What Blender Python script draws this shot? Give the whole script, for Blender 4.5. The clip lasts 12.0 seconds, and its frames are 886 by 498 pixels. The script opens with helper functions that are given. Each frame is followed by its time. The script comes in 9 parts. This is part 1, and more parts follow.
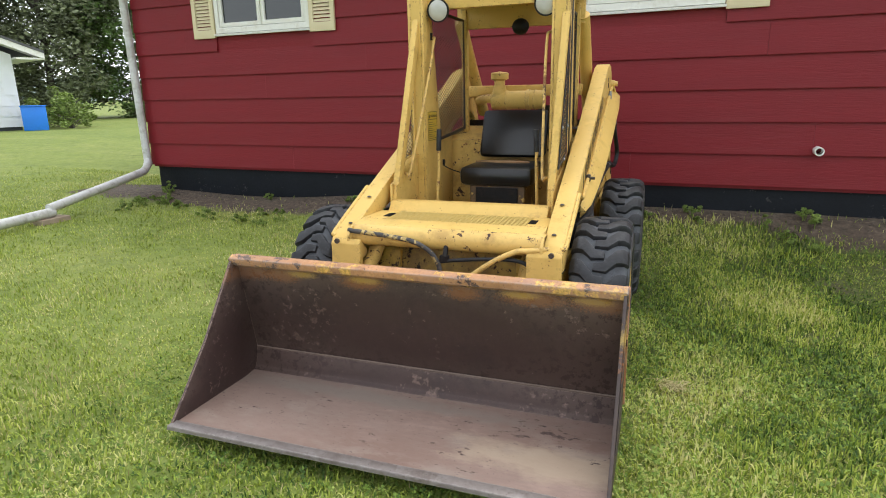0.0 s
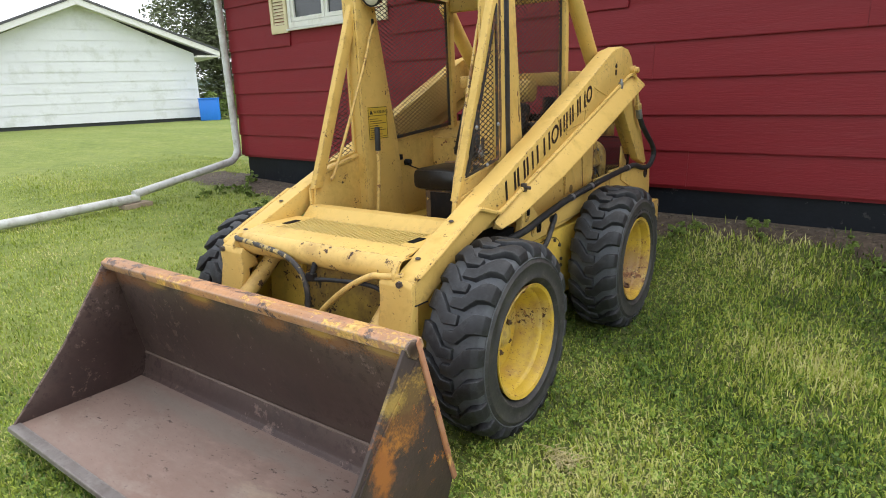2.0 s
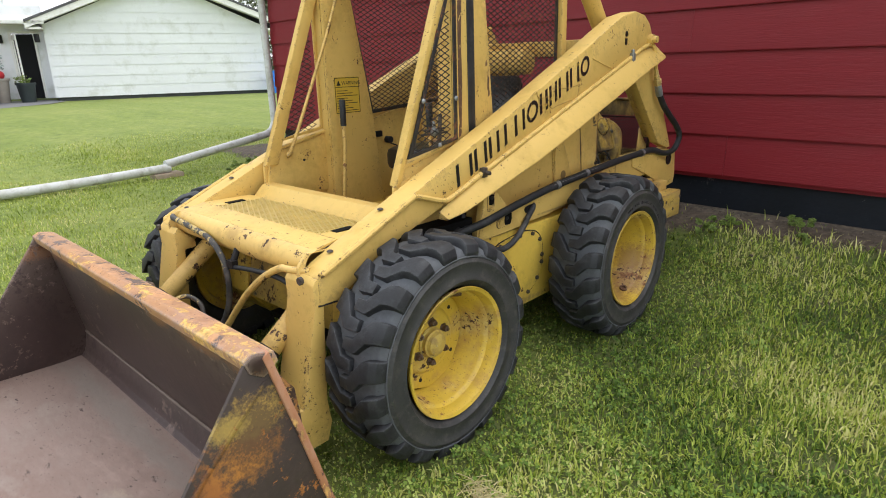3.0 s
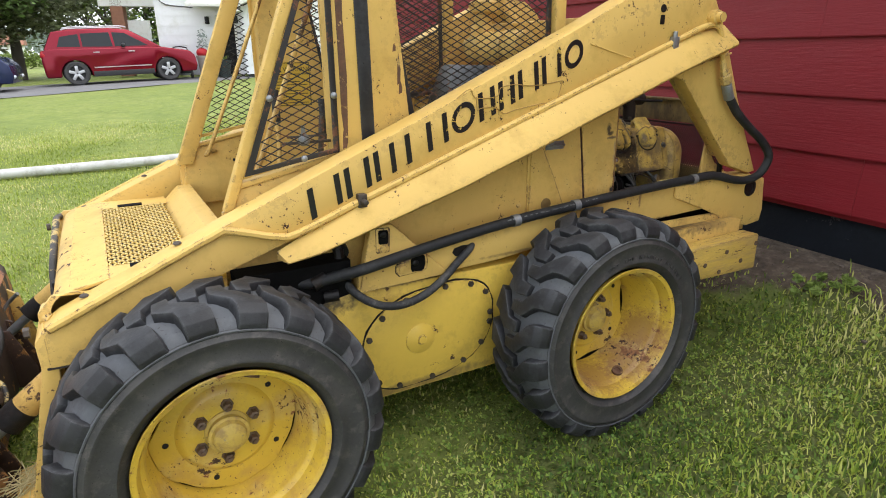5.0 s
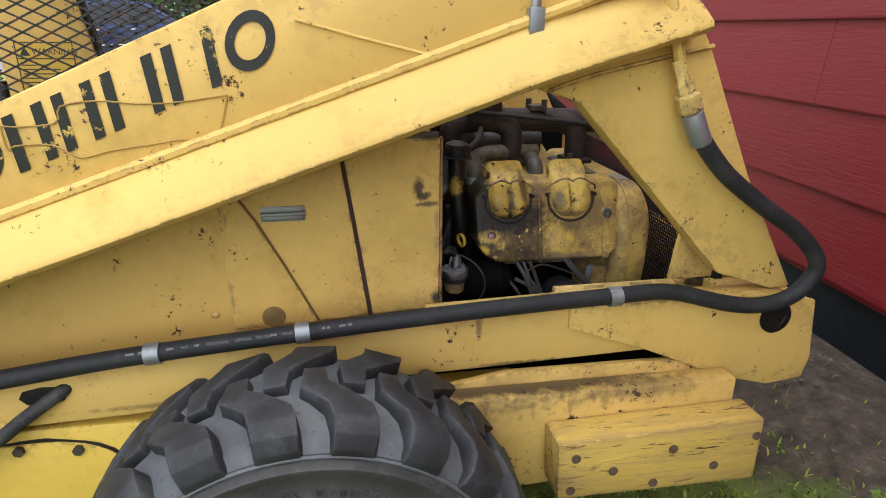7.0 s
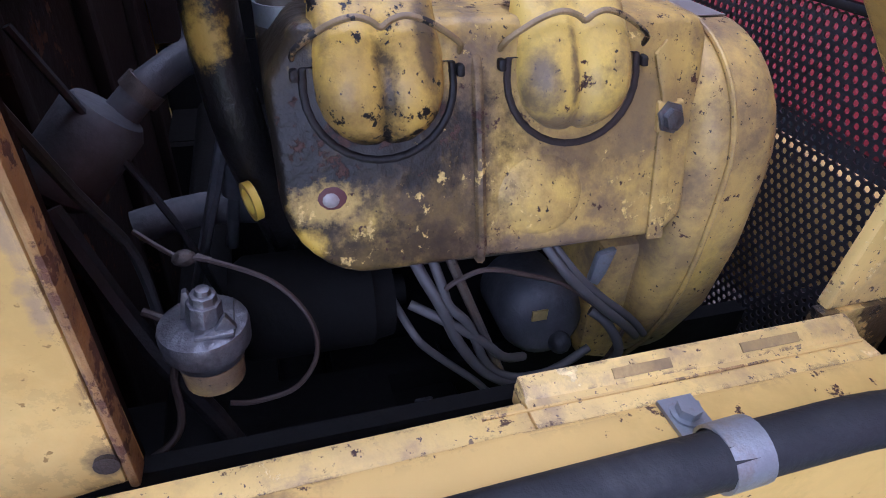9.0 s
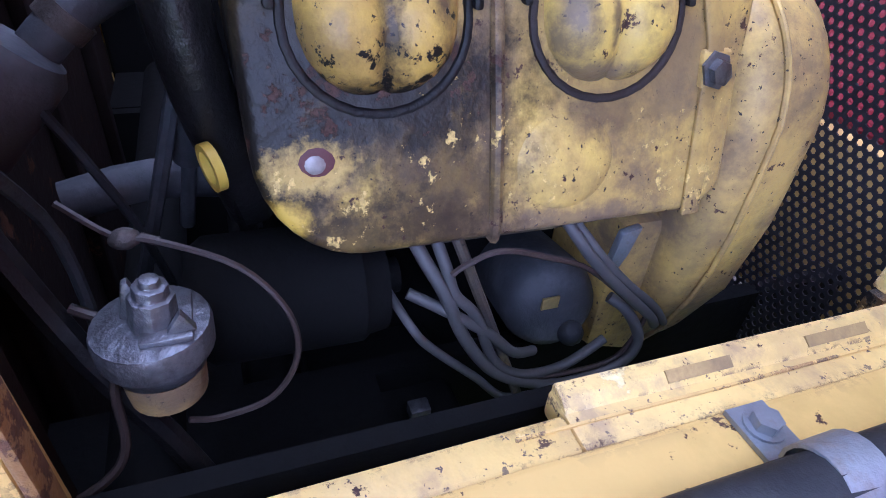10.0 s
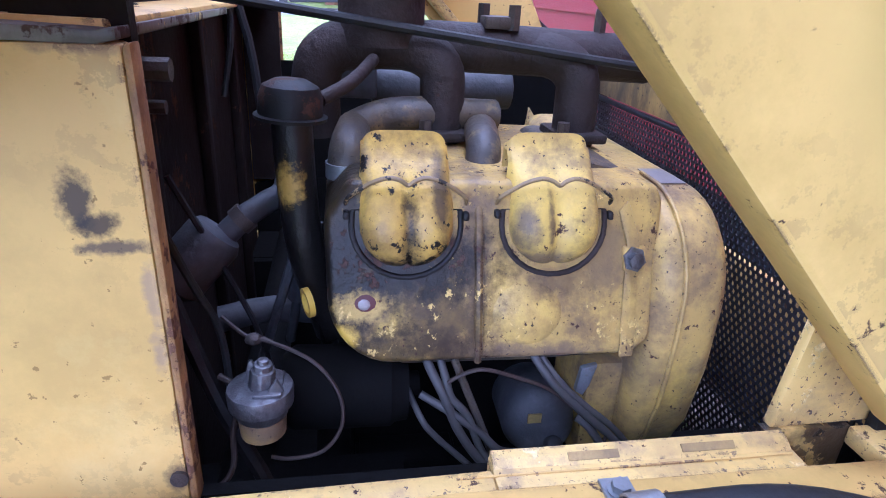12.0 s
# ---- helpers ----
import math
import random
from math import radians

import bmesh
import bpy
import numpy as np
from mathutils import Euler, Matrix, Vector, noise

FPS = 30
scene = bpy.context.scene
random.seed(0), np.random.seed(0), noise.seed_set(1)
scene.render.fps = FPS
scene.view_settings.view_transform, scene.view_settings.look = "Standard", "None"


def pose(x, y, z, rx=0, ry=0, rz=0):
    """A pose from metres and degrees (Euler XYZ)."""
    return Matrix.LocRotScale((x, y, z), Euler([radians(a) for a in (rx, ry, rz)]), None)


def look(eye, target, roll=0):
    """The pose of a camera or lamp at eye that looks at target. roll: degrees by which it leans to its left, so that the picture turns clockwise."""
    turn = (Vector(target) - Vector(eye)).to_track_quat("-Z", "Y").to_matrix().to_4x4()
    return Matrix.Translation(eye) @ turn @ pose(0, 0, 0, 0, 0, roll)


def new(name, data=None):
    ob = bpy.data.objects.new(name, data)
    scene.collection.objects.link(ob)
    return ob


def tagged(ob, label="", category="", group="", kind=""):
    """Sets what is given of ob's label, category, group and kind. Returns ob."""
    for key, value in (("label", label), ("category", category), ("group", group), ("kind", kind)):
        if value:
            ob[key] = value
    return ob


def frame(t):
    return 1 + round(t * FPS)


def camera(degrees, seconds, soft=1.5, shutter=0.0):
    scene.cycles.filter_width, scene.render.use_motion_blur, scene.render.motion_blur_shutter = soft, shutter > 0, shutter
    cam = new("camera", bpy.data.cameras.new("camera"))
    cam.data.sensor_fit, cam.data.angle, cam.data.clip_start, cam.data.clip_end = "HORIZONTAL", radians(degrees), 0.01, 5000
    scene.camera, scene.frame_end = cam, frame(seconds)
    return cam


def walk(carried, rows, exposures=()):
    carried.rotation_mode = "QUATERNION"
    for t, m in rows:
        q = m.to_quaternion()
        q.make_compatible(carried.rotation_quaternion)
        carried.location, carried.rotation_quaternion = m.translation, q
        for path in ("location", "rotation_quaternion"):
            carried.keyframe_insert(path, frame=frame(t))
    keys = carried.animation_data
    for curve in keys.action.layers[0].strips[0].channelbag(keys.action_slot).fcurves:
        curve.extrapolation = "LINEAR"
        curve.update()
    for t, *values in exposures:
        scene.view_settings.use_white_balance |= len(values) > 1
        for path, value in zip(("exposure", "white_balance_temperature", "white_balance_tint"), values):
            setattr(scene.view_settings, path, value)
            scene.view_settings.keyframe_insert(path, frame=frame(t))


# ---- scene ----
cam = camera(73.3, 12.0, soft=1.0)
PATH = [
    (0, (0.9, -2.796, 1.323), (0.245, -0.975, 0.82), -1.1),
    (0.5, (1.172, -2.765, 1.306), (0.388, -0.997, 0.796), -1.6),
    (1, (1.391, -2.551, 1.309), (0.486, -0.841, 0.802), -1.8),
    (1.5, (1.578, -2.21, 1.325), (0.553, -0.57, 0.815), -2.0),
    (2, (1.798, -1.871, 1.317), (0.663, -0.31, 0.791), -2.1),
    (2.5, (1.919, -1.557, 1.289), (0.687, -0.083, 0.734), -2.0),
    (2.7, (1.948, -1.45, 1.282), (0.684, -0.009, 0.712), -1.8),
    (4.3, (2.122, -0.661, 1.232), (0.608, 0.483, 0.598), -0.4),
    (4.5, (2.105, -0.513, 1.247), (0.552, 0.576, 0.612), -0.5),
    (5, (2.059, -0.149, 1.261), (0.409, 0.79, 0.633), -0.4),
    (5.5, (2.017, 0.231, 1.285), (0.282, 1.011, 0.666), -0.1),
    (6, (1.895, 0.621, 1.268), (0.092, 1.236, 0.659), 0.2),
    (6.5, (1.725, 0.977, 1.259), (-0.113, 1.449, 0.627), 0.6),
    (7, (1.536, 1.291, 1.273), (-0.305, 1.65, 0.578), 0.7),
    (7.5, (1.271, 1.482, 1.241), (-0.542, 1.768, 0.447), 0.7),
    (7.7, (1.166, 1.533, 1.237), (-0.62, 1.787, 0.373), 0.3),
    (9.3, (0.665, 1.598, 1.032), (-0.839, 2.165, -0.158), 4.0),
    (9.5, (0.65, 1.594, 1.021), (-0.838, 2.194, -0.172), 4.6),
    (10, (0.637, 1.589, 1.014), (-0.836, 2.215, -0.186), 5.8),
    (10.5, (0.638, 1.593, 1.015), (-0.894, 2.188, -0.125), 6.0),
    (11, (0.66, 1.61, 1.03), (-0.964, 2.118, -0.02), 5.2),
    (11.5, (0.728, 1.622, 1.062), (-0.999, 2.038, 0.142), 4.1),
    (12, (0.843, 1.615, 1.122), (-0.965, 1.942, 0.332), 3.2),
]
walk(cam, [(t, look(eye, target, roll)) for t, eye, target, roll in PATH],
     [(0, 0.72, 6500, 10), (2.7, 0.74, 6500, 10), (4.5, 0.92, 6500, 11), (6.5, 1.15, 6450, 12), (7, 1.32, 6400, 12), (7.5, 1.40, 6350, 13), (9.3, 2.0, 4800, 33), (9.6, 2.14, 4720, 32), (10, 2.36, 4650, 32), (10.5, 2.42, 4650, 32), (11.5, 2.50, 4650, 32), (12, 2.32, 4620, 32)])

# ---- world and sun: a bright overcast sky ----
world = bpy.data.worlds.new("overcast_sky")
scene.world = world
world.use_nodes = True
wn, wl = world.node_tree.nodes, world.node_tree.links
wn.clear()
sky = wn.new("ShaderNodeTexSky")
sky.sky_type, sky.sun_disc = "NISHITA", False
sky.sun_elevation, sky.sun_rotation = radians(65), radians(31)
sky.air_density, sky.dust_density, sky.ozone_density = 1.0, 4.0, 1.0
cloud = wn.new("ShaderNodeMix")
cloud.data_type = "RGBA"
cloud.inputs["Factor"].default_value = 0.82
cloud.inputs["B"].default_value = (8.6, 9.0, 9.5, 1)
back = wn.new("ShaderNodeBackground")
back.inputs["Strength"].default_value = 0.13
wout = wn.new("ShaderNodeOutputWorld")
wl.new(sky.outputs["Color"], cloud.inputs["A"])
wl.new(cloud.outputs["Result"], back.inputs["Color"])
wl.new(back.outputs["Background"], wout.inputs["Surface"])

sun_data = bpy.data.lights.new("sun", "SUN")
sun_data.energy, sun_data.angle, sun_data.color = 0.8, radians(60), (1.0, 0.96, 0.9)
sun = new("sun", sun_data)
sun.matrix_world = look((2.2, 3.6, 9), (0, 0, 0))


# ---- materials ----
def material(name, col, rough=0.5, metal=0.0, var=0.18, vscale=4.0, bump=0.15, bscale=60.0, wear=None, dirt=None,
             island=0.0, per_object=0.0, stretch=(1, 1, 1), spec=0.5, stains=(), specks=None, edge=None):
    """col: base colour. wear: list of (colour, amount 0..1, scale, rough) chips; dirt: (colour, amount, scale) soft stains (one or a list);
    stains: (centre, radii, colour, strength, ragged) marks with a shape of their own; specks: (colour, amount, scale) fine dots;
    edge: (colour, radius, amount) paint chipped off along corners."""
    m = bpy.data.materials.new(name)
    m.use_nodes = True
    n, l = m.node_tree.nodes, m.node_tree.links
    b = n["Principled BSDF"]
    tc = n.new("ShaderNodeTexCoord")
    mp = n.new("ShaderNodeMapping")
    mp.inputs["Scale"].default_value = stretch
    l.new(tc.outputs["Object"], mp.inputs["Vector"])
    vec = mp.outputs["Vector"]

    def noise_tex(scale, detail=6.0, rough_=0.6):
        t = n.new("ShaderNodeTexNoise")
        t.inputs["Scale"].default_value, t.inputs["Detail"].default_value, t.inputs["Roughness"].default_value = scale, detail, rough_
        l.new(vec, t.inputs["Vector"])
        return t.outputs["Fac"]

    def ramp(src, a, c):
        r = n.new("ShaderNodeMapRange")
        r.inputs["From Min"].default_value, r.inputs["From Max"].default_value = a, c
        r.clamp = True
        l.new(src, r.inputs["Value"])
        return r.outputs["Result"]

    def mix(fac, a, c, mode="MIX"):
        x = n.new("ShaderNodeMix")
        x.data_type, x.blend_type = "RGBA", mode
        for key, v in (("Factor", fac), ("A", a), ("B", c)):
            if hasattr(v, "links"):
                l.new(v, x.inputs[key])
            elif key == "Factor":
                x.inputs[key].default_value = v
            else:
                x.inputs[key].default_value = (*v, 1)
        return x.outputs["Result"]

    def math_node(op, a, v, third=None):
        k = n.new("ShaderNodeMath")
        k.operation = op
        k.inputs[1].default_value = v
        l.new(a, k.inputs[0])
        if third is not None:
            l.new(third, k.inputs[2])
        return k.outputs[0]

    lo, hi = [c * (1 - var) for c in col], [min(1, c * (1 + var)) for c in col]
    big = noise_tex(vscale, 4)
    fine = noise_tex(vscale * 11, 5)
    c = mix(ramp(big, 0.3, 0.7), lo, hi)
    c = mix(ramp(fine, 0.35, 0.7), c, [x * (1 - 0.5 * var) for x in col])
    rnd = None
    if island:
        rnd = (n.new("ShaderNodeNewGeometry").outputs["Random Per Island"], island)
    if per_object:
        rnd = (n.new("ShaderNodeObjectInfo").outputs["Random"], per_object)
    if rnd:
        hsv = n.new("ShaderNodeHueSaturation")
        mr = n.new("ShaderNodeMapRange")
        mr.inputs["To Min"].default_value, mr.inputs["To Max"].default_value = 1 - rnd[1], 1 + rnd[1]
        l.new(rnd[0], mr.inputs["Value"])
        l.new(mr.outputs["Result"], hsv.inputs["Value"])
        l.new(c, hsv.inputs["Color"])
        c = hsv.outputs["Color"]
    r_out = None
    if dirt:
        for dcol, amt, dsc in (dirt if isinstance(dirt, list) else [dirt]):
            f = ramp(noise_tex(dsc, 8, 0.68), 0.58 - 0.22 * amt, 0.70 - 0.16 * amt)
            c = mix(math_node("MULTIPLY", f, min(1.0, 0.35 + amt * 0.6)), c, dcol)
    if specks:
        scol, amt, ssc = specks
        c = mix(ramp(noise_tex(ssc, 3, 0.7), 0.70 - 0.14 * amt, 0.73 - 0.14 * amt), c, scol)
    for centre, radii, scol, strength, ragged in stains:
        d = n.new("ShaderNodeVectorMath")
        d.operation = "SUBTRACT"
        d.inputs[1].default_value = centre
        l.new(vec, d.inputs[0])
        q = n.new("ShaderNodeVectorMath")
        q.operation = "DIVIDE"
        q.inputs[1].default_value = radii
        l.new(d.outputs[0], q.inputs[0])
        e = n.new("ShaderNodeVectorMath")
        e.operation = "LENGTH"
        l.new(q.outputs[0], e.inputs[0])
        s = math_node("MULTIPLY_ADD", noise_tex(ragged, 8, 0.7), 2.4, e.outputs["Value"])
        f = ramp(s, 2.45, 1.75)
        c = mix(math_node("MULTIPLY", f, strength), c, scol)
    height = noise_tex(bscale, 4)
    for wcol, amt, wsc, wr in wear or ():
        a = noise_tex(wsc, 9, 0.7)
        bb = noise_tex(wsc * 0.17, 3, 0.5)
        s = n.new("ShaderNodeMath")
        s.operation = "MULTIPLY_ADD"
        s.inputs[1].default_value = 0.55
        l.new(bb, s.inputs[0])
        l.new(a, s.inputs[2])
        f = ramp(s.outputs[0], 0.94 - 0.32 * amt, 0.965 - 0.32 * amt)
        speck = mix(ramp(noise_tex(wsc * 3, 6), 0.35, 0.65), [x * 0.6 for x in wcol], [min(1, x * 1.35) for x in wcol])
        c = mix(f, c, speck)
        rm = n.new("ShaderNodeMix")
        if r_out is None:
            rm.inputs["A"].default_value = rough
        else:
            l.new(r_out, rm.inputs["A"])
        rm.inputs["B"].default_value = wr
        l.new(f, rm.inputs["Factor"])
        r_out = rm.outputs["Result"]
        hm = n.new("ShaderNodeMath")
        hm.operation = "SUBTRACT"
        l.new(height, hm.inputs[0])
        l.new(f, hm.inputs[1])
        height = hm.outputs[0]
    if edge:
        ecol, radius, amt = edge
        bv = n.new("ShaderNodeBevel")
        bv.samples = 4
        bv.inputs["Radius"].default_value = radius
        geo = n.new("ShaderNodeNewGeometry")
        dt = n.new("ShaderNodeVectorMath")
        dt.operation = "DOT_PRODUCT"
        l.new(bv.outputs["Normal"], dt.inputs[0])
        l.new(geo.outputs["True Normal"], dt.inputs[1])
        rim_ = ramp(dt.outputs["Value"], 0.995, 0.90)
        chips = ramp(noise_tex(26, 9, 0.75), 0.60 - 0.2 * amt, 0.63 - 0.2 * amt)
        k = n.new("ShaderNodeMath")
        k.operation = "MULTIPLY"
        l.new(rim_, k.inputs[0])
        l.new(chips, k.inputs[1])
        pale = math_node("MULTIPLY", rim_, 0.35)
        c = mix(pale, c, [min(1.0, x * 1.1 + 0.06) for x in col])
        c = mix(k.outputs[0], c, ecol)
    l.new(c, b.inputs["Base Color"])
    if r_out is None:
        rr = n.new("ShaderNodeMapRange")
        rr.inputs["To Min"].default_value, rr.inputs["To Max"].default_value = max(0, rough - 0.08), min(1, rough + 0.1)
        l.new(big, rr.inputs["Value"])
        r_out = rr.outputs["Result"]
    l.new(r_out, b.inputs["Roughness"])
    b.inputs["Metallic"].default_value = metal
    b.inputs["Specular IOR Level"].default_value = spec
    if bump:
        bp = n.new("ShaderNodeBump")
        bp.inputs["Strength"].default_value, bp.inputs["Distance"].default_value = bump, 0.004
        l.new(height, bp.inputs["Height"])
        l.new(bp.outputs["Normal"], b.inputs["Normal"])
    return m


RUST, DARK_RUST, GREASE, PRIMER = (0.16, 0.055, 0.022), (0.055, 0.026, 0.018), (0.012, 0.011, 0.011), (0.20, 0.09, 0.035)
YELLOW = (0.645, 0.430, 0.122)
M = {}
M["yellow"] = material("yellow_paint", YELLOW, 0.55, spec=0.32, var=0.10, vscale=2.5, bump=0.12, bscale=35, wear=[(DARK_RUST, 0.003, 80, 0.8)], dirt=((0.42, 0.27, 0.06), 0.28, 5), edge=((0.10, 0.06, 0.04), 0.006, 0.42))
M["rail"] = material("side_rail_paint", YELLOW, 0.55, spec=0.32, var=0.10, vscale=2.5, bump=0.12, bscale=35, wear=[(DARK_RUST, 0.010, 60, 0.8)], dirt=((0.44, 0.29, 0.07), 0.3, 5), stains=[((0.545, 1.557, 0.735), (0.03, 0.007, 0.030), (0.20, 0.12, 0.05), 0.85, 90), ((0.545, 1.55, 0.765), (0.05, 0.05, 0.008), (0.16, 0.10, 0.05), 0.7, 60), ((0.545, 1.64, 0.645), (0.03, 0.10, 0.007), (0.10, 0.06, 0.03), 0.8, 60), ((0.545, 1.10, 0.628), (0.03, 0.25, 0.006), (0.12, 0.07, 0.035), 0.7, 50)], edge=((0.10, 0.06, 0.04), 0.006, 0.42))
M["yellow_worn"] = material("worn_yellow_paint", YELLOW, 0.5, var=0.12, vscale=3, bump=0.2, bscale=40, wear=[(DARK_RUST, 0.16, 28, 0.8), (PRIMER, 0.10, 14, 0.85)], dirt=((0.34, 0.20, 0.05), 0.5, 6), edge=((0.10, 0.06, 0.04), 0.006, 0.42))
M["yellow_pale"] = material("faded_yellow_paint", (0.66, 0.46, 0.135), 0.5, var=0.12, vscale=5, bump=0.4, bscale=40, wear=[((0.72, 0.56, 0.24), 0.10, 40, 0.6), (DARK_RUST, 0.08, 90, 0.85)], dirt=[((0.44, 0.30, 0.11), 0.6, 14), ((0.22, 0.15, 0.10), 0.30, 30)], specks=((0.10, 0.065, 0.045), 0.5, 140), edge=((0.10, 0.06, 0.04), 0.006, 0.42))
GRIME = (0.115, 0.080, 0.062)
BLACK_OIL, BROWN_OIL = (0.012, 0.010, 0.008), (0.036, 0.023, 0.013)
COWL_STAINS = [((0.345, 1.742, 0.90), (0.15, 0.014, 0.10), GRIME, 0.7, 36), ((0.345, 1.87, 0.885), (0.15, 0.022, 0.04), (0.10, 0.075, 0.062), 0.8, 40), ((0.345, 1.83, 0.86), (0.15, 0.035, 0.014), (0.07, 0.05, 0.045), 0.8, 50), ((0.345, 1.80, 0.79), (0.15, 0.09, 0.012), (0.12, 0.085, 0.07), 0.7, 50), ((0.345, 1.83, 0.90), (0.15, 0.09, 0.05), (0.30, 0.20, 0.07), 0.5, 26),
               ((0.34, 1.705, 0.83), (0.20, 0.055, 0.075), BROWN_OIL, 0.75, 55), ((0.345, 1.64, 0.795), (0.20, 0.10, 0.030), BROWN_OIL, 0.8, 60), ((0.345, 1.672, 0.882), (0.20, 0.10, 0.040), BLACK_OIL, 0.95, 45), ((0.33, 1.605, 0.92), (0.25, 0.085, 0.13), BLACK_OIL, 0.96, 30), ((0.33, 1.60, 0.84), (0.25, 0.030, 0.07), BLACK_OIL, 0.9, 40), ((0.345, 1.630, 0.842), (0.10, 0.024, 0.014), (0.52, 0.36, 0.09), 0.85, 95), ((0.345, 1.612, 0.812), (0.10, 0.016, 0.012), (0.62, 0.42, 0.06), 0.9, 60)]
M["yellow_oily"] = material("oily_yellow_tin", (0.62, 0.43, 0.10), 0.40, var=0.2, vscale=14, bump=0.35, bscale=90, wear=[(DARK_RUST, 0.03, 80, 0.6)], dirt=[((0.42, 0.28, 0.09), 0.8, 7), ((0.20, 0.135, 0.075), 0.6, 11), (GRIME, 0.55, 15)], specks=((0.03, 0.022, 0.018), 0.35, 190), spec=0.28)
M["cowl"] = material("stained_cowl_paint", (0.62, 0.43, 0.10), 0.40, var=0.2, vscale=14, bump=0.35, bscale=90, wear=[((0.55, 0.39, 0.12), 0.05, 75, 0.5), (DARK_RUST, 0.13, 80, 0.6)], dirt=[((0.42, 0.28, 0.08), 0.8, 7), ((0.20, 0.13, 0.06), 0.6, 12), (GRIME, 0.5, 22)], specks=((0.03, 0.022, 0.018), 0.4, 190), stains=COWL_STAINS, spec=0.28)
M["dome_dark"] = material("grease_stained_cover_paint", (0.66, 0.44, 0.075), 0.34, var=0.15, vscale=14, bump=0.3, bscale=90, wear=[(GREASE, 0.2, 70, 0.4)], dirt=[((0.40, 0.26, 0.08), 0.8, 9), ((0.16, 0.10, 0.045), 0.55, 16)], specks=((0.04, 0.028, 0.02), 0.4, 150), stains=[((0.36, 1.676, 0.922), (0.06, 0.009, 0.045), (0.022, 0.016, 0.014), 0.9, 45), ((0.345, 1.671, 0.876), (0.06, 0.06, 0.014), (0.025, 0.019, 0.016), 0.9, 45), ((0.34, 1.634, 0.975), (0.07, 0.008, 0.03), GRIME, 0.8, 45), ((0.345, 1.705, 0.95), (0.07, 0.008, 0.05), (0.06, 0.044, 0.035), 0.8, 45)], spec=0.28)
M["dome"] = material("dusty_cover_paint", (0.64, 0.45, 0.10), 0.36, var=0.15, vscale=14, bump=0.3, bscale=90, wear=[(DARK_RUST, 0.10, 70, 0.5)], dirt=[((0.42, 0.29, 0.11), 0.8, 9), (GRIME, 0.45, 20)], specks=((0.05, 0.035, 0.025), 0.4, 150), stains=[((0.36, 1.785, 0.915), (0.06, 0.016, 0.030), (0.12, 0.09, 0.07), 0.8, 45), ((0.345, 1.80, 0.885), (0.06, 0.05, 0.012), (0.14, 0.105, 0.085), 0.75, 50), ((0.36, 1.812, 0.93), (0.05, 0.004, 0.04), (0.10, 0.07, 0.05), 0.8, 60)], spec=0.28)
M["panel"] = material("side_panel_paint", YELLOW, 0.55, spec=0.32, var=0.10, vscale=2.5, bump=0.12, bscale=35, dirt=[((0.46, 0.31, 0.09), 0.35, 6), ((0.72, 0.58, 0.22), 0.25, 4)], specks=((0.30, 0.19, 0.05), 0.25, 90), stains=[((0.463, 1.452, 0.992), (0.02, 0.010, 0.020), (0.03, 0.026, 0.028), 0.92, 70), ((0.463, 1.463, 0.977), (0.02, 0.012, 0.009), (0.03, 0.026, 0.028), 0.92, 70), ((0.463, 1.470, 0.961), (0.02, 0.026, 0.005), (0.06, 0.05, 0.05), 0.85, 80), ((0.463, 1.488, 0.93), (0.02, 0.006, 0.022), (0.30, 0.22, 0.15), 0.7, 70), ((0.463, 1.487, 0.88), (0.02, 0.006, 0.016), (0.30, 0.22, 0.15), 0.7, 70), ((0.463, 1.47, 1.085), (0.02, 0.03, 0.005), (0.10, 0.08, 0.08), 0.6, 60), ((0.463, 1.487, 0.767), (0.02, 0.010, 0.012), (0.05, 0.04, 0.04), 0.85, 60)], edge=((0.10, 0.06, 0.04), 0.006, 0.42))
# Near-black colour that holds the deep shade of the bay and of recesses
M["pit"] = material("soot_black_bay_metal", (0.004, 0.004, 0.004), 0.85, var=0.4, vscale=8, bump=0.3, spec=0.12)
M["yellow_greasy"] = material("greasy_yellow_tin", (0.30, 0.19, 0.05), 0.42, var=0.25, vscale=12, bump=0.4, bscale=80, wear=[((0.60, 0.42, 0.13), 0.22, 22, 0.5), (GREASE, 0.42, 18, 0.4)], dirt=((0.05, 0.035, 0.025), 0.85, 8))
M["filter"] = material("dusty_grey_rubber", (0.040, 0.042, 0.047), 0.6, var=0.3, vscale=16, bump=0.3, bscale=90, dirt=((0.10, 0.10, 0.105), 0.4, 12))
# greasy iron, darkened for bay shade; also paints shade in slots and hollows
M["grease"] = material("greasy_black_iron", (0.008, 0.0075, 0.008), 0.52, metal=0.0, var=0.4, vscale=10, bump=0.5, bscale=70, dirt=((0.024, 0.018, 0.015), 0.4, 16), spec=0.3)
M["black_dull"] = material("dull_black_metal", (0.010, 0.010, 0.011), 0.6, var=0.3, vscale=6, bump=0.2, wear=[(DARK_RUST, 0.2, 25, 0.8)], spec=0.3)
M["manifold"] = material("rusty_manifold_iron", (0.030, 0.020, 0.018), 0.7, metal=0.2, var=0.4, vscale=14, bump=0.7, bscale=90, dirt=((0.014, 0.012, 0.012), 0.5, 9))
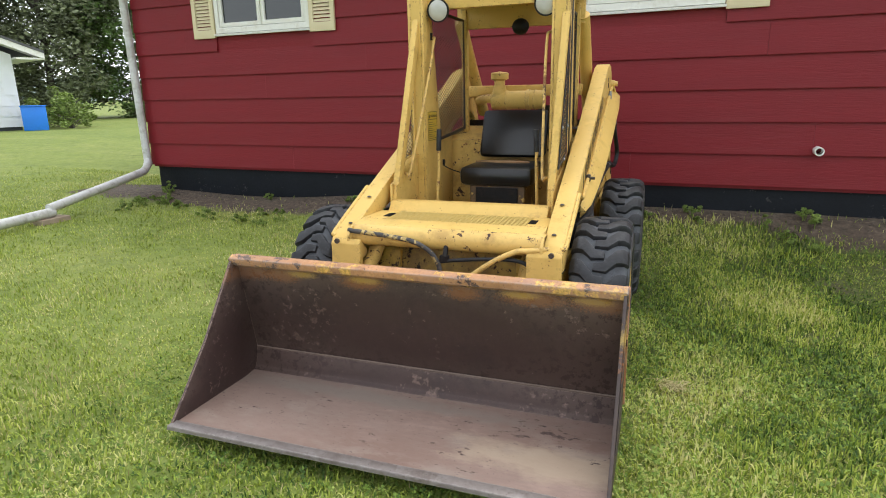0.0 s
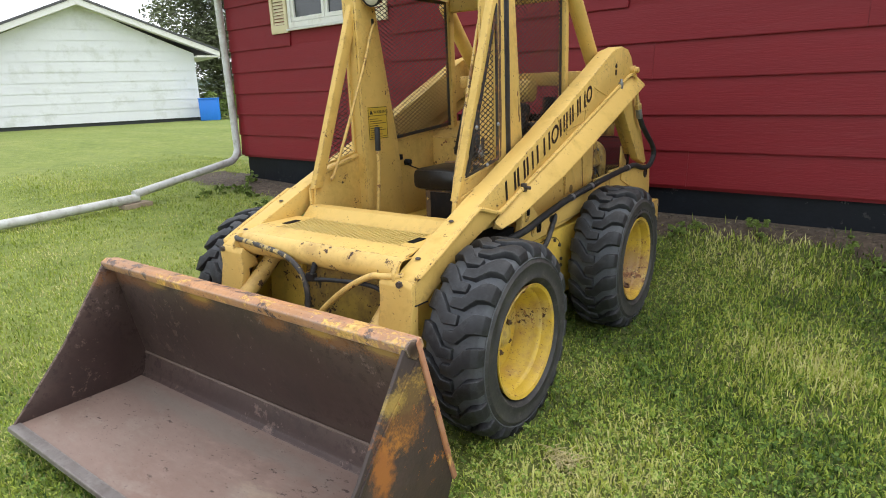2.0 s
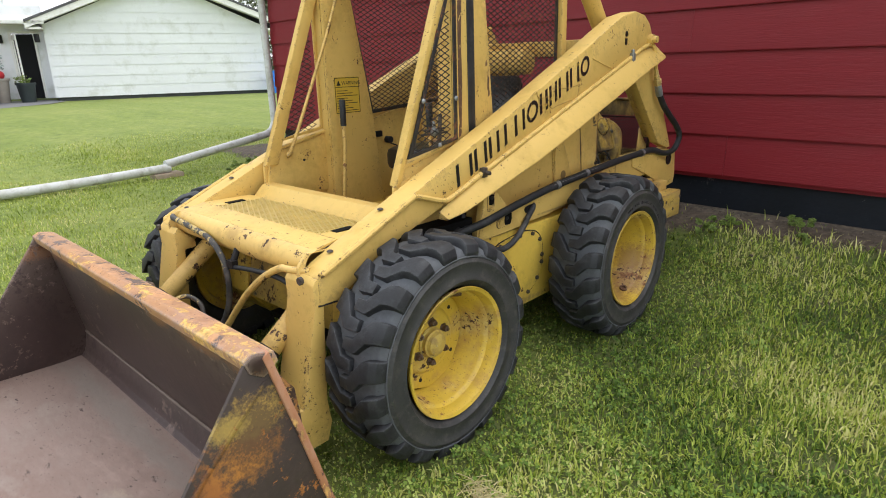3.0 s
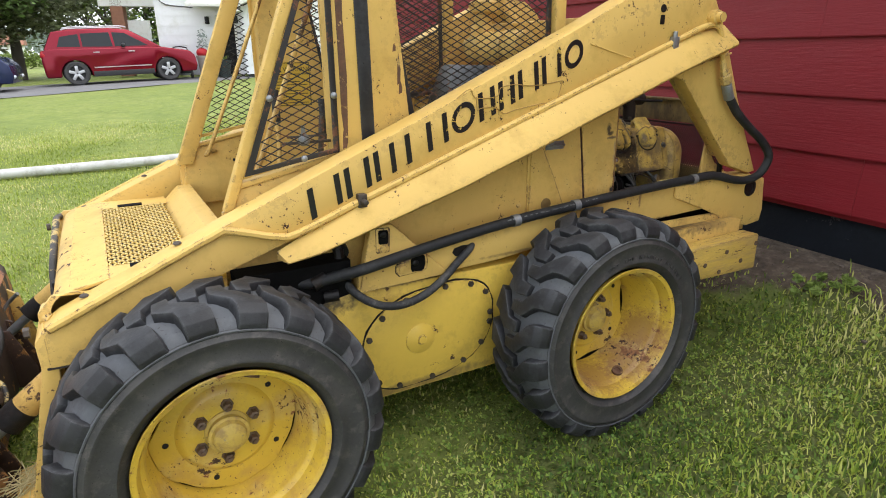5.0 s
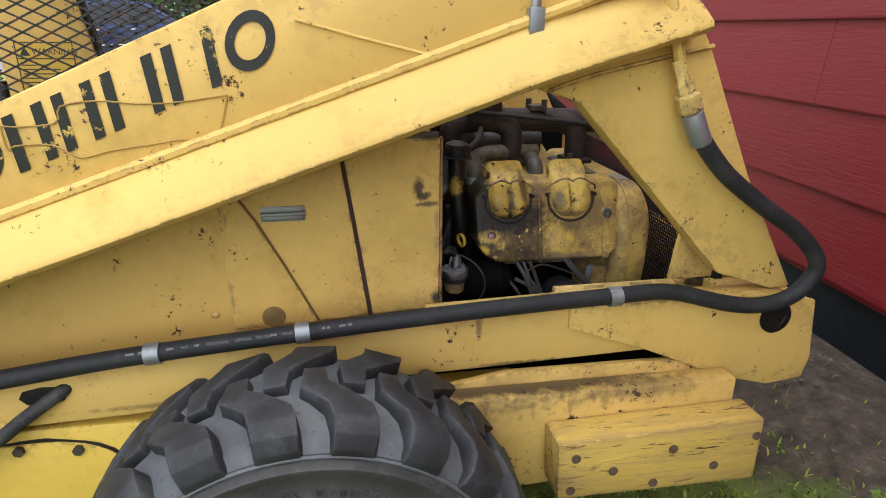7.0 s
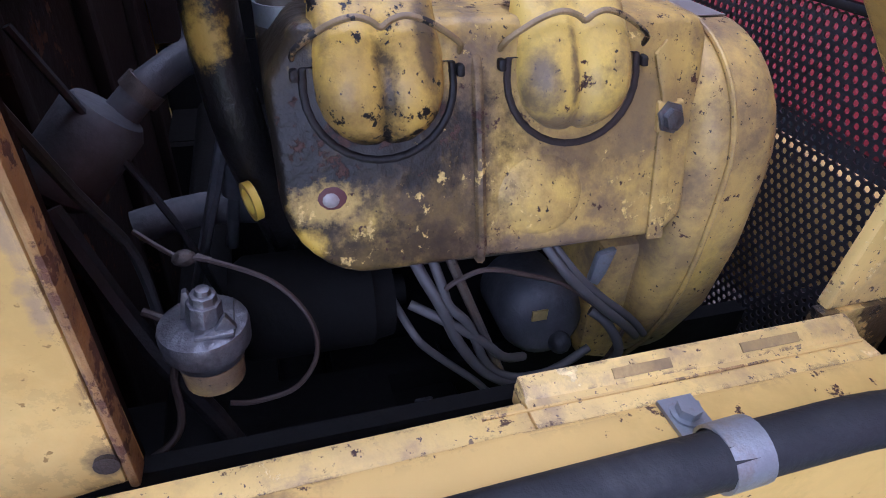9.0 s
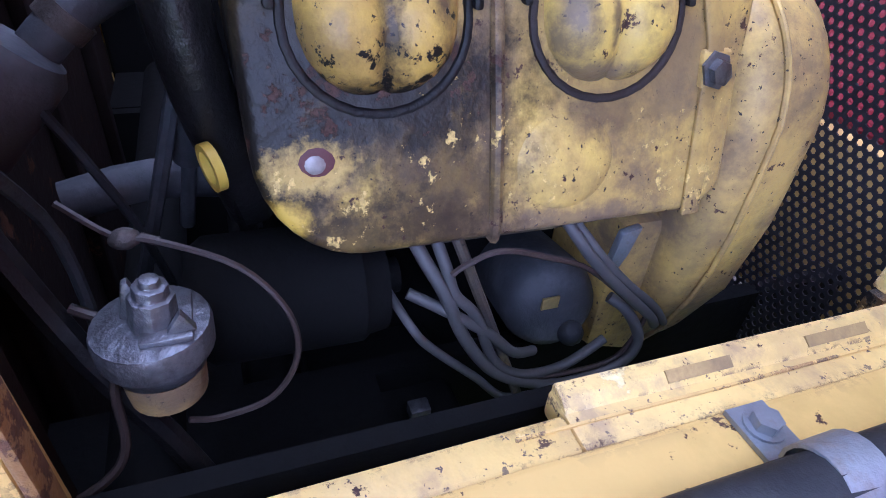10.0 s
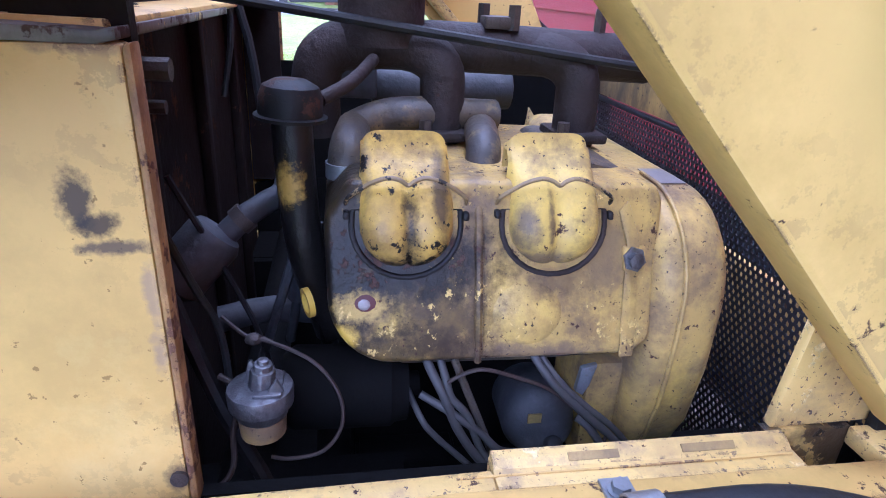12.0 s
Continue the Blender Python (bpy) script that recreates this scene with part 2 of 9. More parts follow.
M["chaincase"] = material("yellow_chain_case_paint", (0.66, 0.45, 0.075), 0.42, var=0.10, vscale=3, bump=0.15, bscale=35, wear=[(DARK_RUST, 0.05, 30, 0.8)], dirt=((0.30, 0.19, 0.04), 0.35, 5), edge=((0.10, 0.06, 0.04), 0.006, 0.42), stains=[((0.535, 0.28, 0.575), (0.06, 0.16, 0.030), (0.02, 0.015, 0.013), 0.92, 40), ((0.535, 0.62, 0.60), (0.06, 0.25, 0.010), (0.05, 0.033, 0.022), 0.85, 50), ((0.535, 0.55, 0.24), (0.06, 0.4, 0.018), (0.16, 0.10, 0.05), 0.7, 40)])
M["bucket_in"] = material("brown_worn_bucket_steel", (0.060, 0.034, 0.030), 0.52, metal=0.25, var=0.3, vscale=3, bump=0.25, bscale=45, dirt=((0.035, 0.022, 0.02), 0.5, 3), wear=[((0.13, 0.085, 0.07), 0.08, 30, 0.5)], stains=[((x, -0.69, 0.575), (wide * 1.3, 0.2, 0.034), (0.28, 0.11, 0.03), 0.65, 150) for x, wide in ((-0.78, 0.10), (-0.60, 0.07), (-0.22, 0.08), (0.22, 0.06), (0.50, 0.10), (0.76, 0.09))] + [((x, -0.69, 0.585), (0.07, 0.2, 0.016), (0.50, 0.30, 0.06), 0.7, 220) for x in (-0.5, -0.2, 0.45, 0.72)], edge=((0.30, 0.22, 0.18), 0.008, 0.8))
M["bucket_floor"] = material("scuffed_brown_bucket_floor", (0.29, 0.205, 0.172), 0.5, metal=0.15, var=0.3, vscale=2.5, bump=0.25, bscale=50, dirt=[((0.19, 0.115, 0.09), 0.6, 3), ((0.33, 0.27, 0.23), 0.35, 6)], stains=[((0.30, -0.98, 0.08), (0.16, 0.10, 0.2), (0.42, 0.33, 0.24), 0.7, 14), ((-0.1, -0.74, 0.08), (0.36, 0.05, 0.2), (0.24, 0.20, 0.17), 0.7, 14)], wear=[((0.10, 0.065, 0.055), 0.05, 40, 0.6)], specks=((0.09, 0.06, 0.05), 0.3, 120), stretch=(0.5, 1, 1))
M["bucket_edge"] = material("rusty_orange_bucket_rim", (0.47, 0.235, 0.105), 0.6, var=0.3, vscale=9, bump=0.5, bscale=50, wear=[((0.62, 0.36, 0.09), 0.30, 22, 0.6), ((0.10, 0.06, 0.05), 0.16, 14, 0.6)], dirt=[((0.33, 0.19, 0.14), 0.4, 4), ((0.24, 0.11, 0.06), 0.35, 12)], specks=((0.12, 0.06, 0.04), 0.45, 90), edge=((0.34, 0.29, 0.27), 0.008, 1.0))
M["bucket_side"] = material("rusty_bucket_side", (0.050, 0.034, 0.030), 0.6, var=0.3, vscale=6, bump=0.4, bscale=50, wear=[((0.30, 0.12, 0.03), 0.06, 40, 0.75)], dirt=((0.075, 0.045, 0.035), 0.5, 5), stains=[((0.84, -0.86, 0.33), (0.1, 0.045, 0.09), (0.36, 0.13, 0.028), 0.85, 45), ((0.84, -0.765, 0.42), (0.1, 0.075, 0.075), (0.42, 0.17, 0.03), 0.9, 45), ((0.84, -0.735, 0.50), (0.1, 0.075, 0.055), (0.50, 0.31, 0.06), 0.92, 60), ((0.84, -0.74, 0.47), (0.1, 0.09, 0.10), (0.05, 0.03, 0.022), 0.8, 150), ((0.84, -0.80, 0.50), (0.1, 0.05, 0.03), (0.38, 0.26, 0.06), 0.7, 110)])
M["rust_back"] = material("rusty_bucket_back", (0.44, 0.19, 0.095), 0.6, var=0.2, vscale=4, bump=0.3, bscale=40, wear=[((0.58, 0.34, 0.12), 0.22, 12, 0.65), ((0.11, 0.055, 0.04), 0.12, 16, 0.7)], dirt=[((0.33, 0.16, 0.11), 0.55, 4), ((0.50, 0.30, 0.22), 0.4, 7)], specks=((0.10, 0.05, 0.035), 0.3, 90), stretch=(1, 1, 0.5))
M["rubber"] = material("dark_tyre_rubber", (0.019, 0.0195, 0.022), 0.55, var=0.3, vscale=8, bump=0.3, bscale=90, dirt=[((0.034, 0.036, 0.041), 0.5, 9), ((0.06, 0.062, 0.067), 0.22, 20)], specks=((0.012, 0.012, 0.013), 0.3, 120), edge=((0.075, 0.079, 0.086), 0.004, 0.6), spec=0.32)
M["rubber_dusty"] = material("dusty_grey_groove_rubber", (0.088, 0.094, 0.104), 0.7, var=0.2, vscale=9, bump=0.2, bscale=90, dirt=[((0.060, 0.062, 0.068), 0.5, 14), ((0.12, 0.122, 0.128), 0.3, 8)], specks=((0.04, 0.04, 0.042), 0.35, 130), spec=0.3)
M["rubber_side"] = material("tyre_sidewall_rubber", (0.036, 0.036, 0.037), 0.58, var=0.2, vscale=8, bump=0.2, bscale=90, dirt=[((0.058, 0.056, 0.053), 0.5, 7), ((0.11, 0.10, 0.092), 0.25, 30)], specks=((0.016, 0.016, 0.016), 0.3, 120), spec=0.4)
M["rim"] = material("yellow_rim_paint", (0.62, 0.42, 0.05), 0.4, var=0.12, vscale=7, bump=0.2, bscale=60, wear=[(DARK_RUST, 0.05, 30, 0.8), ((0.22, 0.09, 0.04), 0.0, 40, 0.8)], dirt=[((0.44, 0.27, 0.08), 0.5, 9), ((0.60, 0.47, 0.17), 0.3, 7)], specks=((0.12, 0.06, 0.025), 0.3, 110))
M["rim_barrel"] = material("rust_stained_rim_paint", (0.62, 0.42, 0.05), 0.42, var=0.14, vscale=7, bump=0.25, bscale=60, wear=[((0.24, 0.11, 0.05), 0.10, 30, 0.8), (DARK_RUST, 0.06, 44, 0.8)], dirt=[((0.34, 0.19, 0.07), 0.6, 8), ((0.62, 0.50, 0.20), 0.3, 7)], specks=((0.12, 0.06, 0.025), 0.4, 110))
M["rim_rusty"] = material("rust_eaten_rim_paint", (0.62, 0.42, 0.05), 0.45, var=0.14, vscale=7, bump=0.35, bscale=60, wear=[((0.22, 0.10, 0.045), 0.14, 26, 0.8), (DARK_RUST, 0.06, 44, 0.8)], dirt=[((0.34, 0.19, 0.07), 0.6, 8), ((0.62, 0.50, 0.20), 0.3, 7)], specks=((0.12, 0.06, 0.025), 0.4, 110),
                          stains=[((0.03, 0.19 * math.cos(radians(q)), 0.19 * math.sin(radians(q))), (0.10, 0.075, 0.075), (0.22, 0.10, 0.045), 0.62, 85) for q in (55, 15, -25, -60)])
M["bolt"] = material("dark_bolt_steel", (0.09, 0.075, 0.065), 0.55, metal=0.6, var=0.4, vscale=60, bump=0.3, bscale=300)
M["clip"] = material("zinc_clamp_steel", (0.27, 0.29, 0.31), 0.42, metal=0.6, var=0.2, vscale=40, bump=0.2, bscale=200, dirt=((0.2, 0.15, 0.1), 0.3, 40))
M["hose"] = material("black_hydraulic_hose", (0.020, 0.021, 0.023), 0.55, var=0.3, vscale=20, bump=0.25, bscale=140, dirt=((0.05, 0.05, 0.05), 0.2, 18), spec=0.25)
M["grey_cable"] = material("grey_dusty_cable", (0.062, 0.060, 0.058), 0.6, var=0.2, vscale=30, bump=0.1)
M["vinyl"] = material("black_vinyl", (0.010, 0.010, 0.011), 0.30, var=0.3, vscale=10, bump=0.35, bscale=22, specks=((0.05, 0.045, 0.04), 0.2, 90))
M["foam"] = material("torn_seat_foam", (0.33, 0.20, 0.10), 0.9, var=0.3, vscale=30, bump=0.6, bscale=90)
M["mesh_black"] = material("black_mesh_paint", (0.016, 0.015, 0.015), 0.55, var=0.3, vscale=20, bump=0.1, wear=[((0.12, 0.05, 0.025), 0.3, 50, 0.8)])
M["grating"] = material("yellow_expanded_metal", (0.66, 0.47, 0.14), 0.5, var=0.15, vscale=8, bump=0.2)
M["decal"] = material("black_decal_film", (0.010, 0.010, 0.010), 0.4, var=0.3, vscale=15, bump=0.05, wear=[((0.5, 0.34, 0.07), 0.06, 45, 0.5)])
M["sticker"] = material("yellow_warning_sticker", (0.62, 0.42, 0.05), 0.45, var=0.08, vscale=10, bump=0.05)
M["paper"] = material("pale_label_foil", (0.26, 0.235, 0.22), 0.4, metal=0.3, var=0.3, vscale=30, bump=0.1)
M["lens"] = material("white_lamp_lens", (0.48, 0.48, 0.46), 0.2, var=0.08, vscale=30, bump=0.4, bscale=90)
M["perf"] = material("black_perforated_sheet", (0.030, 0.030, 0.034), 0.45, metal=0.3, var=0.3, vscale=20, bump=0.15)
M["wood_block"] = material("yellow_painted_wood", (0.62, 0.42, 0.09), 0.6, var=0.2, vscale=4, bump=0.6, bscale=14, stretch=(9, 1, 9), wear=[((0.34, 0.20, 0.08), 0.14, 9, 0.85), ((0.10, 0.06, 0.035), 0.06, 22, 0.85)], stains=[((0.642, 1.90, 0.556), (0.06, 0.24, 0.022), (0.30, 0.19, 0.09), 0.75, 60), ((0.68, 2.05, 0.46), (0.03, 0.05, 0.03), (0.16, 0.09, 0.045), 0.8, 60)], dirt=((0.42, 0.28, 0.11), 0.5, 6), edge=((0.16, 0.09, 0.05), 0.012, 0.9))
M["brass"] = material("pale_brass_fitting", (0.55, 0.42, 0.16), 0.4, metal=0.7, var=0.2, vscale=30)
M["alu"] = material("oily_grey_aluminium", (0.17, 0.17, 0.18), 0.4, metal=0.75, var=0.35, vscale=25, bump=0.4, bscale=120, dirt=((0.05, 0.045, 0.04), 0.45, 30))
M["copper_wire"] = material("brown_insulated_wire", (0.034, 0.021, 0.016), 0.55, var=0.5, vscale=60)


# ---- mesh tools ----
class Shape:
    """Collects vertices and faces for one mesh."""

    def __init__(self):
        self.v, self.f = [], []

    def add(self, verts, faces):
        k = len(self.v)
        self.v += [tuple(p) for p in verts]
        self.f += [tuple(i + k for i in f) for f in faces]
        return self

    def box(self, x0, x1, y0, y1, z0, z1, m=None):
        v = [Vector((x, y, z)) for x in (x0, x1) for y in (y0, y1) for z in (z0, z1)]
        if m:
            v = [m @ p for p in v]
        return self.add(v, [(0, 1, 3, 2), (4, 6, 7, 5), (0, 4, 5, 1), (2, 3, 7, 6), (0, 2, 6, 4), (1, 5, 7, 3)])

    def prism(self, poly, a, b, axis="x", m=None):
        """poly: points in the other two axes (in order y z / x z / x y), pushed from a to b along axis."""
        put = {"x": lambda p, d: (d, p[0], p[1]), "y": lambda p, d: (p[0], d, p[1]), "z": lambda p, d: (p[0], p[1], d)}[axis]
        k = len(poly)
        v = [Vector(put(p, a)) for p in poly] + [Vector(put(p, b)) for p in poly]
        if m:
            v = [m @ p for p in v]
        return self.add(v, [tuple(range(k - 1, -1, -1)), tuple(range(k, 2 * k))] + [(i, (i + 1) % k, k + (i + 1) % k, k + i) for i in range(k)])

    def ring_prism(self, outer, inner, a, b, axis="x"):
        """A plate with a hole: outer and inner have the same number of points."""
        put = {"x": lambda p, d: (d, p[0], p[1]), "y": lambda p, d: (p[0], d, p[1]), "z": lambda p, d: (p[0], p[1], d)}[axis]
        k = len(outer)
        v = [put(p, d) for d in (a, b) for ring in (outer, inner) for p in ring]
        f = []
        for i in range(k):
            j = (i + 1) % k
            f += [(i, j, k + j, k + i), (2 * k + i, 3 * k + i, 3 * k + j, 2 * k + j), (i, 2 * k + i, 2 * k + j, j), (k + i, k + j, 3 * k + j, 3 * k + i)]
        return self.add(v, f)

    def lathe(self, profile, origin=(0, 0, 0), axis=(1, 0, 0), segs=32, arc=None, closed=False):
        """profile: (distance along axis, radius)."""
        ax = Vector(axis).normalized()
        u = ax.orthogonal().normalized()
        w = ax.cross(u)
        o, k, v, f = Vector(origin), len(profile), [], []
        turns = segs if arc is None else segs + 1
        for i in range(turns):
            a = (2 * math.pi if arc is None else arc) * i / segs
            d = u * math.cos(a) + w * math.sin(a)
            v += [o + ax * h + d * r for h, r in profile]
        for i in range(segs):
            j = (i + 1) % turns
            for q in range(k if closed else k - 1):
                p = (q + 1) % k
                f.append((i * k + q, i * k + p, j * k + p, j * k + q))
        return self.add(v, f)

    def cyl(self, p0, p1, r, segs=16, r1=None):
        p0, p1 = Vector(p0), Vector(p1)
        h = (p1 - p0).length
        return self.lathe([(0, 1e-5), (0, r), (h, r if r1 is None else r1), (h, 1e-5)], p0, p1 - p0, segs)

    def tube(self, points, r, segs=8, smooth=4, cap=True):
        """A round bar along points, its bends rounded by a spline."""
        pts = [Vector(p) for p in points]
        if smooth and len(pts) > 2:
            out = []
            for i in range(len(pts) - 1):
                a, b = pts[i], pts[i + 1]
                pa, nb = pts[max(i - 1, 0)], pts[min(i + 2, len(pts) - 1)]
                for s in range(smooth):
                    t = s / smooth
                    out.append(0.5 * ((2 * a) + (b - pa) * t + (2 * pa - 5 * a + 4 * b - nb) * t * t + (3 * a - pa - 3 * b + nb) * t ** 3))
            pts = out + [pts[-1]]
        v, f = [], []
        ref = None
        for i, p in enumerate(pts):
            d = (pts[min(i + 1, len(pts) - 1)] - pts[max(i - 1, 0)]).normalized()
            if ref is None:
                ref = d.orthogonal()
            ref = (ref - d * ref.dot(d)).normalized()
            w = d.cross(ref)
            rr = r[min(i * len(r) // len(pts), len(r) - 1)] if isinstance(r, (list, tuple)) else r
            v += [p + (ref * math.cos(2 * math.pi * k / segs) + w * math.sin(2 * math.pi * k / segs)) * rr for k in range(segs)]
        for i in range(len(pts) - 1):
            for k in range(segs):
                q = (k + 1) % segs
                f.append((i * segs + k, i * segs + q, (i + 1) * segs + q, (i + 1) * segs + k))
        if cap:
            f += [tuple(range(segs - 1, -1, -1)), tuple(range((len(pts) - 1) * segs, len(pts) * segs))]
        return self.add(v, f)

    def ball(self, c, rx, ry=None, rz=None, segs=16, rings=10, low=-1.0):
        ry, rz = ry or rx, rz or rx
        v, f = [], []
        for i in range(rings + 1):
            a = math.asin(low) + (math.pi / 2 - math.asin(low)) * i / rings
            for k in range(segs):
                b = 2 * math.pi * k / segs
                v.append((c[0] + rx * math.cos(a) * math.cos(b), c[1] + ry * math.cos(a) * math.sin(b), c[2] + rz * math.sin(a)))
        for i in range(rings):
            for k in range(segs):
                q = (k + 1) % segs
                f.append((i * segs + k, i * segs + q, (i + 1) * segs + q, (i + 1) * segs + k))
        f += [tuple(range(segs - 1, -1, -1))]
        return self.add(v, f)

    def mirrored(self):
        s = Shape()
        s.v = [(-x, y, z) for x, y, z in self.v]
        s.f = [tuple(reversed(f)) for f in self.f]
        return s


def mesh_from(name, shape, mat, bevel=0.0, segs=2, smooth=True, angle=38):
    me = bpy.data.meshes.new(name)
    me.from_pydata(shape.v, [], shape.f)
    bm = bmesh.new()
    bm.from_mesh(me)
    bmesh.ops.remove_doubles(bm, verts=bm.verts, dist=2e-5)
    bmesh.ops.recalc_face_normals(bm, faces=bm.faces)
    if bevel:
        sharp = [e for e in bm.edges if len(e.link_faces) == 2 and e.calc_face_angle(0) > radians(25)]
        bmesh.ops.bevel(bm, geom=sharp, offset=bevel, segments=segs, affect="EDGES", profile=0.5, clamp_overlap=True)
    if smooth:
        for f in bm.faces:
            f.smooth = True
        for e in bm.edges:
            if len(e.link_faces) != 2 or e.calc_face_angle(0) > radians(angle):
                e.smooth = False
    bm.to_mesh(me)
    bm.free()
    me.materials.append(mat)
    return me


def part(name, shape, mat, parent=None, label="", bevel=0.0, at=None, segs=2, angle=38):
    ob = new(name, mesh_from(name, shape, mat, bevel, segs, True, angle))
    ob.parent = parent
    if at is not None:
        ob.matrix_basis = at
    return tagged(ob, label=label)


def again(ob, parent, at=None):
    """The same part once more, with its own sub-parts, on the same meshes."""
    o = new(ob.name.split(".")[0], ob.data)
    o.parent = parent
    o.matrix_basis = at if at is not None else ob.matrix_basis.copy()
    if ob.get("label"):
        o["label"] = ob["label"]
    for c in ob.children:
        again(c, o)
    return o


def thing(name, label, category, at=(0, 0, 0), group="", kind=""):
    ob = new(name)
    ob.location = at
    ob.empty_display_size = 0.1
    return tagged(ob, label, category, group, kind)


def structure(name, shape, mat, label="", bevel=0.0, category=""):
    return tagged(part(name, shape, mat, None, label, bevel), category=category, kind="structure")


def arc_points(cx, cy, r, a0, a1, n):
    return [(cx + r * math.cos(radians(a0 + (a1 - a0) * i / n)), cy + r * math.sin(radians(a0 + (a1 - a0) * i / n))) for i in range(n + 1)]


# ---- setting: ground ----
def smooth_step(a, b, x):
    t = min(1.0, max(0.0, (x - a) / (b - a)))
    return t * t * (3 - 2 * t)


def ground_z(x, y):
    """Lawn: level under the machine, rising slowly away to the garage and to the soil bed along the house."""
    z = 0.036 * min(max(-x - 1.2, 0.0), 11.5)
    if y > 0:
        z += 0.125 * smooth_step(0.9, 2.6, y) * (1 - 0.9 * smooth_step(1.0, 4.0, -x))
    if -6.0 < x < 8:
        d = (y - 3.18) + 0.059 * (x + 5.17)
        z += 0.17 * smooth_step(-0.62, -0.08, d) * (1 - smooth_step(0.2, 0.8, d)) * (0.35 + 0.65 * smooth_step(-4.2, -1.0, x)) * smooth_step(-6.0, -5.2, x)
    z -= 0.035 * min(max(2.2 - y, 0.0), 9.0) * smooth_step(6, 16, -x)
    far = math.hypot(x, y)
    return z - 0.5 * smooth_step(60, 400, far) + 0.012 * noise.noise((x * 0.8, y * 0.8, 0)) * smooth_step(0.2, 2.0, abs(y - 0.6) + abs(x) * 0.5)


def ground_material():
    m = bpy.data.materials.new("lawn_and_soil")
    m.use_nodes = True
    n, l = m.node_tree.nodes, m.node_tree.links
    b = n["Principled BSDF"]
    b.inputs["Roughness"].default_value = 0.9
    tc = n.new("ShaderNodeTexCoord")

    def tex(scale, detail=6, stretch=None):
        t = n.new("ShaderNodeTexNoise")
        t.inputs["Scale"].default_value, t.inputs["Detail"].default_value, t.inputs["Roughness"].default_value = scale, detail, 0.62
        if stretch:
            mp = n.new("ShaderNodeMapping")
            mp.inputs["Scale"].default_value = stretch
            l.new(tc.outputs["Object"], mp.inputs["Vector"])
            l.new(mp.outputs["Vector"], t.inputs["Vector"])
        else:
            l.new(tc.outputs["Object"], t.inputs["Vector"])
        return t.outputs["Fac"]

    def ramp(src, *stops):
        r = n.new("ShaderNodeValToRGB")
        e = r.color_ramp.elements
        while len(e) < len(stops):
            e.new(0.5)
        for k, (p, c) in enumerate(stops):
            e[k].position, e[k].color = p, (*c, 1)
        l.new(src, r.inputs["Fac"])
        return r.outputs["Color"]

    def mix(fac, a, c):
        x = n.new("ShaderNodeMix")
        x.data_type = "RGBA"
        l.new(fac, x.inputs["Factor"]), l.new(a, x.inputs["A"]), l.new(c, x.inputs["B"])
        return x.outputs["Result"]

    broad = ramp(tex(0.5, 5, (0.6, 2.0, 1)), (0.3, (0.17, 0.225, 0.035)), (0.5, (0.235, 0.285, 0.05)), (0.7, (0.32, 0.34, 0.09)))
    tuft = ramp(tex(9, 8), (0.3, (0.05, 0.085, 0.014)), (0.55, (0.15, 0.20, 0.04)), (0.75, (0.30, 0.31, 0.10)))
    grass = mix(ramp(tex(2.2, 4), (0.3, (0.35, 0.35, 0.35)), (0.7, (0.75, 0.75, 0.75))), broad, tuft)
    soil = ramp(tex(22, 8), (0.3, (0.038, 0.027, 0.019)), (0.55, (0.105, 0.077, 0.055)), (0.75, (0.21, 0.165, 0.12)))
    vc = n.new("ShaderNodeVertexColor")
    vc.layer_name = "soil"
    sp = n.new("ShaderNodeSeparateColor")
    l.new(vc.outputs["Color"], sp.inputs["Color"])
    add = n.new("ShaderNodeMath")
    add.operation = "ADD"
    l.new(sp.outputs["Red"], add.inputs[0])
    l.new(tex(4.5, 7), add.inputs[1])
    mr = n.new("ShaderNodeMapRange")
    mr.inputs["From Min"].default_value, mr.inputs["From Max"].default_value = 0.93, 1.12
    l.new(add.outputs[0], mr.inputs["Value"])
    # ground tone darkened to paint the shade between grass blades
    shaded_thatch = ramp(tex(40, 6), (0.35, (0.022, 0.030, 0.009)), (0.55, (0.065, 0.075, 0.022)), (0.75, (0.17, 0.155, 0.065)))
    grass = mix(sp.outputs["Green"], grass, shaded_thatch)
    l.new(mix(mr.outputs["Result"], grass, soil), b.inputs["Base Color"])
    bp = n.new("ShaderNodeBump")
    bp.inputs["Strength"].default_value, bp.inputs["Distance"].default_value = 0.8, 0.03
    l.new(tex(30, 8), bp.inputs["Height"])
    l.new(bp.outputs["Normal"], b.inputs["Normal"])
    return m


HX, HY, HTURN = -5.17, 3.18, -3.38
HOUSE = pose(HX, HY, 0, 0, 0, HTURN)


def soil_amount(x, y):
    """Bare soil along the house wall, thinning out on to the lawn."""
    d = (HOUSE.inverted() @ Vector((x, y, 0))).y
    if d > 0.3 or x < -6.2:
        return 0.0
    near = smooth_step(0.2, 0.9, x) * (1 - 0.8 * smooth_step(1.5, 2.3, x))
    s = 0.90 * smooth_step(-0.88 + 0.36 * near, -0.22 + 0.12 * near, d)
    patches = max(0.52 * math.exp(-((x - px) ** 2 + (y - py) ** 2 * 1.6) / pr ** 2) for px, py, pr in ((2.05, 1.55, 0.26), (1.55, 1.95, 0.22), (2.5, 2.0, 0.3), (1.25, 1.1, 0.14), (1.75, 0.75, 0.16)))
    return max(s, patches, 0.30 * smooth_step(-1.9, -0.7, d) * smooth_step(0.6, 1.6, x))


def gap_shade_amount(x, y):
    """Where rank grass gets the shade between its blades painted on the ground."""
    return 0.7 * smooth_step(0.3, 0.9, x) * (1 - smooth_step(3.6, 4.6, x)) * smooth_step(-1.2, 0.2, y) * (1 - smooth_step(3.0, 3.3, y))


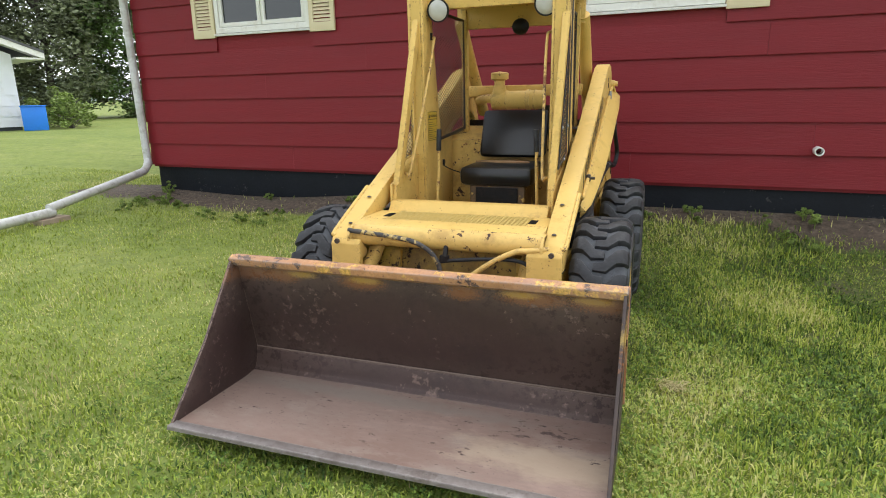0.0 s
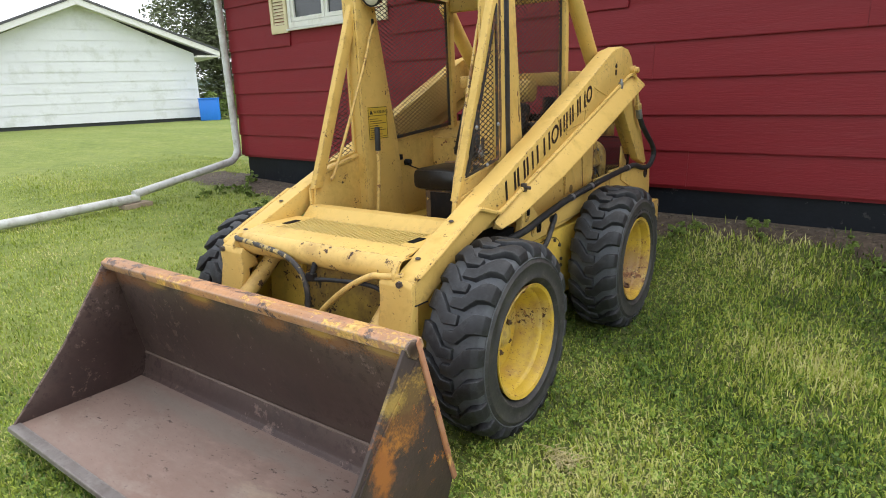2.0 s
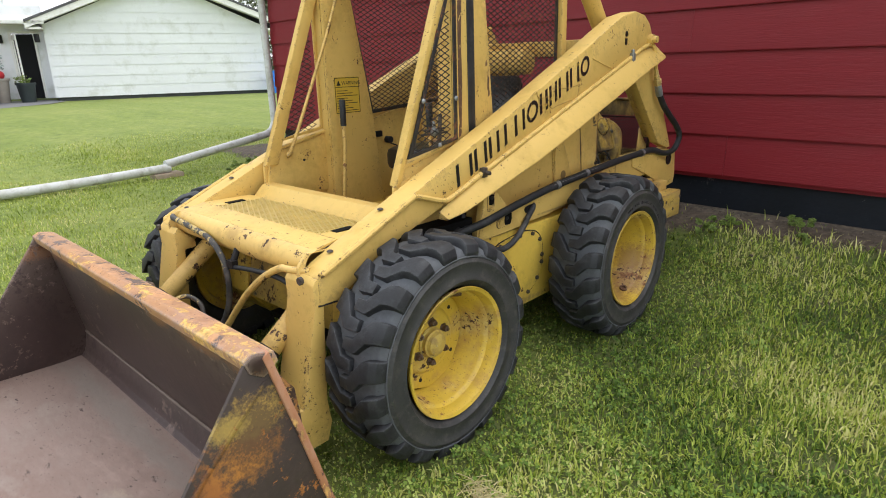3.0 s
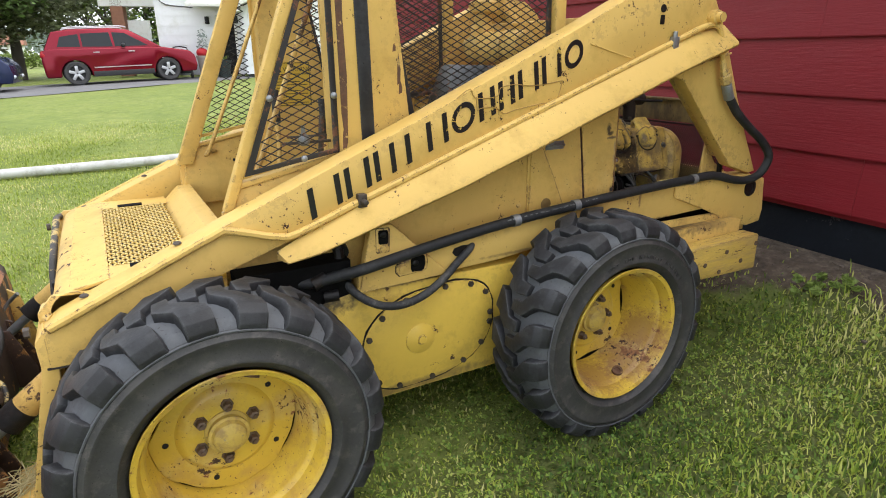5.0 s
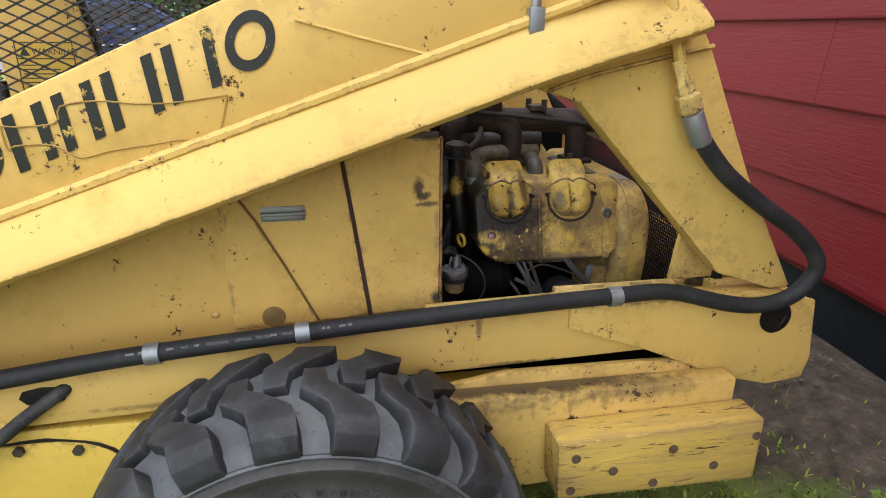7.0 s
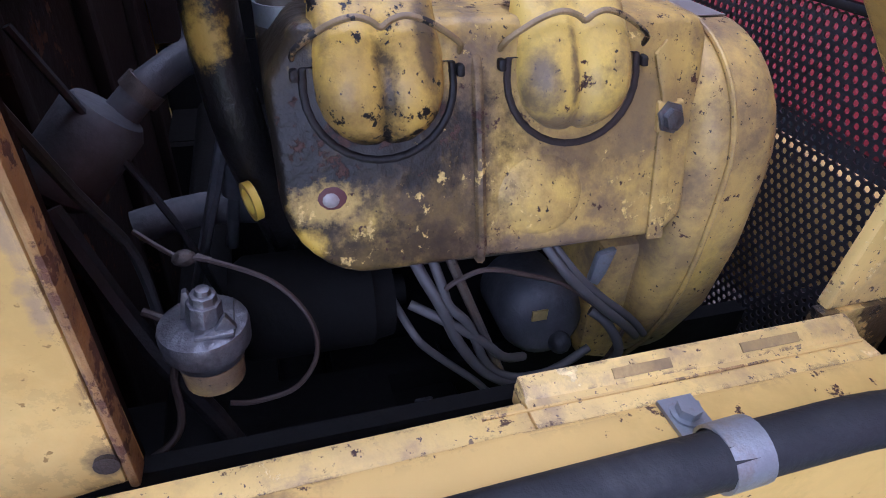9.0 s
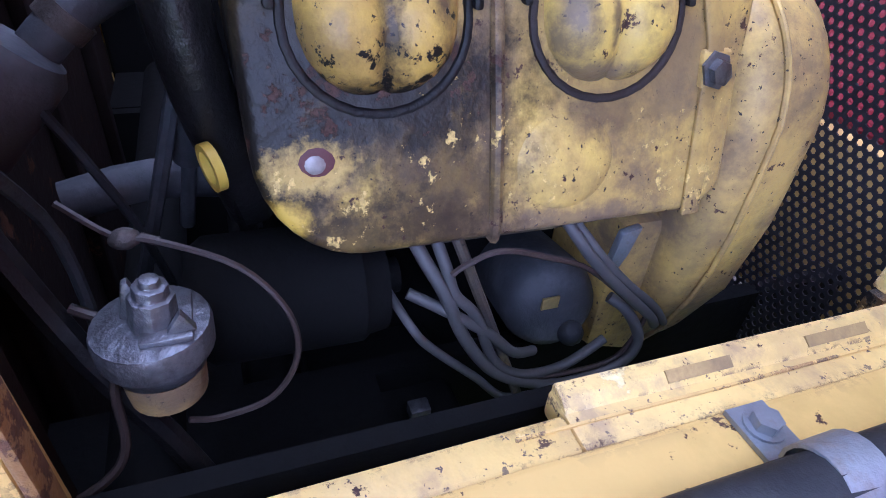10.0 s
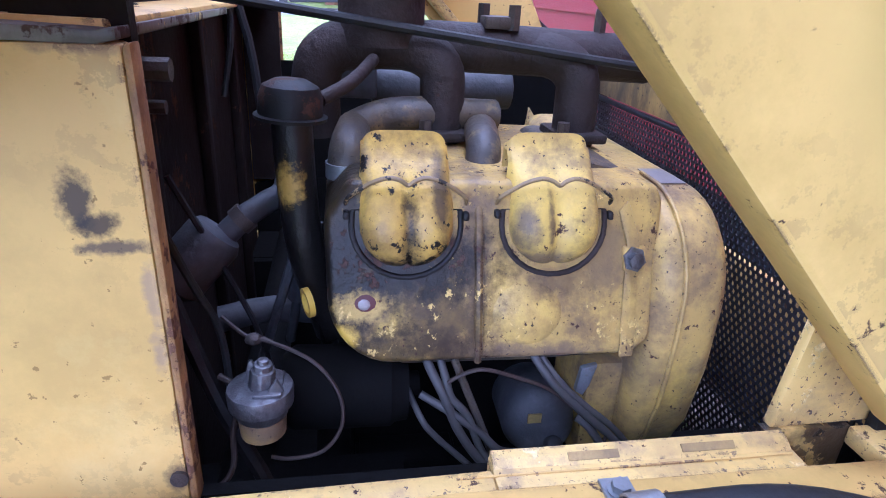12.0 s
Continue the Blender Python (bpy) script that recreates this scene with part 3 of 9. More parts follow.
def build_ground():
    def spread(lo, hi, step):
        mid = [lo + step * i for i in range(int((hi - lo) / step) + 1)]
        out = []
        d, g = lo, step
        while d > -2500:
            g *= 1.35
            d -= g
            out.insert(0, d)
        mid = out + mid
        d, g = hi, step
        while d < 2500:
            g *= 1.35
            d += g
            mid.append(d)
        return mid
    xs, ys = spread(-7.0, 4.5, 0.1), spread(-4.0, 3.6, 0.1)
    me = bpy.data.meshes.new("ground")
    me.from_pydata([(x, y, ground_z(x, y)) for y in ys for x in xs], [],
                   [(j * len(xs) + i, j * len(xs) + i + 1, (j + 1) * len(xs) + i + 1, (j + 1) * len(xs) + i) for j in range(len(ys) - 1) for i in range(len(xs) - 1)])
    col = me.color_attributes.new("soil", "FLOAT_COLOR", "POINT")
    col.data.foreach_set("color", [c for y in ys for x in xs for c in (soil_amount(x, y), gap_shade_amount(x, y), 0, 1)])
    me.polygons.foreach_set("use_smooth", [True] * len(me.polygons))
    me.materials.append(ground_material())
    return tagged(new("ground", me), "mown green lawn with bare soil along the house", "ground", kind="structure")


build_ground()

# ---- red house behind the machine ----
M["siding"] = material("dark_red_lap_siding", (0.185, 0.0105, 0.0165), 0.5, var=0.12, vscale=1.5, bump=0.55, bscale=42, per_object=0.012, stretch=(0.25, 1, 3), dirt=((0.19, 0.020, 0.026), 0.25, 4), spec=0.28)
M["foundation"] = material("black_painted_foundation", (0.008, 0.010, 0.014), 0.55, var=0.3, vscale=4, bump=0.6, bscale=30, wear=[((0.06, 0.06, 0.06), 0.02, 14, 0.8)], spec=0.15)
M["white_trim"] = material("white_trim_paint", (0.74, 0.74, 0.70), 0.5, var=0.05, vscale=3, bump=0.05, dirt=((0.5, 0.47, 0.4), 0.2, 6))
M["cream"] = material("cream_shutter_paint", (0.66, 0.58, 0.38), 0.55, var=0.06, vscale=3, bump=0.1)
M["window_glass"] = material("dark_window_glass", (0.012, 0.018, 0.018), 0.06, var=0.2, vscale=2, bump=0.0, spec=0.8)
M["shingle"] = material("grey_roof_shingle", (0.10, 0.10, 0.105), 0.9, var=0.3, vscale=8, bump=0.6, bscale=20)

LAP0, LAP, COURSES, WALL_LEN, WALL_TOP = 0.525, 0.2635, 9, 12.0, 2.85
house = thing("house", "dark red house with lap siding and a black foundation", "house", at=(HX, HY, 0))
house.rotation_euler = (0, 0, radians(HTURN))
wall_core = Shape()
for a, b, z0, z1 in ((0.02, 1.29, 0.5, WALL_TOP), (1.29, 2.55, 0.5, 2.02), (2.55, 5.37, 0.5, WALL_TOP), (5.37, 6.52, 0.5, 1.98), (6.52, WALL_LEN, 0.5, WALL_TOP)):
    wall_core.box(a, b, 0.0, 0.14, z0, z1)
wall_core.box(0.02, 0.16, 0.14, 8.0, 0.5, WALL_TOP).box(WALL_LEN - 0.14, WALL_LEN, 0.14, 8.0, 0.5, WALL_TOP).box(0.16, WALL_LEN - 0.14, 7.86, 8.0, 0.5, WALL_TOP)
front_wall = part("wall", wall_core, M["siding"], house)
part("foundation", Shape().box(0.05, WALL_LEN - 0.05, 0.035, 7.95, -0.2, 0.52), M["foundation"], house, "black-painted foundation", bevel=0.004)
part("ceiling", Shape().box(0.16, WALL_LEN - 0.14, 0.14, 7.86, 2.6, 2.64), M["white_trim"], house)
part("soffit", Shape().box(-0.45, WALL_LEN + 0.45, -0.42, 8.42, WALL_TOP, WALL_TOP + 0.04), M["white_trim"], house)
part("roof", Shape().prism([(-0.46, WALL_TOP + 0.045), (8.46, WALL_TOP + 0.045), (8.46, WALL_TOP + 0.16), (4.0, WALL_TOP + 1.6), (-0.46, WALL_TOP + 0.16)], -0.5, WALL_LEN + 0.5), M["shingle"], house)


def siding_board(length, joint_l, joint_r):
    """A lap board: proud at its lower edge, thin at the top."""
    return Shape().prism([(-0.002, 0.0), (0.0, LAP + 0.012), (-0.003, LAP + 0.012), (-0.0235, 0.006), (-0.0225, 0.0), (-0.014, 0.003)], joint_l, length - joint_r)


board_meshes = {}
rng = random.Random(4)
for k in range(COURSES):
    z0 = LAP0 + LAP * k
    joint = {0: 2.2, 1: 3.6, 2: 4.98, 3: 1.9, 4: 3.2, 5: 0.8}.get(k, rng.uniform(0.8, 3.6))
    cuts = [0.0]
    while joint < WALL_LEN - 0.4:
        cuts.append(joint)
        joint += 3.66
    cuts.append(WALL_LEN)
    gaps = []
    if z0 + LAP > 1.985:
        gaps = [(1.27, 2.57), (5.35, 6.54)]
    pieces = []
    for a, b in zip(cuts, cuts[1:]):
        segs = [(a, b)]
        for g0, g1 in gaps:
            segs = [q for s in segs for q in ((s[0], min(s[1], g0)), (max(s[0], g1), s[1])) if q[1] - q[0] > 0.05]
        pieces += segs
    for a, b in pieces:
        key = round(b - a, 3)
        if key not in board_meshes:
            board_meshes[key] = mesh_from("siding_board", siding_board(b - a, 0.0006, 0.0012), M["siding"], smooth=False)
        ob = new("siding_board", board_meshes[key])
        ob.parent = front_wall
        ob.location = (a, 0.0, z0)


def house_window(x0, x1, z0, label):
    w = tagged(new("window", mesh_from("window", Shape().ring_prism([(x0, z0), (x1, z0), (x1, z0 + 1.1), (x0, z0 + 1.1)], [(x0 + 0.05, z0 + 0.06), (x1 - 0.05, z0 + 0.06), (x1 - 0.05, z0 + 1.05), (x0 + 0.05, z0 + 1.05)], -0.035, 0.03, "y"), M["white_trim"], 0.004)), label)
    w.parent = house
    mid = (x0 + x1) / 2
    for a, b in ((x0 + 0.05, mid), (mid, x1 - 0.05)):
        part("sash", Shape().ring_prism([(a + 0.004, z0 + 0.065), (b - 0.004, z0 + 0.065), (b - 0.004, z0 + 1.045), (a + 0.004, z0 + 1.045)], [(a + 0.05, z0 + 0.11), (b - 0.05, z0 + 0.11), (b - 0.05, z0 + 1.0), (a + 0.05, z0 + 1.0)], -0.022, 0.02, "y"), M["white_trim"], w, bevel=0.003)
        part("pane", Shape().box(a + 0.051, b - 0.051, 0.0, 0.006, z0 + 0.111, z0 + 0.999), M["window_glass"], w, "dark window pane")
    part("sill", Shape().prism([(0.0, z0 - 0.025), (-0.06, z0 - 0.03), (-0.065, z0 - 0.008), (0.0, z0 - 0.002)], x0 - 0.01, x1 + 0.01), M["white_trim"], w, bevel=0.003)


house_window(1.29, 2.55, 2.03, "white two-sash window with dark panes")
house_window(5.37, 6.52, 1.985, "white two-sash window with dark panes")
for sx, sz in ((0.97, 1.985), (2.556, 1.985), (5.05, 1.94), (6.526, 1.94)):
    s = part("shutter", Shape().ring_prism([(sx, sz), (sx + 0.31, sz), (sx + 0.31, sz + 1.2), (sx, sz + 1.2)], [(sx + 0.05, sz + 0.09), (sx + 0.26, sz + 0.09), (sx + 0.26, sz + 1.1), (sx + 0.05, sz + 1.1)], -0.045, -0.017, "y"), M["cream"], house, "cream louvred shutter", bevel=0.003)
    for i in range(28):
        z = sz + 0.095 + i * 0.036
        part("slat", Shape().prism([(-0.022, z + 0.03), (-0.018, z + 0.034), (-0.036, z + 0.004), (-0.04, z)], sx + 0.05, sx + 0.26), M["cream"], s)
part("drain_pipe", Shape().lathe([(-0.13, 0.026), (-0.13, 0.034), (0.02, 0.034), (0.02, 0.026)], (7.292, 0.0, 0.832), (0, 1, 0), 20, closed=True), M["white_trim"], house, "short white plastic pipe stub through the wall")

# gutter downpipe at the house corner, laid out over the lawn
M["gutter"] = material("dull_white_gutter_paint", (0.56, 0.57, 0.56), 0.45, var=0.08, vscale=3, bump=0.05, dirt=[((0.36, 0.35, 0.30), 0.4, 5), ((0.22, 0.20, 0.16), 0.25, 14)])
M["paver"] = material("buff_concrete_block", (0.34, 0.27, 0.20), 0.9, var=0.2, vscale=12, bump=0.4, bscale=60)
downspout = thing("downspout", "white corner downspout with a long outlet over the lawn", "downspout", at=(0, 0, 0))
part("pipe", Shape().tube([(-5.215, 3.10, 2.86), (-5.16, 3.085, 0.72), (-5.135, 3.06, 0.58), (-5.085, 2.95, 0.485), (-5.03, 2.7, 0.44), (-4.86, 1.46, 0.275)], 0.046, 12, 5), M["gutter"], downspout)
part("outlet", Shape().tube([(-4.86, 1.5, 0.235), (-4.86, 0.4, 0.20), (-4.88, -1.2, 0.185)], 0.050, 10, 2), M["gutter"], downspout, "white outlet pipe lying on the grass")
part("splash_block", Shape().box(-4.95, -4.78, 1.30, 1.62, 0.10, 0.185), M["paver"], downspout, "buff block under the pipe joint", bevel=0.01)


# ---- the loader ----
loader = thing("skid_steer_loader", "weathered yellow skid steer loader parked on grass, rusty bucket lowered", "loader")


def both(name, shape, mat, parent, label="", bevel=0.0):
    """A part on the machine's left side and its mirror image on the right."""
    return part(name, shape, mat, parent, label, bevel), part(name, shape.mirrored(), mat, parent, label, bevel)


def bolt(c, n, r, h, segs=6):
    return Shape().lathe([(0, 1e-5), (0, r), (h, r), (h, 1e-5)], c, n, segs)


M["hub"] = material("worn_hub_paint", (0.56, 0.40, 0.09), 0.5, var=0.2, vscale=30, bump=0.4, bscale=120, wear=[((0.62, 0.55, 0.36), 0.15, 40, 0.6), (DARK_RUST, 0.12, 40, 0.8)], dirt=((0.20, 0.12, 0.06), 0.5, 30))
M["nut"] = material("rusty_lug_nut", (0.13, 0.080, 0.05), 0.6, metal=0.3, var=0.4, vscale=60, bump=0.4, bscale=200, dirt=((0.16, 0.13, 0.11), 0.5, 60))
M["edge_rust"] = material("rusty_brown_edge", (0.13, 0.062, 0.032), 0.7, var=0.4, vscale=30, bump=0.6, bscale=90, wear=[((0.45, 0.30, 0.10), 0.15, 40, 0.6)], dirt=((0.05, 0.03, 0.022), 0.5, 16))
# wheels
def tyre_shape(R=0.385, half=0.128):
    prof = [(-0.098, 0.222), (-0.112, 0.235), (-0.124, 0.262), (-0.128, 0.292), (-0.120, 0.325), (-0.100, 0.348), (-0.05, 0.361), (0, 0.364),
            (0.05, 0.361), (0.100, 0.348), (0.120, 0.328), (0.1262, 0.313), (0.1300, 0.309), (0.1300, 0.303), (0.1275, 0.299), (0.1275, 0.260), (0.1302, 0.256), (0.1298, 0.249), (0.1255, 0.246), (0.119, 0.238), (0.110, 0.231), (0.098, 0.222), (0.085, 0.218), (-0.085, 0.218)]
    return Shape().lathe(prof, segs=72, closed=True)


def lug_shape(side):
    """Close-set zigzag lugs of one half of the tread: straight at the middle, slanted, then straight over the shoulder."""
    s = Shape()
    count = 20
    pitch = 2 * math.pi / count
    across = [(-0.022, 0.360, 0.3835), (0.018, 0.360, 0.386), (0.034, 0.360, 0.386), (0.072, 0.356, 0.3845), (0.098, 0.347, 0.3795), (0.115, 0.333, 0.364), (0.1225, 0.322, 0.340)]
    leads = (0.0, 0.0, -0.03, -0.140, -0.160, -0.165, -0.165)
    wides = (0.050, 0.058, 0.092, 0.096, 0.098, 0.098, 0.096)
    for i in range(count):
        th = pitch * (i + (0.5 if side < 0 else 0)) + (leads[0] if side > 0 else 0)
        v = []
        for (w, r0, r1), lead, wide in zip(across, leads, wides):
            for dr, ext in ((r0 - 0.006, 1.10), (r1, 0.90)):
                for e in (-1, 1):
                    a = th + lead + e * wide * ext
                    out = 0.0 if dr < r1 else 0.0035 * (w > 0.11)
                    v.append((side * (w + out), dr * math.cos(a), dr * math.sin(a)))
        last = 4 * (len(across) - 1)
        f = [(0, 1, 3, 2), (last, last + 2, last + 3, last + 1)]
        for q in range(len(across) - 1):
            o = q * 4
            f += [(o, o + 4, o + 5, o + 1), (o + 2, o + 3, o + 7, o + 6), (o, o + 2, o + 6, o + 4), (o + 1, o + 5, o + 7, o + 3)]
        s.add(v, f)
    return s


def wheel_at(name_label, at, spin, deep, paint):
    """deep: how far the wheel disc sits inside the tyre's middle plane."""
    rim = Shape().lathe([(0.098, 0.2155), (0.112, 0.2165), (0.118, 0.226), (0.122, 0.224), (0.117, 0.212), (0.100, 0.206), (0.078, 0.203), (0.072, 0.194), (0.060, 0.190), (0.035, 0.187), (0.030, 0.183), (-deep - 0.004, 0.179), (-deep - 0.026, 0.174), (-deep - 0.03, 1e-4),
                         (-deep - 0.036, 1e-4), (-deep - 0.034, 0.18), (-0.1, 0.19), (-0.104, 0.212), (-0.104, 0.218), (0.05, 0.218)], segs=64)
    w = part("wheel", rim, paint, loader, name_label, at=at @ pose(0, 0, 0, spin, 0, 0))
    part("tyre", tyre_shape(), M["rubber_side"], w, "worn black rubber tyre")
    part("tread_base", Shape().lathe([(-0.1205, 0.3295), (-0.108, 0.3465), (-0.098, 0.3505), (-0.05, 0.3635), (0.0, 0.3665), (0.05, 0.3635), (0.098, 0.3505), (0.108, 0.3465), (0.1205, 0.3295), (0.1170, 0.3285), (0.0, 0.355), (-0.1170, 0.3285)], segs=72, closed=True), M["rubber_dusty"], w, "dusty grey grooves between the lugs")
    part("tread", lug_shape(1), M["rubber"], w, bevel=0.0025)
    part("tread", lug_shape(-1), M["rubber"], w, bevel=0.0025)
    into = pose(-deep - 0.0165, 0, 0)
    # black lining paints the shade seen through the gaps round the disc
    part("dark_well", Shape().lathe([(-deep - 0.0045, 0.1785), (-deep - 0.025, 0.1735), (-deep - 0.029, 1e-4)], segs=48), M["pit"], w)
    edge = []
    for q in range(96):
        a = 2 * math.pi * q / 96
        bite = max(0.0, math.cos(4 * a + 0.5)) ** 0.55
        r = 0.1785 - 0.023 * bite * (0.6 + 0.4 * math.sin(a + 1.0)) + 0.0015 * math.sin(11 * a)
        edge.append((r * math.cos(a), r * math.sin(a)))
    disc = part("wheel_disc", Shape().prism(edge, 0.012, 0.021), M["rim"], w, "dished yellow wheel disc with gaps round its edge", bevel=0.002, at=into)
    part("disc_middle", Shape().lathe([(0.0205, 0.122), (0.026, 0.116), (0.034, 0.108), (0.036, 0.10), (0.036, 1e-4)], segs=40), M["rim"], disc)
    part("hub", Shape().lathe([(0.03, 0.056), (0.040, 0.055), (0.044, 0.048), (0.056, 0.046), (0.057, 0.050), (0.061, 0.050), (0.063, 0.043), (0.074, 0.038), (0.081, 0.024), (0.083, 1e-4)], segs=28), M["hub"], w, "dusty worn hub cap", at=into)
    for i in range(6):
        a = radians(60 * i + 15)
        part("wheel_nut", Shape().lathe([(0, 0.0165), (0.004, 0.0165), (0.004, 0.0122), (0.020, 0.0115), (0.022, 0.006), (0.028, 0.006), (0.028, 1e-4)], (0.036, 0.072 * math.cos(a), 0.072 * math.sin(a)), (1, 0, 0), 6), M["nut"], w, at=into)
    for i in range(5):
        a = radians(72 * i + 40)
        part("rim_hole", Shape().lathe([(0.0, 0.0075), (0.0012, 0.0075), (0.0012, 1e-4)], (0.0212, 0.143 * math.cos(a), 0.143 * math.sin(a)), (1, 0, 0), 10), M["black_dull"], w, at=into)
    part("valve_boss", Shape().lathe([(0.0, 0.019), (0.010, 0.018), (0.010, 0.011), (0.002, 0.010), (0.002, 1e-4)], (0.052, 0.187, 0.0), (0.35, -0.93, 0), 16), M["edge_rust"], w, "rusty valve boss")
    part("bead_line", Shape().lathe([(0.1225, 0.3290), (0.1262, 0.3262), (0.1250, 0.3225)], segs=72), M["rubber_dusty"], w, "pale scuffed line below the lugs")
    return w


def arc_letters(text, wheel, radius, middle, step, size, height):
    """Raised words bent round a tyre's sidewall, read from outside: one part a letter."""
    for i, ch in enumerate(text):
        if ch == " ":
            continue
        cu = bpy.data.curves.new("letter", "FONT")
        cu.body, cu.size, cu.extrude, cu.align_x, cu.resolution_u = ch, size, height / 2, "CENTER", 2
        tmp = bpy.data.objects.new("letter", cu)
        scene.collection.objects.link(tmp)
        me = bpy.data.meshes.new_from_object(tmp.evaluated_get(bpy.context.evaluated_depsgraph_get()))
        bpy.data.objects.remove(tmp)
        a = radians(middle - step * (i - (len(text) - 1) / 2))
        out, along = (math.cos(a), math.sin(a)), (math.sin(a), -math.cos(a))
        s = Shape().add([(height / 2 + v.co.z, out[0] * (radius + v.co.y) + along[0] * v.co.x, out[1] * (radius + v.co.y) + along[1] * v.co.x) for v in me.vertices], [tuple(f.vertices) for f in me.polygons])
        bpy.data.meshes.remove(me)
        part("moulded_letter", s, M["rubber_side"], wheel, at=pose(0.1275, 0, 0))


FRONT_HUB, REAR_HUB = (0.696, 0.010, 0.366), (0.714, 1.231, 0.384)
wheel_f = wheel_at("yellow front wheel with a worn lugged black tyre", pose(*FRONT_HUB), 70, 0.034, M["rim_barrel"])
wheel_r = wheel_at("deep-dished yellow rear wheel with a worn lugged black tyre", pose(*REAR_HUB), -75, 0.068, M["rim_rusty"])
arc_letters("NOT FOR HIGHWAY SERVICE", wheel_r, 0.262, 150, 3.5, 0.0165, 0.0026)
again(wheel_f, loader, pose(-FRONT_HUB[0], FRONT_HUB[1], FRONT_HUB[2], 0, 0, 180))
again(wheel_r, loader, pose(-REAR_HUB[0], REAR_HUB[1], REAR_HUB[2], 40, 0, 180))

# chain cases and body
case_poly = [(-0.02, 0.22), (1.60, 0.22), (1.66, 0.30), (1.66, 0.575), (0.42, 0.60), (0.20, 0.56), (-0.10, 0.56), (-0.12, 0.34)]
both("chain_case", Shape().prism(case_poly, 0.30, 0.535), M["chaincase"], loader, "oily yellow chain case", bevel=0.008)
oval = [(0.67 + 0.235 * math.copysign(abs(math.cos(a)) ** 0.8, math.cos(a)), 0.405 + 0.160 * math.copysign(abs(math.sin(a)) ** 0.8, math.sin(a)) + 0.03 * math.cos(a)) for a in [2 * math.pi * i / 40 for i in range(40)]]
cover, cover_r = both("inspection_cover", Shape().prism(oval, 0.535, 0.5405), M["chaincase"], loader, "oval bolted inspection cover", bevel=0.0015)
for cv, sgn in ((cover, 1), (cover_r, -1)):
    part("gasket", Shape().prism([(0.67 + (y - 0.67) * (1.024 + 0.012 * math.sin(q * 2.3)), 0.405 + (z - 0.405) * (1.030 + 0.014 * math.sin(q * 1.7))) for q, (y, z) in enumerate(oval)], 0.5345 * sgn, 0.537 * sgn), M["grease"], cv)
    part("boss", Shape().lathe([(0.0, 0.052), (0.004, 0.05), (0.012, 0.03), (0.014, 0.016), (0.018, 0.014), (0.018, 1e-4)], (0.54 * sgn, 0.63, 0.40), (sgn, 0, 0), 24), M["chaincase"], cv)
    for i in range(0, 40, 3):
        y, z = oval[i]
        part("cover_bolt", bolt((0.54 * sgn, 0.67 + (y - 0.67) * 0.95, 0.405 + (z - 0.405) * 0.94), (sgn, 0, 0), 0.0098, 0.009), M["bolt"], cv)
# dark brown paints the shade in the open panel hole; one seam shares it
M["hole_paint"] = material("dirty_hole_paint", (0.20, 0.13, 0.045), 0.6, var=0.3, vscale=30)
M["bracket_rust"] = material("dark_rust_seam", (0.045, 0.018, 0.012), 0.8, var=0.4, vscale=30, bump=0.4)
M["yellow_dirty"] = material("oil_splashed_yellow_plate", (0.52, 0.36, 0.07), 0.5, var=0.2, vscale=4, bump=0.3, bscale=40, wear=[(GREASE, 0.22, 18, 0.5), (DARK_RUST, 0.14, 30, 0.8)], dirt=[((0.22, 0.14, 0.05), 0.7, 7)], specks=((0.05, 0.03, 0.02), 0.4, 90))
# solid near-black block paints the shade of the open cavity
both("linkage_cavity", Shape().box(0.445, 0.532, 0.10, 0.415, 0.575, 0.70), M["pit"], loader, "black block for the shaded greasy cavity round the hose ends")
both("hose_union", Shape().cyl((0.533, 0.30, 0.645), (0.533, 0.34, 0.66), 0.021, 12).cyl((0.533, 0.33, 0.602), (0.545, 0.37, 0.605), 0.017, 12).ball((0.535, 0.22, 0.60), 0.02, 0.04, 0.016, 10, 6), M["grease"], loader)
# side frame rails: a long plate with a top ledge and a deeper plate at the rear
rail = [(0.43, 0.60), (0.93, 0.612), (1.17, 0.635), (1.58, 0.642), (1.935, 0.650), (2.135, 0.572), (2.30, 0.548), (2.315, 0.60), (2.295, 0.735), (2.20, 0.768), (1.70, 0.772), (1.50, 0.765), (1.22, 0.745), (0.97, 0.725), (0.62, 0.685), (0.43, 0.666)]
rail_l, rail_r = both("side_rail", Shape().prism(rail, 0.505, 0.545), M["rail"], loader, "yellow side rail with a flat top ledge", bevel=0.005)
both("rail_gusset", Shape().prism([(1.737, 0.764), (1.738, 0.721), (1.92, 0.652), (2.10, 0.572), (2.217, 0.541), (2.302, 0.549), (2.313, 0.60), (2.292, 0.740), (2.20, 0.765)], 0.5452, 0.556), M["yellow"], loader, bevel=0.003)
both("rail_ledge", Shape().prism([(1.46, 0.742), (1.731, 0.748), (1.731, 0.768), (1.46, 0.762)], 0.482, 0.5055), M["yellow_pale"], loader, "pale worn top ledge", bevel=0.003)
both("rail_ledge", Shape().prism([(1.731, 0.748), (2.006, 0.745), (2.006, 0.766), (1.731, 0.768)], 0.465, 0.5055), M["yellow_pale"], loader, "pale worn top ledge", bevel=0.003)
both("rail_ledge", Shape().prism([(2.085, 0.745), (2.26, 0.742), (2.26, 0.762), (2.085, 0.765)], 0.458, 0.5055), M["yellow_pale"], loader, bevel=0.003)
both("ledge_pocket", Shape().box(0.456, 0.5045, 2.0, 2.09, 0.655, 0.662).box(0.444, 0.456, 2.0, 2.09, 0.655, 0.762), M["yellow_greasy"], loader, "dirty pocket in the ledge")
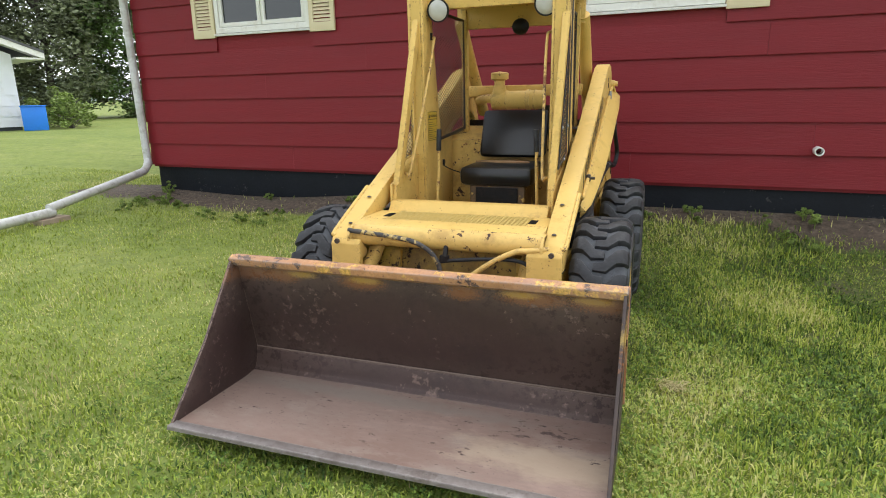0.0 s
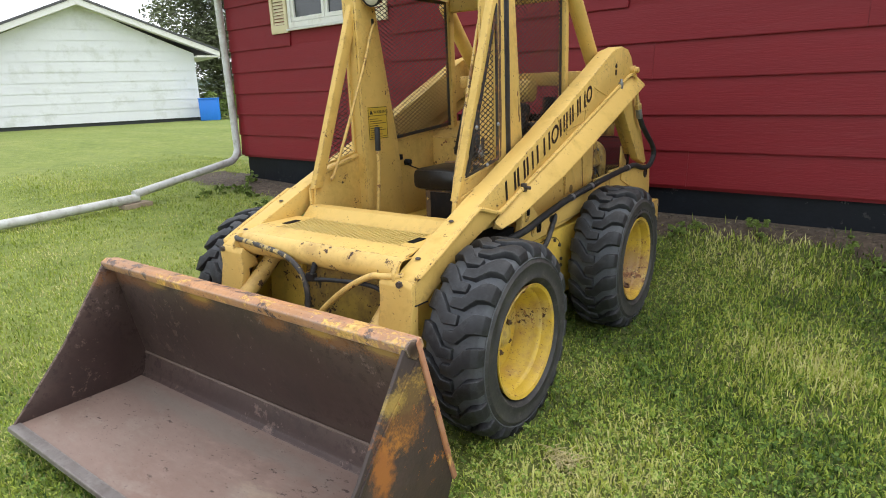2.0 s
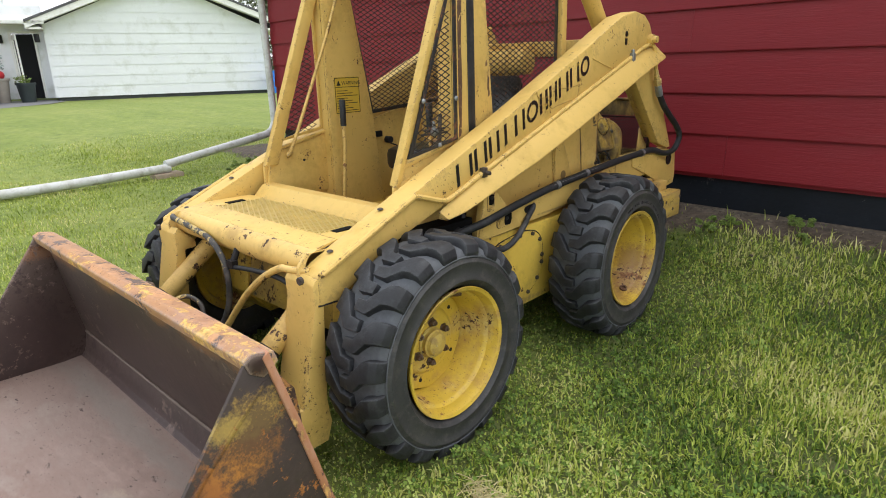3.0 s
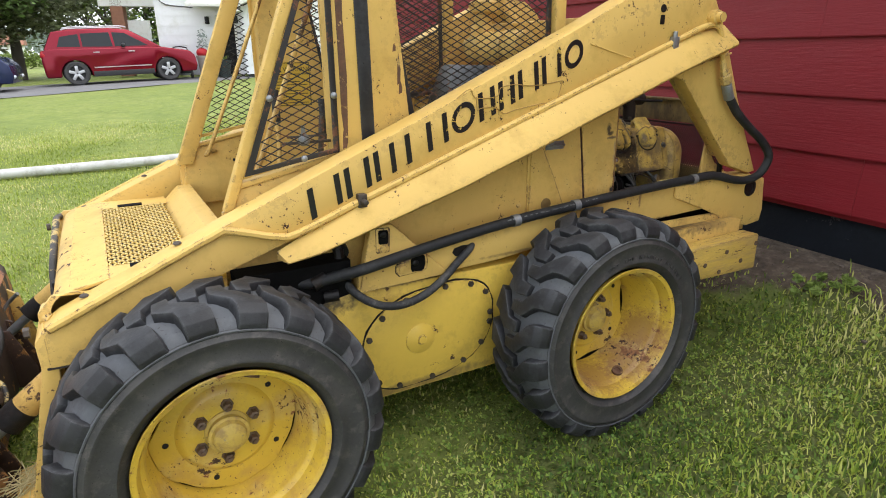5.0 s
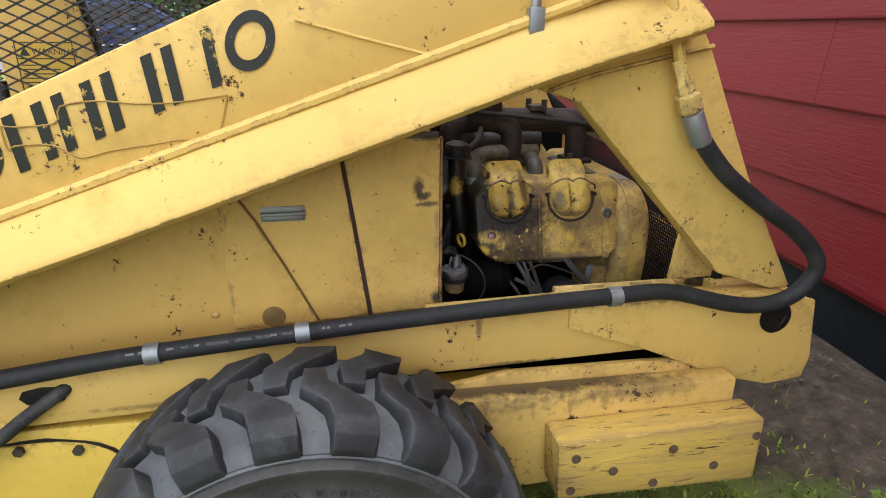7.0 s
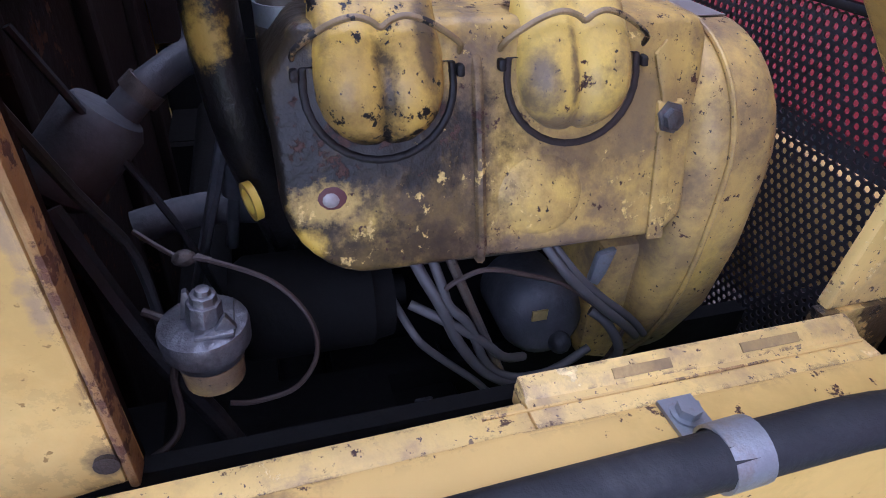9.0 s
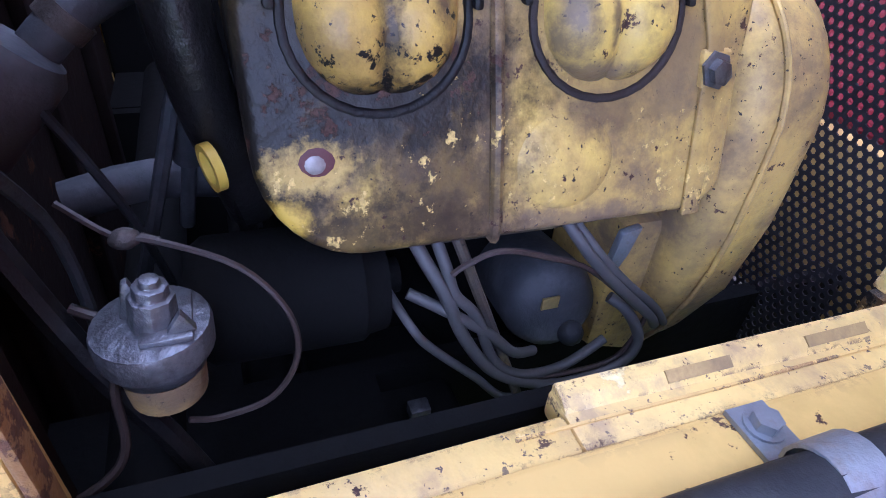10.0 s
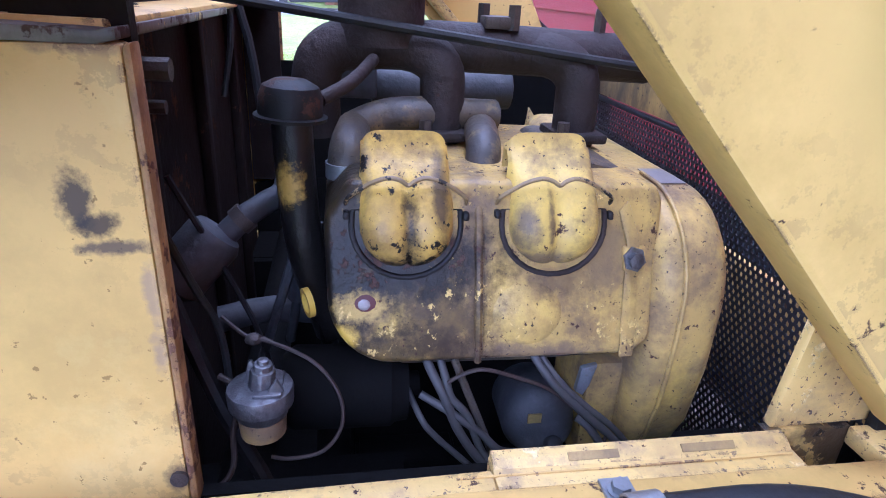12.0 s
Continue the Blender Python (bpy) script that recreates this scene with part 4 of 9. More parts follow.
# darker yellow-brown for the slots along the ledge lip
M["slot"] = material("dirty_slot_paint", (0.34, 0.23, 0.08), 0.6, var=0.3, vscale=30, dirt=((0.15, 0.10, 0.05), 0.5, 20))
# raised lip along the inner edge of the ledge
both("ledge_strip", Shape().prism([(0.466, 0.756), (0.466, 0.7735), (0.476, 0.7725), (0.486, 0.7660)], 1.732, 2.004, "y"), M["yellow_pale"], loader, bevel=0.0015)
both("ledge_weld", Shape().tube([(0.490, 1.70, 0.7682), (0.491, 1.85, 0.7682), (0.490, 2.0, 0.7672)], 0.0012, 5, 0), M["yellow_worn"], loader)
for sgn in (1, -1):
    for y0, y1 in ((1.797, 1.842), (1.90, 1.95)):
        part("ledge_slot", Shape().prism([(0.4750 * sgn, 0.7725), (0.4758 * sgn, 0.7740), (0.4815 * sgn, 0.7700), (0.4810 * sgn, 0.7685)], y0, y1, "y"), M["slot"], loader)
    rh = part("pivot_hole", Shape().lathe([(0.0, 0.036), (0.004, 0.036), (0.004, 0.024), (0.001, 0.022), (0.001, 1e-4)], (0.556 * sgn, 2.200, 0.708), (sgn, 0, 0), 24), M["grease"], loader, "pivot hole drawn as a black disc")
# body tub between the chain cases, open at the engine bay
both("side_panel", Shape().prism([(0.42, 0.60), (0.42, 0.80), (1.22, 1.070), (1.30, 1.086), (1.49, 1.086), (1.497, 0.735), (1.30, 0.70), (0.60, 0.62)], 0.44, 0.456), M["yellow"], loader, "yellow side panel under the arm", bevel=0.003)
both("panel_cover", Shape().prism([(1.095, 0.725), (1.09, 1.00), (1.306, 1.066), (1.324, 0.942), (1.351, 0.738)], 0.4565, 0.463), M["panel"], loader, bevel=0.002)
both("panel_cover", Shape().prism([(1.360, 0.74), (1.332, 0.942), (1.314, 1.072), (1.345, 1.084), (1.492, 1.086), (1.492, 0.745)], 0.4565, 0.465), M["panel"], loader, bevel=0.002)
both("panel_seam", Shape().prism([(1.351, 0.735), (1.324, 0.942), (1.306, 1.066), (1.314, 1.066), (1.332, 0.942), (1.360, 0.735)], 0.4555, 0.4615), M["bracket_rust"], loader, "rusty open seam")
both("gusset", Shape().prism([(1.097, 0.733), (1.102, 0.994), (1.122, 0.990), (1.155, 0.938), (1.198, 0.851), (1.252, 0.735)], 0.4632, 0.470), M["yellow"], loader, bevel=0.002)
both("panel_seam", Shape().tube([(0.4645, 1.124, 0.991), (0.4645, 1.157, 0.938), (0.4645, 1.200, 0.851), (0.4645, 1.2545, 0.735)], 0.0018, 6, 0), M["hole_paint"], loader)
both("panel_hole", Shape().lathe([(0, 0.022), (0.0012, 0.022), (0.0012, 1e-4)], (0.4702, 1.171, 0.751), (1, 0, 0), 24), M["hole_paint"], loader)
both("panel_bump", Shape().ball((0.456, 1.063, 0.757), 0.006, 0.009, 0.007, 12, 8), M["yellow_worn"], loader)
both("panel_bolt", bolt((0.465, 1.487, 0.767), (1, 0, 0), 0.007, 0.003, 12), M["bolt"], loader)
both("hinge", Shape().box(0.463, 0.4665, 1.164, 1.242, 0.940, 0.968).box(0.4665, 0.469, 1.170, 1.238, 0.943, 0.951).box(0.4665, 0.469, 1.176, 1.241, 0.957, 0.966).cyl((0.4685, 1.164, 0.954), (0.4685, 1.244, 0.954), 0.0045, 8), M["clip"], loader, "grey steel hinge plate", bevel=0.0008)
both("front_bracket", Shape().prism([(0.432, 0.598), (0.452, 0.695), (0.475, 0.793), (0.540, 0.791), (0.612, 0.720), (0.716, 0.622), (0.72, 0.603)], 0.52, 0.551), M["yellow"], loader, "bolted pivot bracket", bevel=0.004)
for sgn in (1, -1):
    for outline, slot, (by, bz), br in (
            ([(0.489, 0.780), (0.493, 0.784), (0.529, 0.781), (0.532, 0.777), (0.529, 0.715), (0.525, 0.711), (0.492, 0.712), (0.488, 0.717)], [(0.495, 0.776), (0.500, 0.779), (0.523, 0.777), (0.527, 0.772), (0.525, 0.738), (0.520, 0.735), (0.500, 0.736), (0.495, 0.741)], (0.507, 0.723), 0.009),
            ([(0.548, 0.640), (0.549, 0.660), (0.558, 0.669), (0.640, 0.686), (0.649, 0.683), (0.653, 0.660), (0.650, 0.638), (0.640, 0.632), (0.560, 0.627)], [(0.597, 0.672), (0.602, 0.679), (0.638, 0.684), (0.645, 0.676), (0.646, 0.655), (0.641, 0.636), (0.632, 0.632), (0.601, 0.634), (0.596, 0.644)], (0.566, 0.650), 0.011)):
        cy, cz_ = sum(q[0] for q in outline) / len(outline), sum(q[1] for q in outline) / len(outline)
        shadow_gap = [(cy + (y - cy) * 1.05, cz_ + (z - cz_) * 1.06) for y, z in outline]
        # black underlay paints the shadow gap round each slotted plate
        part("plate_gap", Shape().prism(shadow_gap, 0.5505 * sgn, 0.5516 * sgn), M["grease"], loader, "black border painted as the shadow gap round the slotted plate")
        part("slot_plate", Shape().prism(outline, 0.5512 * sgn, 0.5534 * sgn), M["yellow_worn"], loader, "small slotted yellow plate", bevel=0.0006)
        # slot shade painted as a near-black plate
        part("bracket_slot", Shape().prism(slot, 0.5530 * sgn, 0.5540 * sgn), M["pit"], loader)
        part("slot_pin", Shape().ball((0.5535 * sgn, slot[0][0] + 0.016, slot[0][1] - 0.012), 0.004, 0.011, 0.009, 10, 6), M["grease"], loader)
        part("bracket_bolt", Shape().lathe([(0, br * 1.5), (0.002, br * 1.5), (0.002, br), (0.008, br), (0.009, br * 0.8), (0.009, 1e-4)], (0.5534 * sgn, by, bz), (sgn, 0, 0), 12), M["yellow_worn"], loader)
    part("rail_slot", Shape().prism([(0.745, 0.667), (0.752, 0.680), (0.781, 0.686), (0.812, 0.684), (0.823, 0.671), (0.815, 0.657), (0.788, 0.650), (0.756, 0.654)], 0.5455 * sgn, 0.5475 * sgn), M["grease"], loader)
part("belly_pan", Shape().box(-0.30, 0.30, -0.02, 2.1, 0.20, 0.225), M["black_dull"], loader)
# set-back black plate paints the shade below the front wall
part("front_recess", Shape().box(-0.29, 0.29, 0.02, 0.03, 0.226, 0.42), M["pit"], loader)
part("front_wall", Shape().prism([(-0.118, 0.335), (-0.088, 0.335), (-0.02, 0.64), (-0.05, 0.66)], -0.46, 0.46), M["yellow_dirty"], loader, "oily yellow front plate", bevel=0.004)
part("bulkhead", Shape().box(-0.44, 0.44, 1.12, 1.135, 0.22, 1.02), M["yellow_worn"], loader)
part("rear_guard", Shape().box(-0.50, 0.50, 2.255, 2.285, 0.50, 0.74), M["yellow_worn"], loader, bevel=0.004)
M["shelf"] = material("oil_stained_yellow_plate", YELLOW, 0.45, var=0.12, vscale=3, bump=0.15, bscale=40, wear=[(DARK_RUST, 0.12, 30, 0.8)], dirt=[((0.40, 0.27, 0.08), 0.5, 6)], stains=[((0.562, 1.66, 0.61), (0.045, 0.32, 0.06), (0.045, 0.032, 0.024), 0.92, 40), ((0.60, 1.90, 0.60), (0.03, 0.12, 0.03), (0.20, 0.13, 0.06), 0.6, 40)], edge=((0.10, 0.06, 0.04), 0.006, 0.42))
# rear counterweight blocks behind the rear wheels
blk_l, blk_r = both("step_block", Shape().prism([(1.690, 0.415), (1.682, 0.545), (2.118, 0.550), (2.122, 0.402)], 0.604, 0.680), M["wood_block"], loader, "yellow painted timber block behind the wheel", bevel=0.006)
both("step_shelf", Shape().prism([(1.47, 0.38), (1.47, 0.608), (2.10, 0.598), (2.10, 0.43), (1.70, 0.39)], 0.553, 0.603), M["shelf"], loader, "yellow steel shelf with black oil stains", bevel=0.005)
for bk, sgn in ((blk_l, 1), (blk_r, -1)):
    for y, z in ((1.720, 0.510), (1.715, 0.435), (1.923, 0.505), (2.105, 0.512), (1.80, 0.470), (1.89, 0.428), (2.02, 0.452)):
        part("block_bolt", bolt((0.678 * sgn, y, z), (sgn, 0, 0), 0.0095, 0.005, 10), M["nut"], bk)
both("block_bracket", Shape().prism([(1.42, 0.40), (1.42, 0.60), (1.62, 0.630), (2.08, 0.622), (2.08, 0.48), (1.66, 0.42)], 0.535, 0.552), M["yellow_worn"], loader, bevel=0.003)

# ---- loader arms ----
arm_top = [(-0.335, 0.662), (-0.30, 0.688), (0.08, 0.853), (0.30, 0.945), (0.65, 1.088), (1.24, 1.348), (1.40, 1.422), (1.52, 1.475), (1.66, 1.503), (1.76, 1.490), (1.825, 1.448), (1.90, 1.34)]
arm_low = [(1.86, 1.325), (1.62, 1.272), (0.96, 1.040), (0.46, 0.872), (0.22, 0.780), (-0.02, 0.700), (-0.27, 0.570), (-0.335, 0.570)]
arm_l, arm_r = both("loader_arm", Shape().prism(arm_top + arm_low, 0.462, 0.555), M["yellow"], loader, "long yellow lift arm with plain black marks", bevel=0.006)
for arm, sgn in ((arm_l, 1), (arm_r, -1)):
    def sided(shape):
        return shape if sgn > 0 else shape.mirrored()
    # lower flange: slopes outwards below the tube, then turns in
    sec = [(0.5552, 0.012), (0.560, 0.012), (0.628, -0.060), (0.632, -0.072), (0.620, -0.082), (0.50, -0.086), (0.50, -0.06), (0.5552, -0.045)]
    line = [(0.205, 0.762, 0.35), (0.29, 0.800, 0.60), (0.46, 0.872, 0.80), (0.72, 0.962, 0.95), (0.96, 1.047, 1.0), (1.62, 1.276, 1.0), (1.89, 1.338, 0.8)]
    v, f = [], []
    for y, z, k in line:
        v += [(0.5552 + (x - 0.5552) * k, y + 0.02 * (dz < -0.05), z + dz * k) for x, dz in sec]
    m = len(sec)
    for i in range(len(line) - 1):
        f += [(i * m + q, i * m + (q + 1) % m, (i + 1) * m + (q + 1) % m, (i + 1) * m + q) for q in range(m)]
    f += [tuple(range(m - 1, -1, -1)), tuple(range((len(line) - 1) * m, len(line) * m))]
    part("flange", sided(Shape().add(v, f)), M["yellow"], arm, bevel=0.004)
    part("steel_tube", sided(Shape().tube([(0.545, -0.31, 0.672), (0.562, -0.29, 0.686), (0.563, 0.04, 0.830), (0.563, 0.09, 0.842), (0.563, 0.21, 0.808), (0.563, 0.27, 0.812), (0.563, 0.46, 0.880), (0.563, 0.96, 1.054), (0.563, 1.62, 1.286), (0.563, 1.77, 1.338), (0.572, 1.825, 1.345), (0.580, 1.85, 1.318), (0.580, 1.888, 1.20)], 0.0105, 8, 4)), M["yellow"], arm)
    # rear strut down to the pivot
    part("rear_strut", sided(Shape().prism([(1.60, 1.25), (1.655, 1.175), (1.72, 1.155), (2.05, 0.815), (2.18, 0.772), (2.225, 0.775), (2.075, 1.02), (1.956, 1.248), (1.90, 1.338), (1.80, 1.36)], 0.50, 0.551)), M["yellow"], arm, bevel=0.006)
    part("strut_flange", sided(Shape().prism([(1.665, 1.190), (1.735, 1.165), (2.055, 0.842), (2.066, 0.856), (1.75, 1.180), (1.67, 1.205)], 0.458, 0.53)), M["yellow_pale"], arm, "pale folded inner flange", bevel=0.003)
    part("weld_bead", sided(Shape().tube([(0.556, 1.66, 1.176), (0.556, 1.75, 1.205), (0.556, 1.955, 1.25)], 0.004, 6, 2)), M["yellow_worn"], arm)
    part("arm_pivot", sided(Shape().lathe([(0, 0.026), (0.03, 0.026), (0.03, 0.018), (0.05, 0.017), (0.05, 1e-4)], (0.552, 1.822, 1.372), (1, 0, 0), 14)), M["yellow_worn"], arm)
    part("tube_clamp", sided(Shape().box(0.556, 0.577, 0.433, 0.458, 0.858, 0.895).cyl((0.57, 0.445, 0.876), (0.60, 0.445, 0.876), 0.009, 6)), M["bolt"], arm, bevel=0.002)
    part("tube_clamp", sided(Shape().box(0.556, 0.578, 1.613, 1.638, 1.258, 1.306).cyl((0.568, 1.625, 1.298), (0.568, 1.625, 1.323), 0.009, 6)), M["clip"], arm, bevel=0.002)
    part("arm_hole", sided(Shape().lathe([(0, 0.013), (0.002, 0.013), (0.002, 1e-4)], (0.5555, 1.568, 1.396), (1, 0, 0), 16).box(0.5555, 0.559, 1.558, 1.575, 1.345, 1.375)), M["grease"], arm)
    # rivets and worn cap strip along the top
    for y, z in ((-0.243, 0.713), (-0.025, 0.808)):
        part("rivet", sided(Shape().ball((0.50, y, z + 0.003), 0.011, 0.011, 0.007, 10, 5, 0.0)), M["bolt"], arm)
    # leg in front of the wheel, down to the bucket
    leg = part("arm_leg", sided(Shape().prism([(-0.27, 0.570), (-0.318, 0.566), (-0.335, 0.245), (-0.325, 0.165), (-0.345, 0.10), (-0.472, 0.10), (-0.466, 0.243), (-0.425, 0.252), (-0.352, 0.575), (-0.354, 0.64), (-0.336, 0.664), (-0.27, 0.60)], 0.40, 0.552)), M["yellow"], arm, "yellow arm leg behind the bucket", bevel=0.005)
    part("weld_bead", sided(Shape().tube([(0.5535, -0.34, 0.574), (0.556, -0.27, 0.571)], 0.003, 6, 0)), M["grease"], arm)
    # bucket cylinder
    cyl = part("bucket_cylinder", sided(Shape().cyl((0.385, -0.14, 0.632), (0.385, -0.438, 0.399), 0.036, 20)), M["yellow_worn"], arm, "yellow hydraulic bucket cylinder", bevel=0.003)
    part("gland", sided(Shape().cyl((0.385, -0.425, 0.409), (0.385, -0.472, 0.372), 0.038, 20)), M["grease"], arm)
    part("piston_rod", sided(Shape().cyl((0.385, -0.47, 0.374), (0.385, -0.56, 0.303), 0.016, 14)), M["clip"], arm)
    part("rod_eye", sided(Shape().cyl((0.345, -0.565, 0.300), (0.425, -0.565, 0.300), 0.03, 16)), M["grease"], arm)


# brand marks on the arm sides: slanted black bars and rings, with no letters
def brand_marks(arm, sgn):
    base, rise = Vector((0.0, 0.306, 0.838)), Vector((0.0, 0.921, 0.389)).normalized()
    up = Vector((0.0, -0.25, 0.968)).normalized()
    x = 0.5562 * sgn

    def strip(pts, wide=None):
        v = [base + rise * a + up * b for a, b in pts]
        part("brand_mark", Shape().prism([(p.y, p.z) for p in v], x, x + 0.0008 * sgn), M["decal"], arm)
    # plain slanted bars and rings in the rhythm of the original
    widths = [0.098, 0.080, 0.122, None, 0.074, 0.086, 0.062, 0.062, 0.082, 0.080, 0.080]
    a, h, t = 0.0, 0.080, 0.015
    for k, w in enumerate(widths):
        if w is None:
            a += 0.042
            continue
        s = 0.012
        if k not in (5, 10):
            strip([(a, 0), (a + 0.017, 0), (a + 0.017 + s, h), (a + s, h)])
            if w > 0.06:
                strip([(a + w - 0.017, 0), (a + w, 0), (a + w + s, h), (a + w - 0.017 + s, h)])
            if w > 0.1:
                strip([(a + w / 2 - 0.008, 0), (a + w / 2 + 0.008, 0), (a + w / 2 + 0.008 + s, h), (a + w / 2 - 0.008 + s, h)])
        else:
            r = [(a + w / 2 + 0.5 * w * math.cos(q) + s / 2 + 0.07 * h * math.sin(q), h / 2 + 0.5 * h * math.sin(q)) for q in [2 * math.pi * i / 24 for i in range(24)]]
            i_ = [(a + w / 2 + (0.5 * w - t) * math.cos(q) + s / 2 + 0.05 * h * math.sin(q), h / 2 + (0.5 * h - t) * math.sin(q)) for q in [2 * math.pi * i / 24 for i in range(24)]]
            pr = lambda ring: [((base + rise * p + up * q).y, (base + rise * p + up * q).z) for p, q in ring]
            part("brand_mark", Shape().ring_prism(pr(r), pr(i_), x, x + 0.0008 * sgn), M["decal"], arm)
        a += w + 0.0145


brand_marks(arm_l, 1)
brand_marks(arm_r, -1)

# old tape and peeling paint across the marks
M["peel"] = material("peeling_paint_edge", (0.42, 0.26, 0.07), 0.6, var=0.4, vscale=40, bump=0.4)
for line in ([(0.756, 1.135), (0.801, 1.159), (0.819, 1.133), (0.895, 1.135), (0.907, 1.159), (0.958, 1.167), (1.014, 1.162), (1.071, 1.164), (1.143, 1.174)],
             [(0.822, 1.136), (0.826, 1.096), (0.836, 1.103), (0.887, 1.103), (0.921, 1.083), (0.962, 1.092), (1.026, 1.101), (1.069, 1.107), (1.112, 1.107), (1.130, 1.128), (1.143, 1.174)]):
    part("paint_crack", Shape().tube([(0.5562, y, z) for y, z in line], 0.0016, 5, 3), M["peel"], arm_l, "curling torn paint edge")
part("paint_crack", Shape().tube([(0.5562, 1.252, 1.283), (0.5562, 1.35, 1.258), (0.5562, 1.452, 1.234)], 0.0026, 6, 2), M["yellow"], arm_l)

# ---- front cross beam, step and foot well ----
beam = part("cross_beam", Shape().lathe([(-0.47, 1e-4), (-0.47, 0.05), (0.47, 0.05), (0.47, 1e-4)], (0, -0.268, 0.672), (1, 0, 0), 24), M["yellow_worn"], loader, "yellow round front cross beam with chipped paint")
part("step_plate", Shape().prism([(-0.275, 0.722), (-0.24, 0.728), (-0.185, 0.737), (-0.185, 0.729), (-0.24, 0.718), (-0.275, 0.712)], -0.46, 0.46), M["yellow"], loader, bevel=0.002)
part("step_cheek", Shape().prism([(-0.185, 0.737), (0.03, 0.733), (0.03, 0.725), (-0.185, 0.729)], -0.46, -0.335), M["yellow"], loader)
part("step_cheek", Shape().prism([(-0.185, 0.737), (0.03, 0.733), (0.03, 0.725), (-0.185, 0.729)], 0.36, 0.46), M["yellow"], loader)
part("kick_plate", Shape().prism([(0.012, 0.715), (0.03, 0.715), (0.085, 0.772), (0.125, 0.776), (0.125, 0.781), (0.078, 0.778)], -0.42, 0.42), M["yellow"], loader, "folded yellow kick plate before the foot well", bevel=0.003)


def expanded(u0, u1, v0, v1, du, dv, r, inside=None, place=None, n_u=None):
    """Expanded metal: diamonds between zigzag strands, in a u-v plane; place turns (u, v, w) into the world."""
    s = Shape()
    rows, cols = int((v1 - v0) / dv) + 1, int((u1 - u0) / du) + 1
    for j in range(rows):
        for i in range(cols):
            u, v = u0 + i * du + (du / 2 if j % 2 else 0), v0 + j * dv
            for sg in (-1, 1):
                a, b = (u, v), (u + sg * du / 2, v + dv)
                if not (u0 <= b[0] <= u1 and u0 <= a[0] <= u1 and b[1] <= v1):
                    continue
                if inside and not (inside(*a) and inside(*b)):
                    continue
                p, q = Vector((a[0], a[1], 0)), Vector((b[0], b[1], 0))
                d = (q - p).normalized()
                e = Vector((-d.y, d.x, 0)) * r
                w = Vector((0, 0, r * 0.8))
                p, q = p - d * r, q + d * r
                vs = [p - e - w, p + e - w, p + e + w, p - e + w, q - e - w, q + e - w, q + e + w, q - e + w]
                s.add([place(*t) for t in vs], [(0, 1, 5, 4), (1, 2, 6, 5), (2, 3, 7, 6), (3, 0, 4, 7)])
    return s


part("step_grating", expanded(-0.335, 0.36, -0.185, 0.02, 0.042, 0.0105, 0.0027, None, lambda u, v, w: (u, v, 0.734 + w)), M["grating"], loader, "yellow expanded metal step")
part("well_floor", Shape().box(-0.40, 0.40, 0.07, 1.12, 0.40, 0.412), M["yellow_dirty"], loader, "dirty foot well floor")
both("well_side", Shape().prism([(0.08, 0.41), (0.10, 0.86), (1.12, 1.10), (1.12, 0.41)], 0.425, 0.437), M["yellow"], loader, bevel=0.002)
both("well_cheek", Shape().prism([(0.09, 0.70), (0.13, 0.908), (0.19, 0.922), (0.47, 0.984), (0.47, 0.70)], 0.405, 0.424), M["yellow"], loader, "yellow cheek plate beside the entrance", bevel=0.003)
both("cheek_bar", Shape().prism([(0.15, 0.915), (0.15, 0.930), (0.47, 0.998), (0.47, 0.983)], 0.398, 0.432), M["yellow"], loader, bevel=0.003)
both("cheek_bolt", bolt((0.404, 0.30, 0.86), (-1, 0, 0), 0.006, 0.003, 10), M["black_dull"], loader)
# black plates on the step paint its shaded openings
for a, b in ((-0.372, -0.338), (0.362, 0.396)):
    part("step_opening", Shape().box(a, b, -0.135, -0.055, 0.7352, 0.7385), M["pit"], loader, "black plate for the shaded opening beside the step grating")
# dark sheet paints the shade of the hollow below the grating
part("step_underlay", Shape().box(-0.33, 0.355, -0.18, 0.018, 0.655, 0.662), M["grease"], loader)

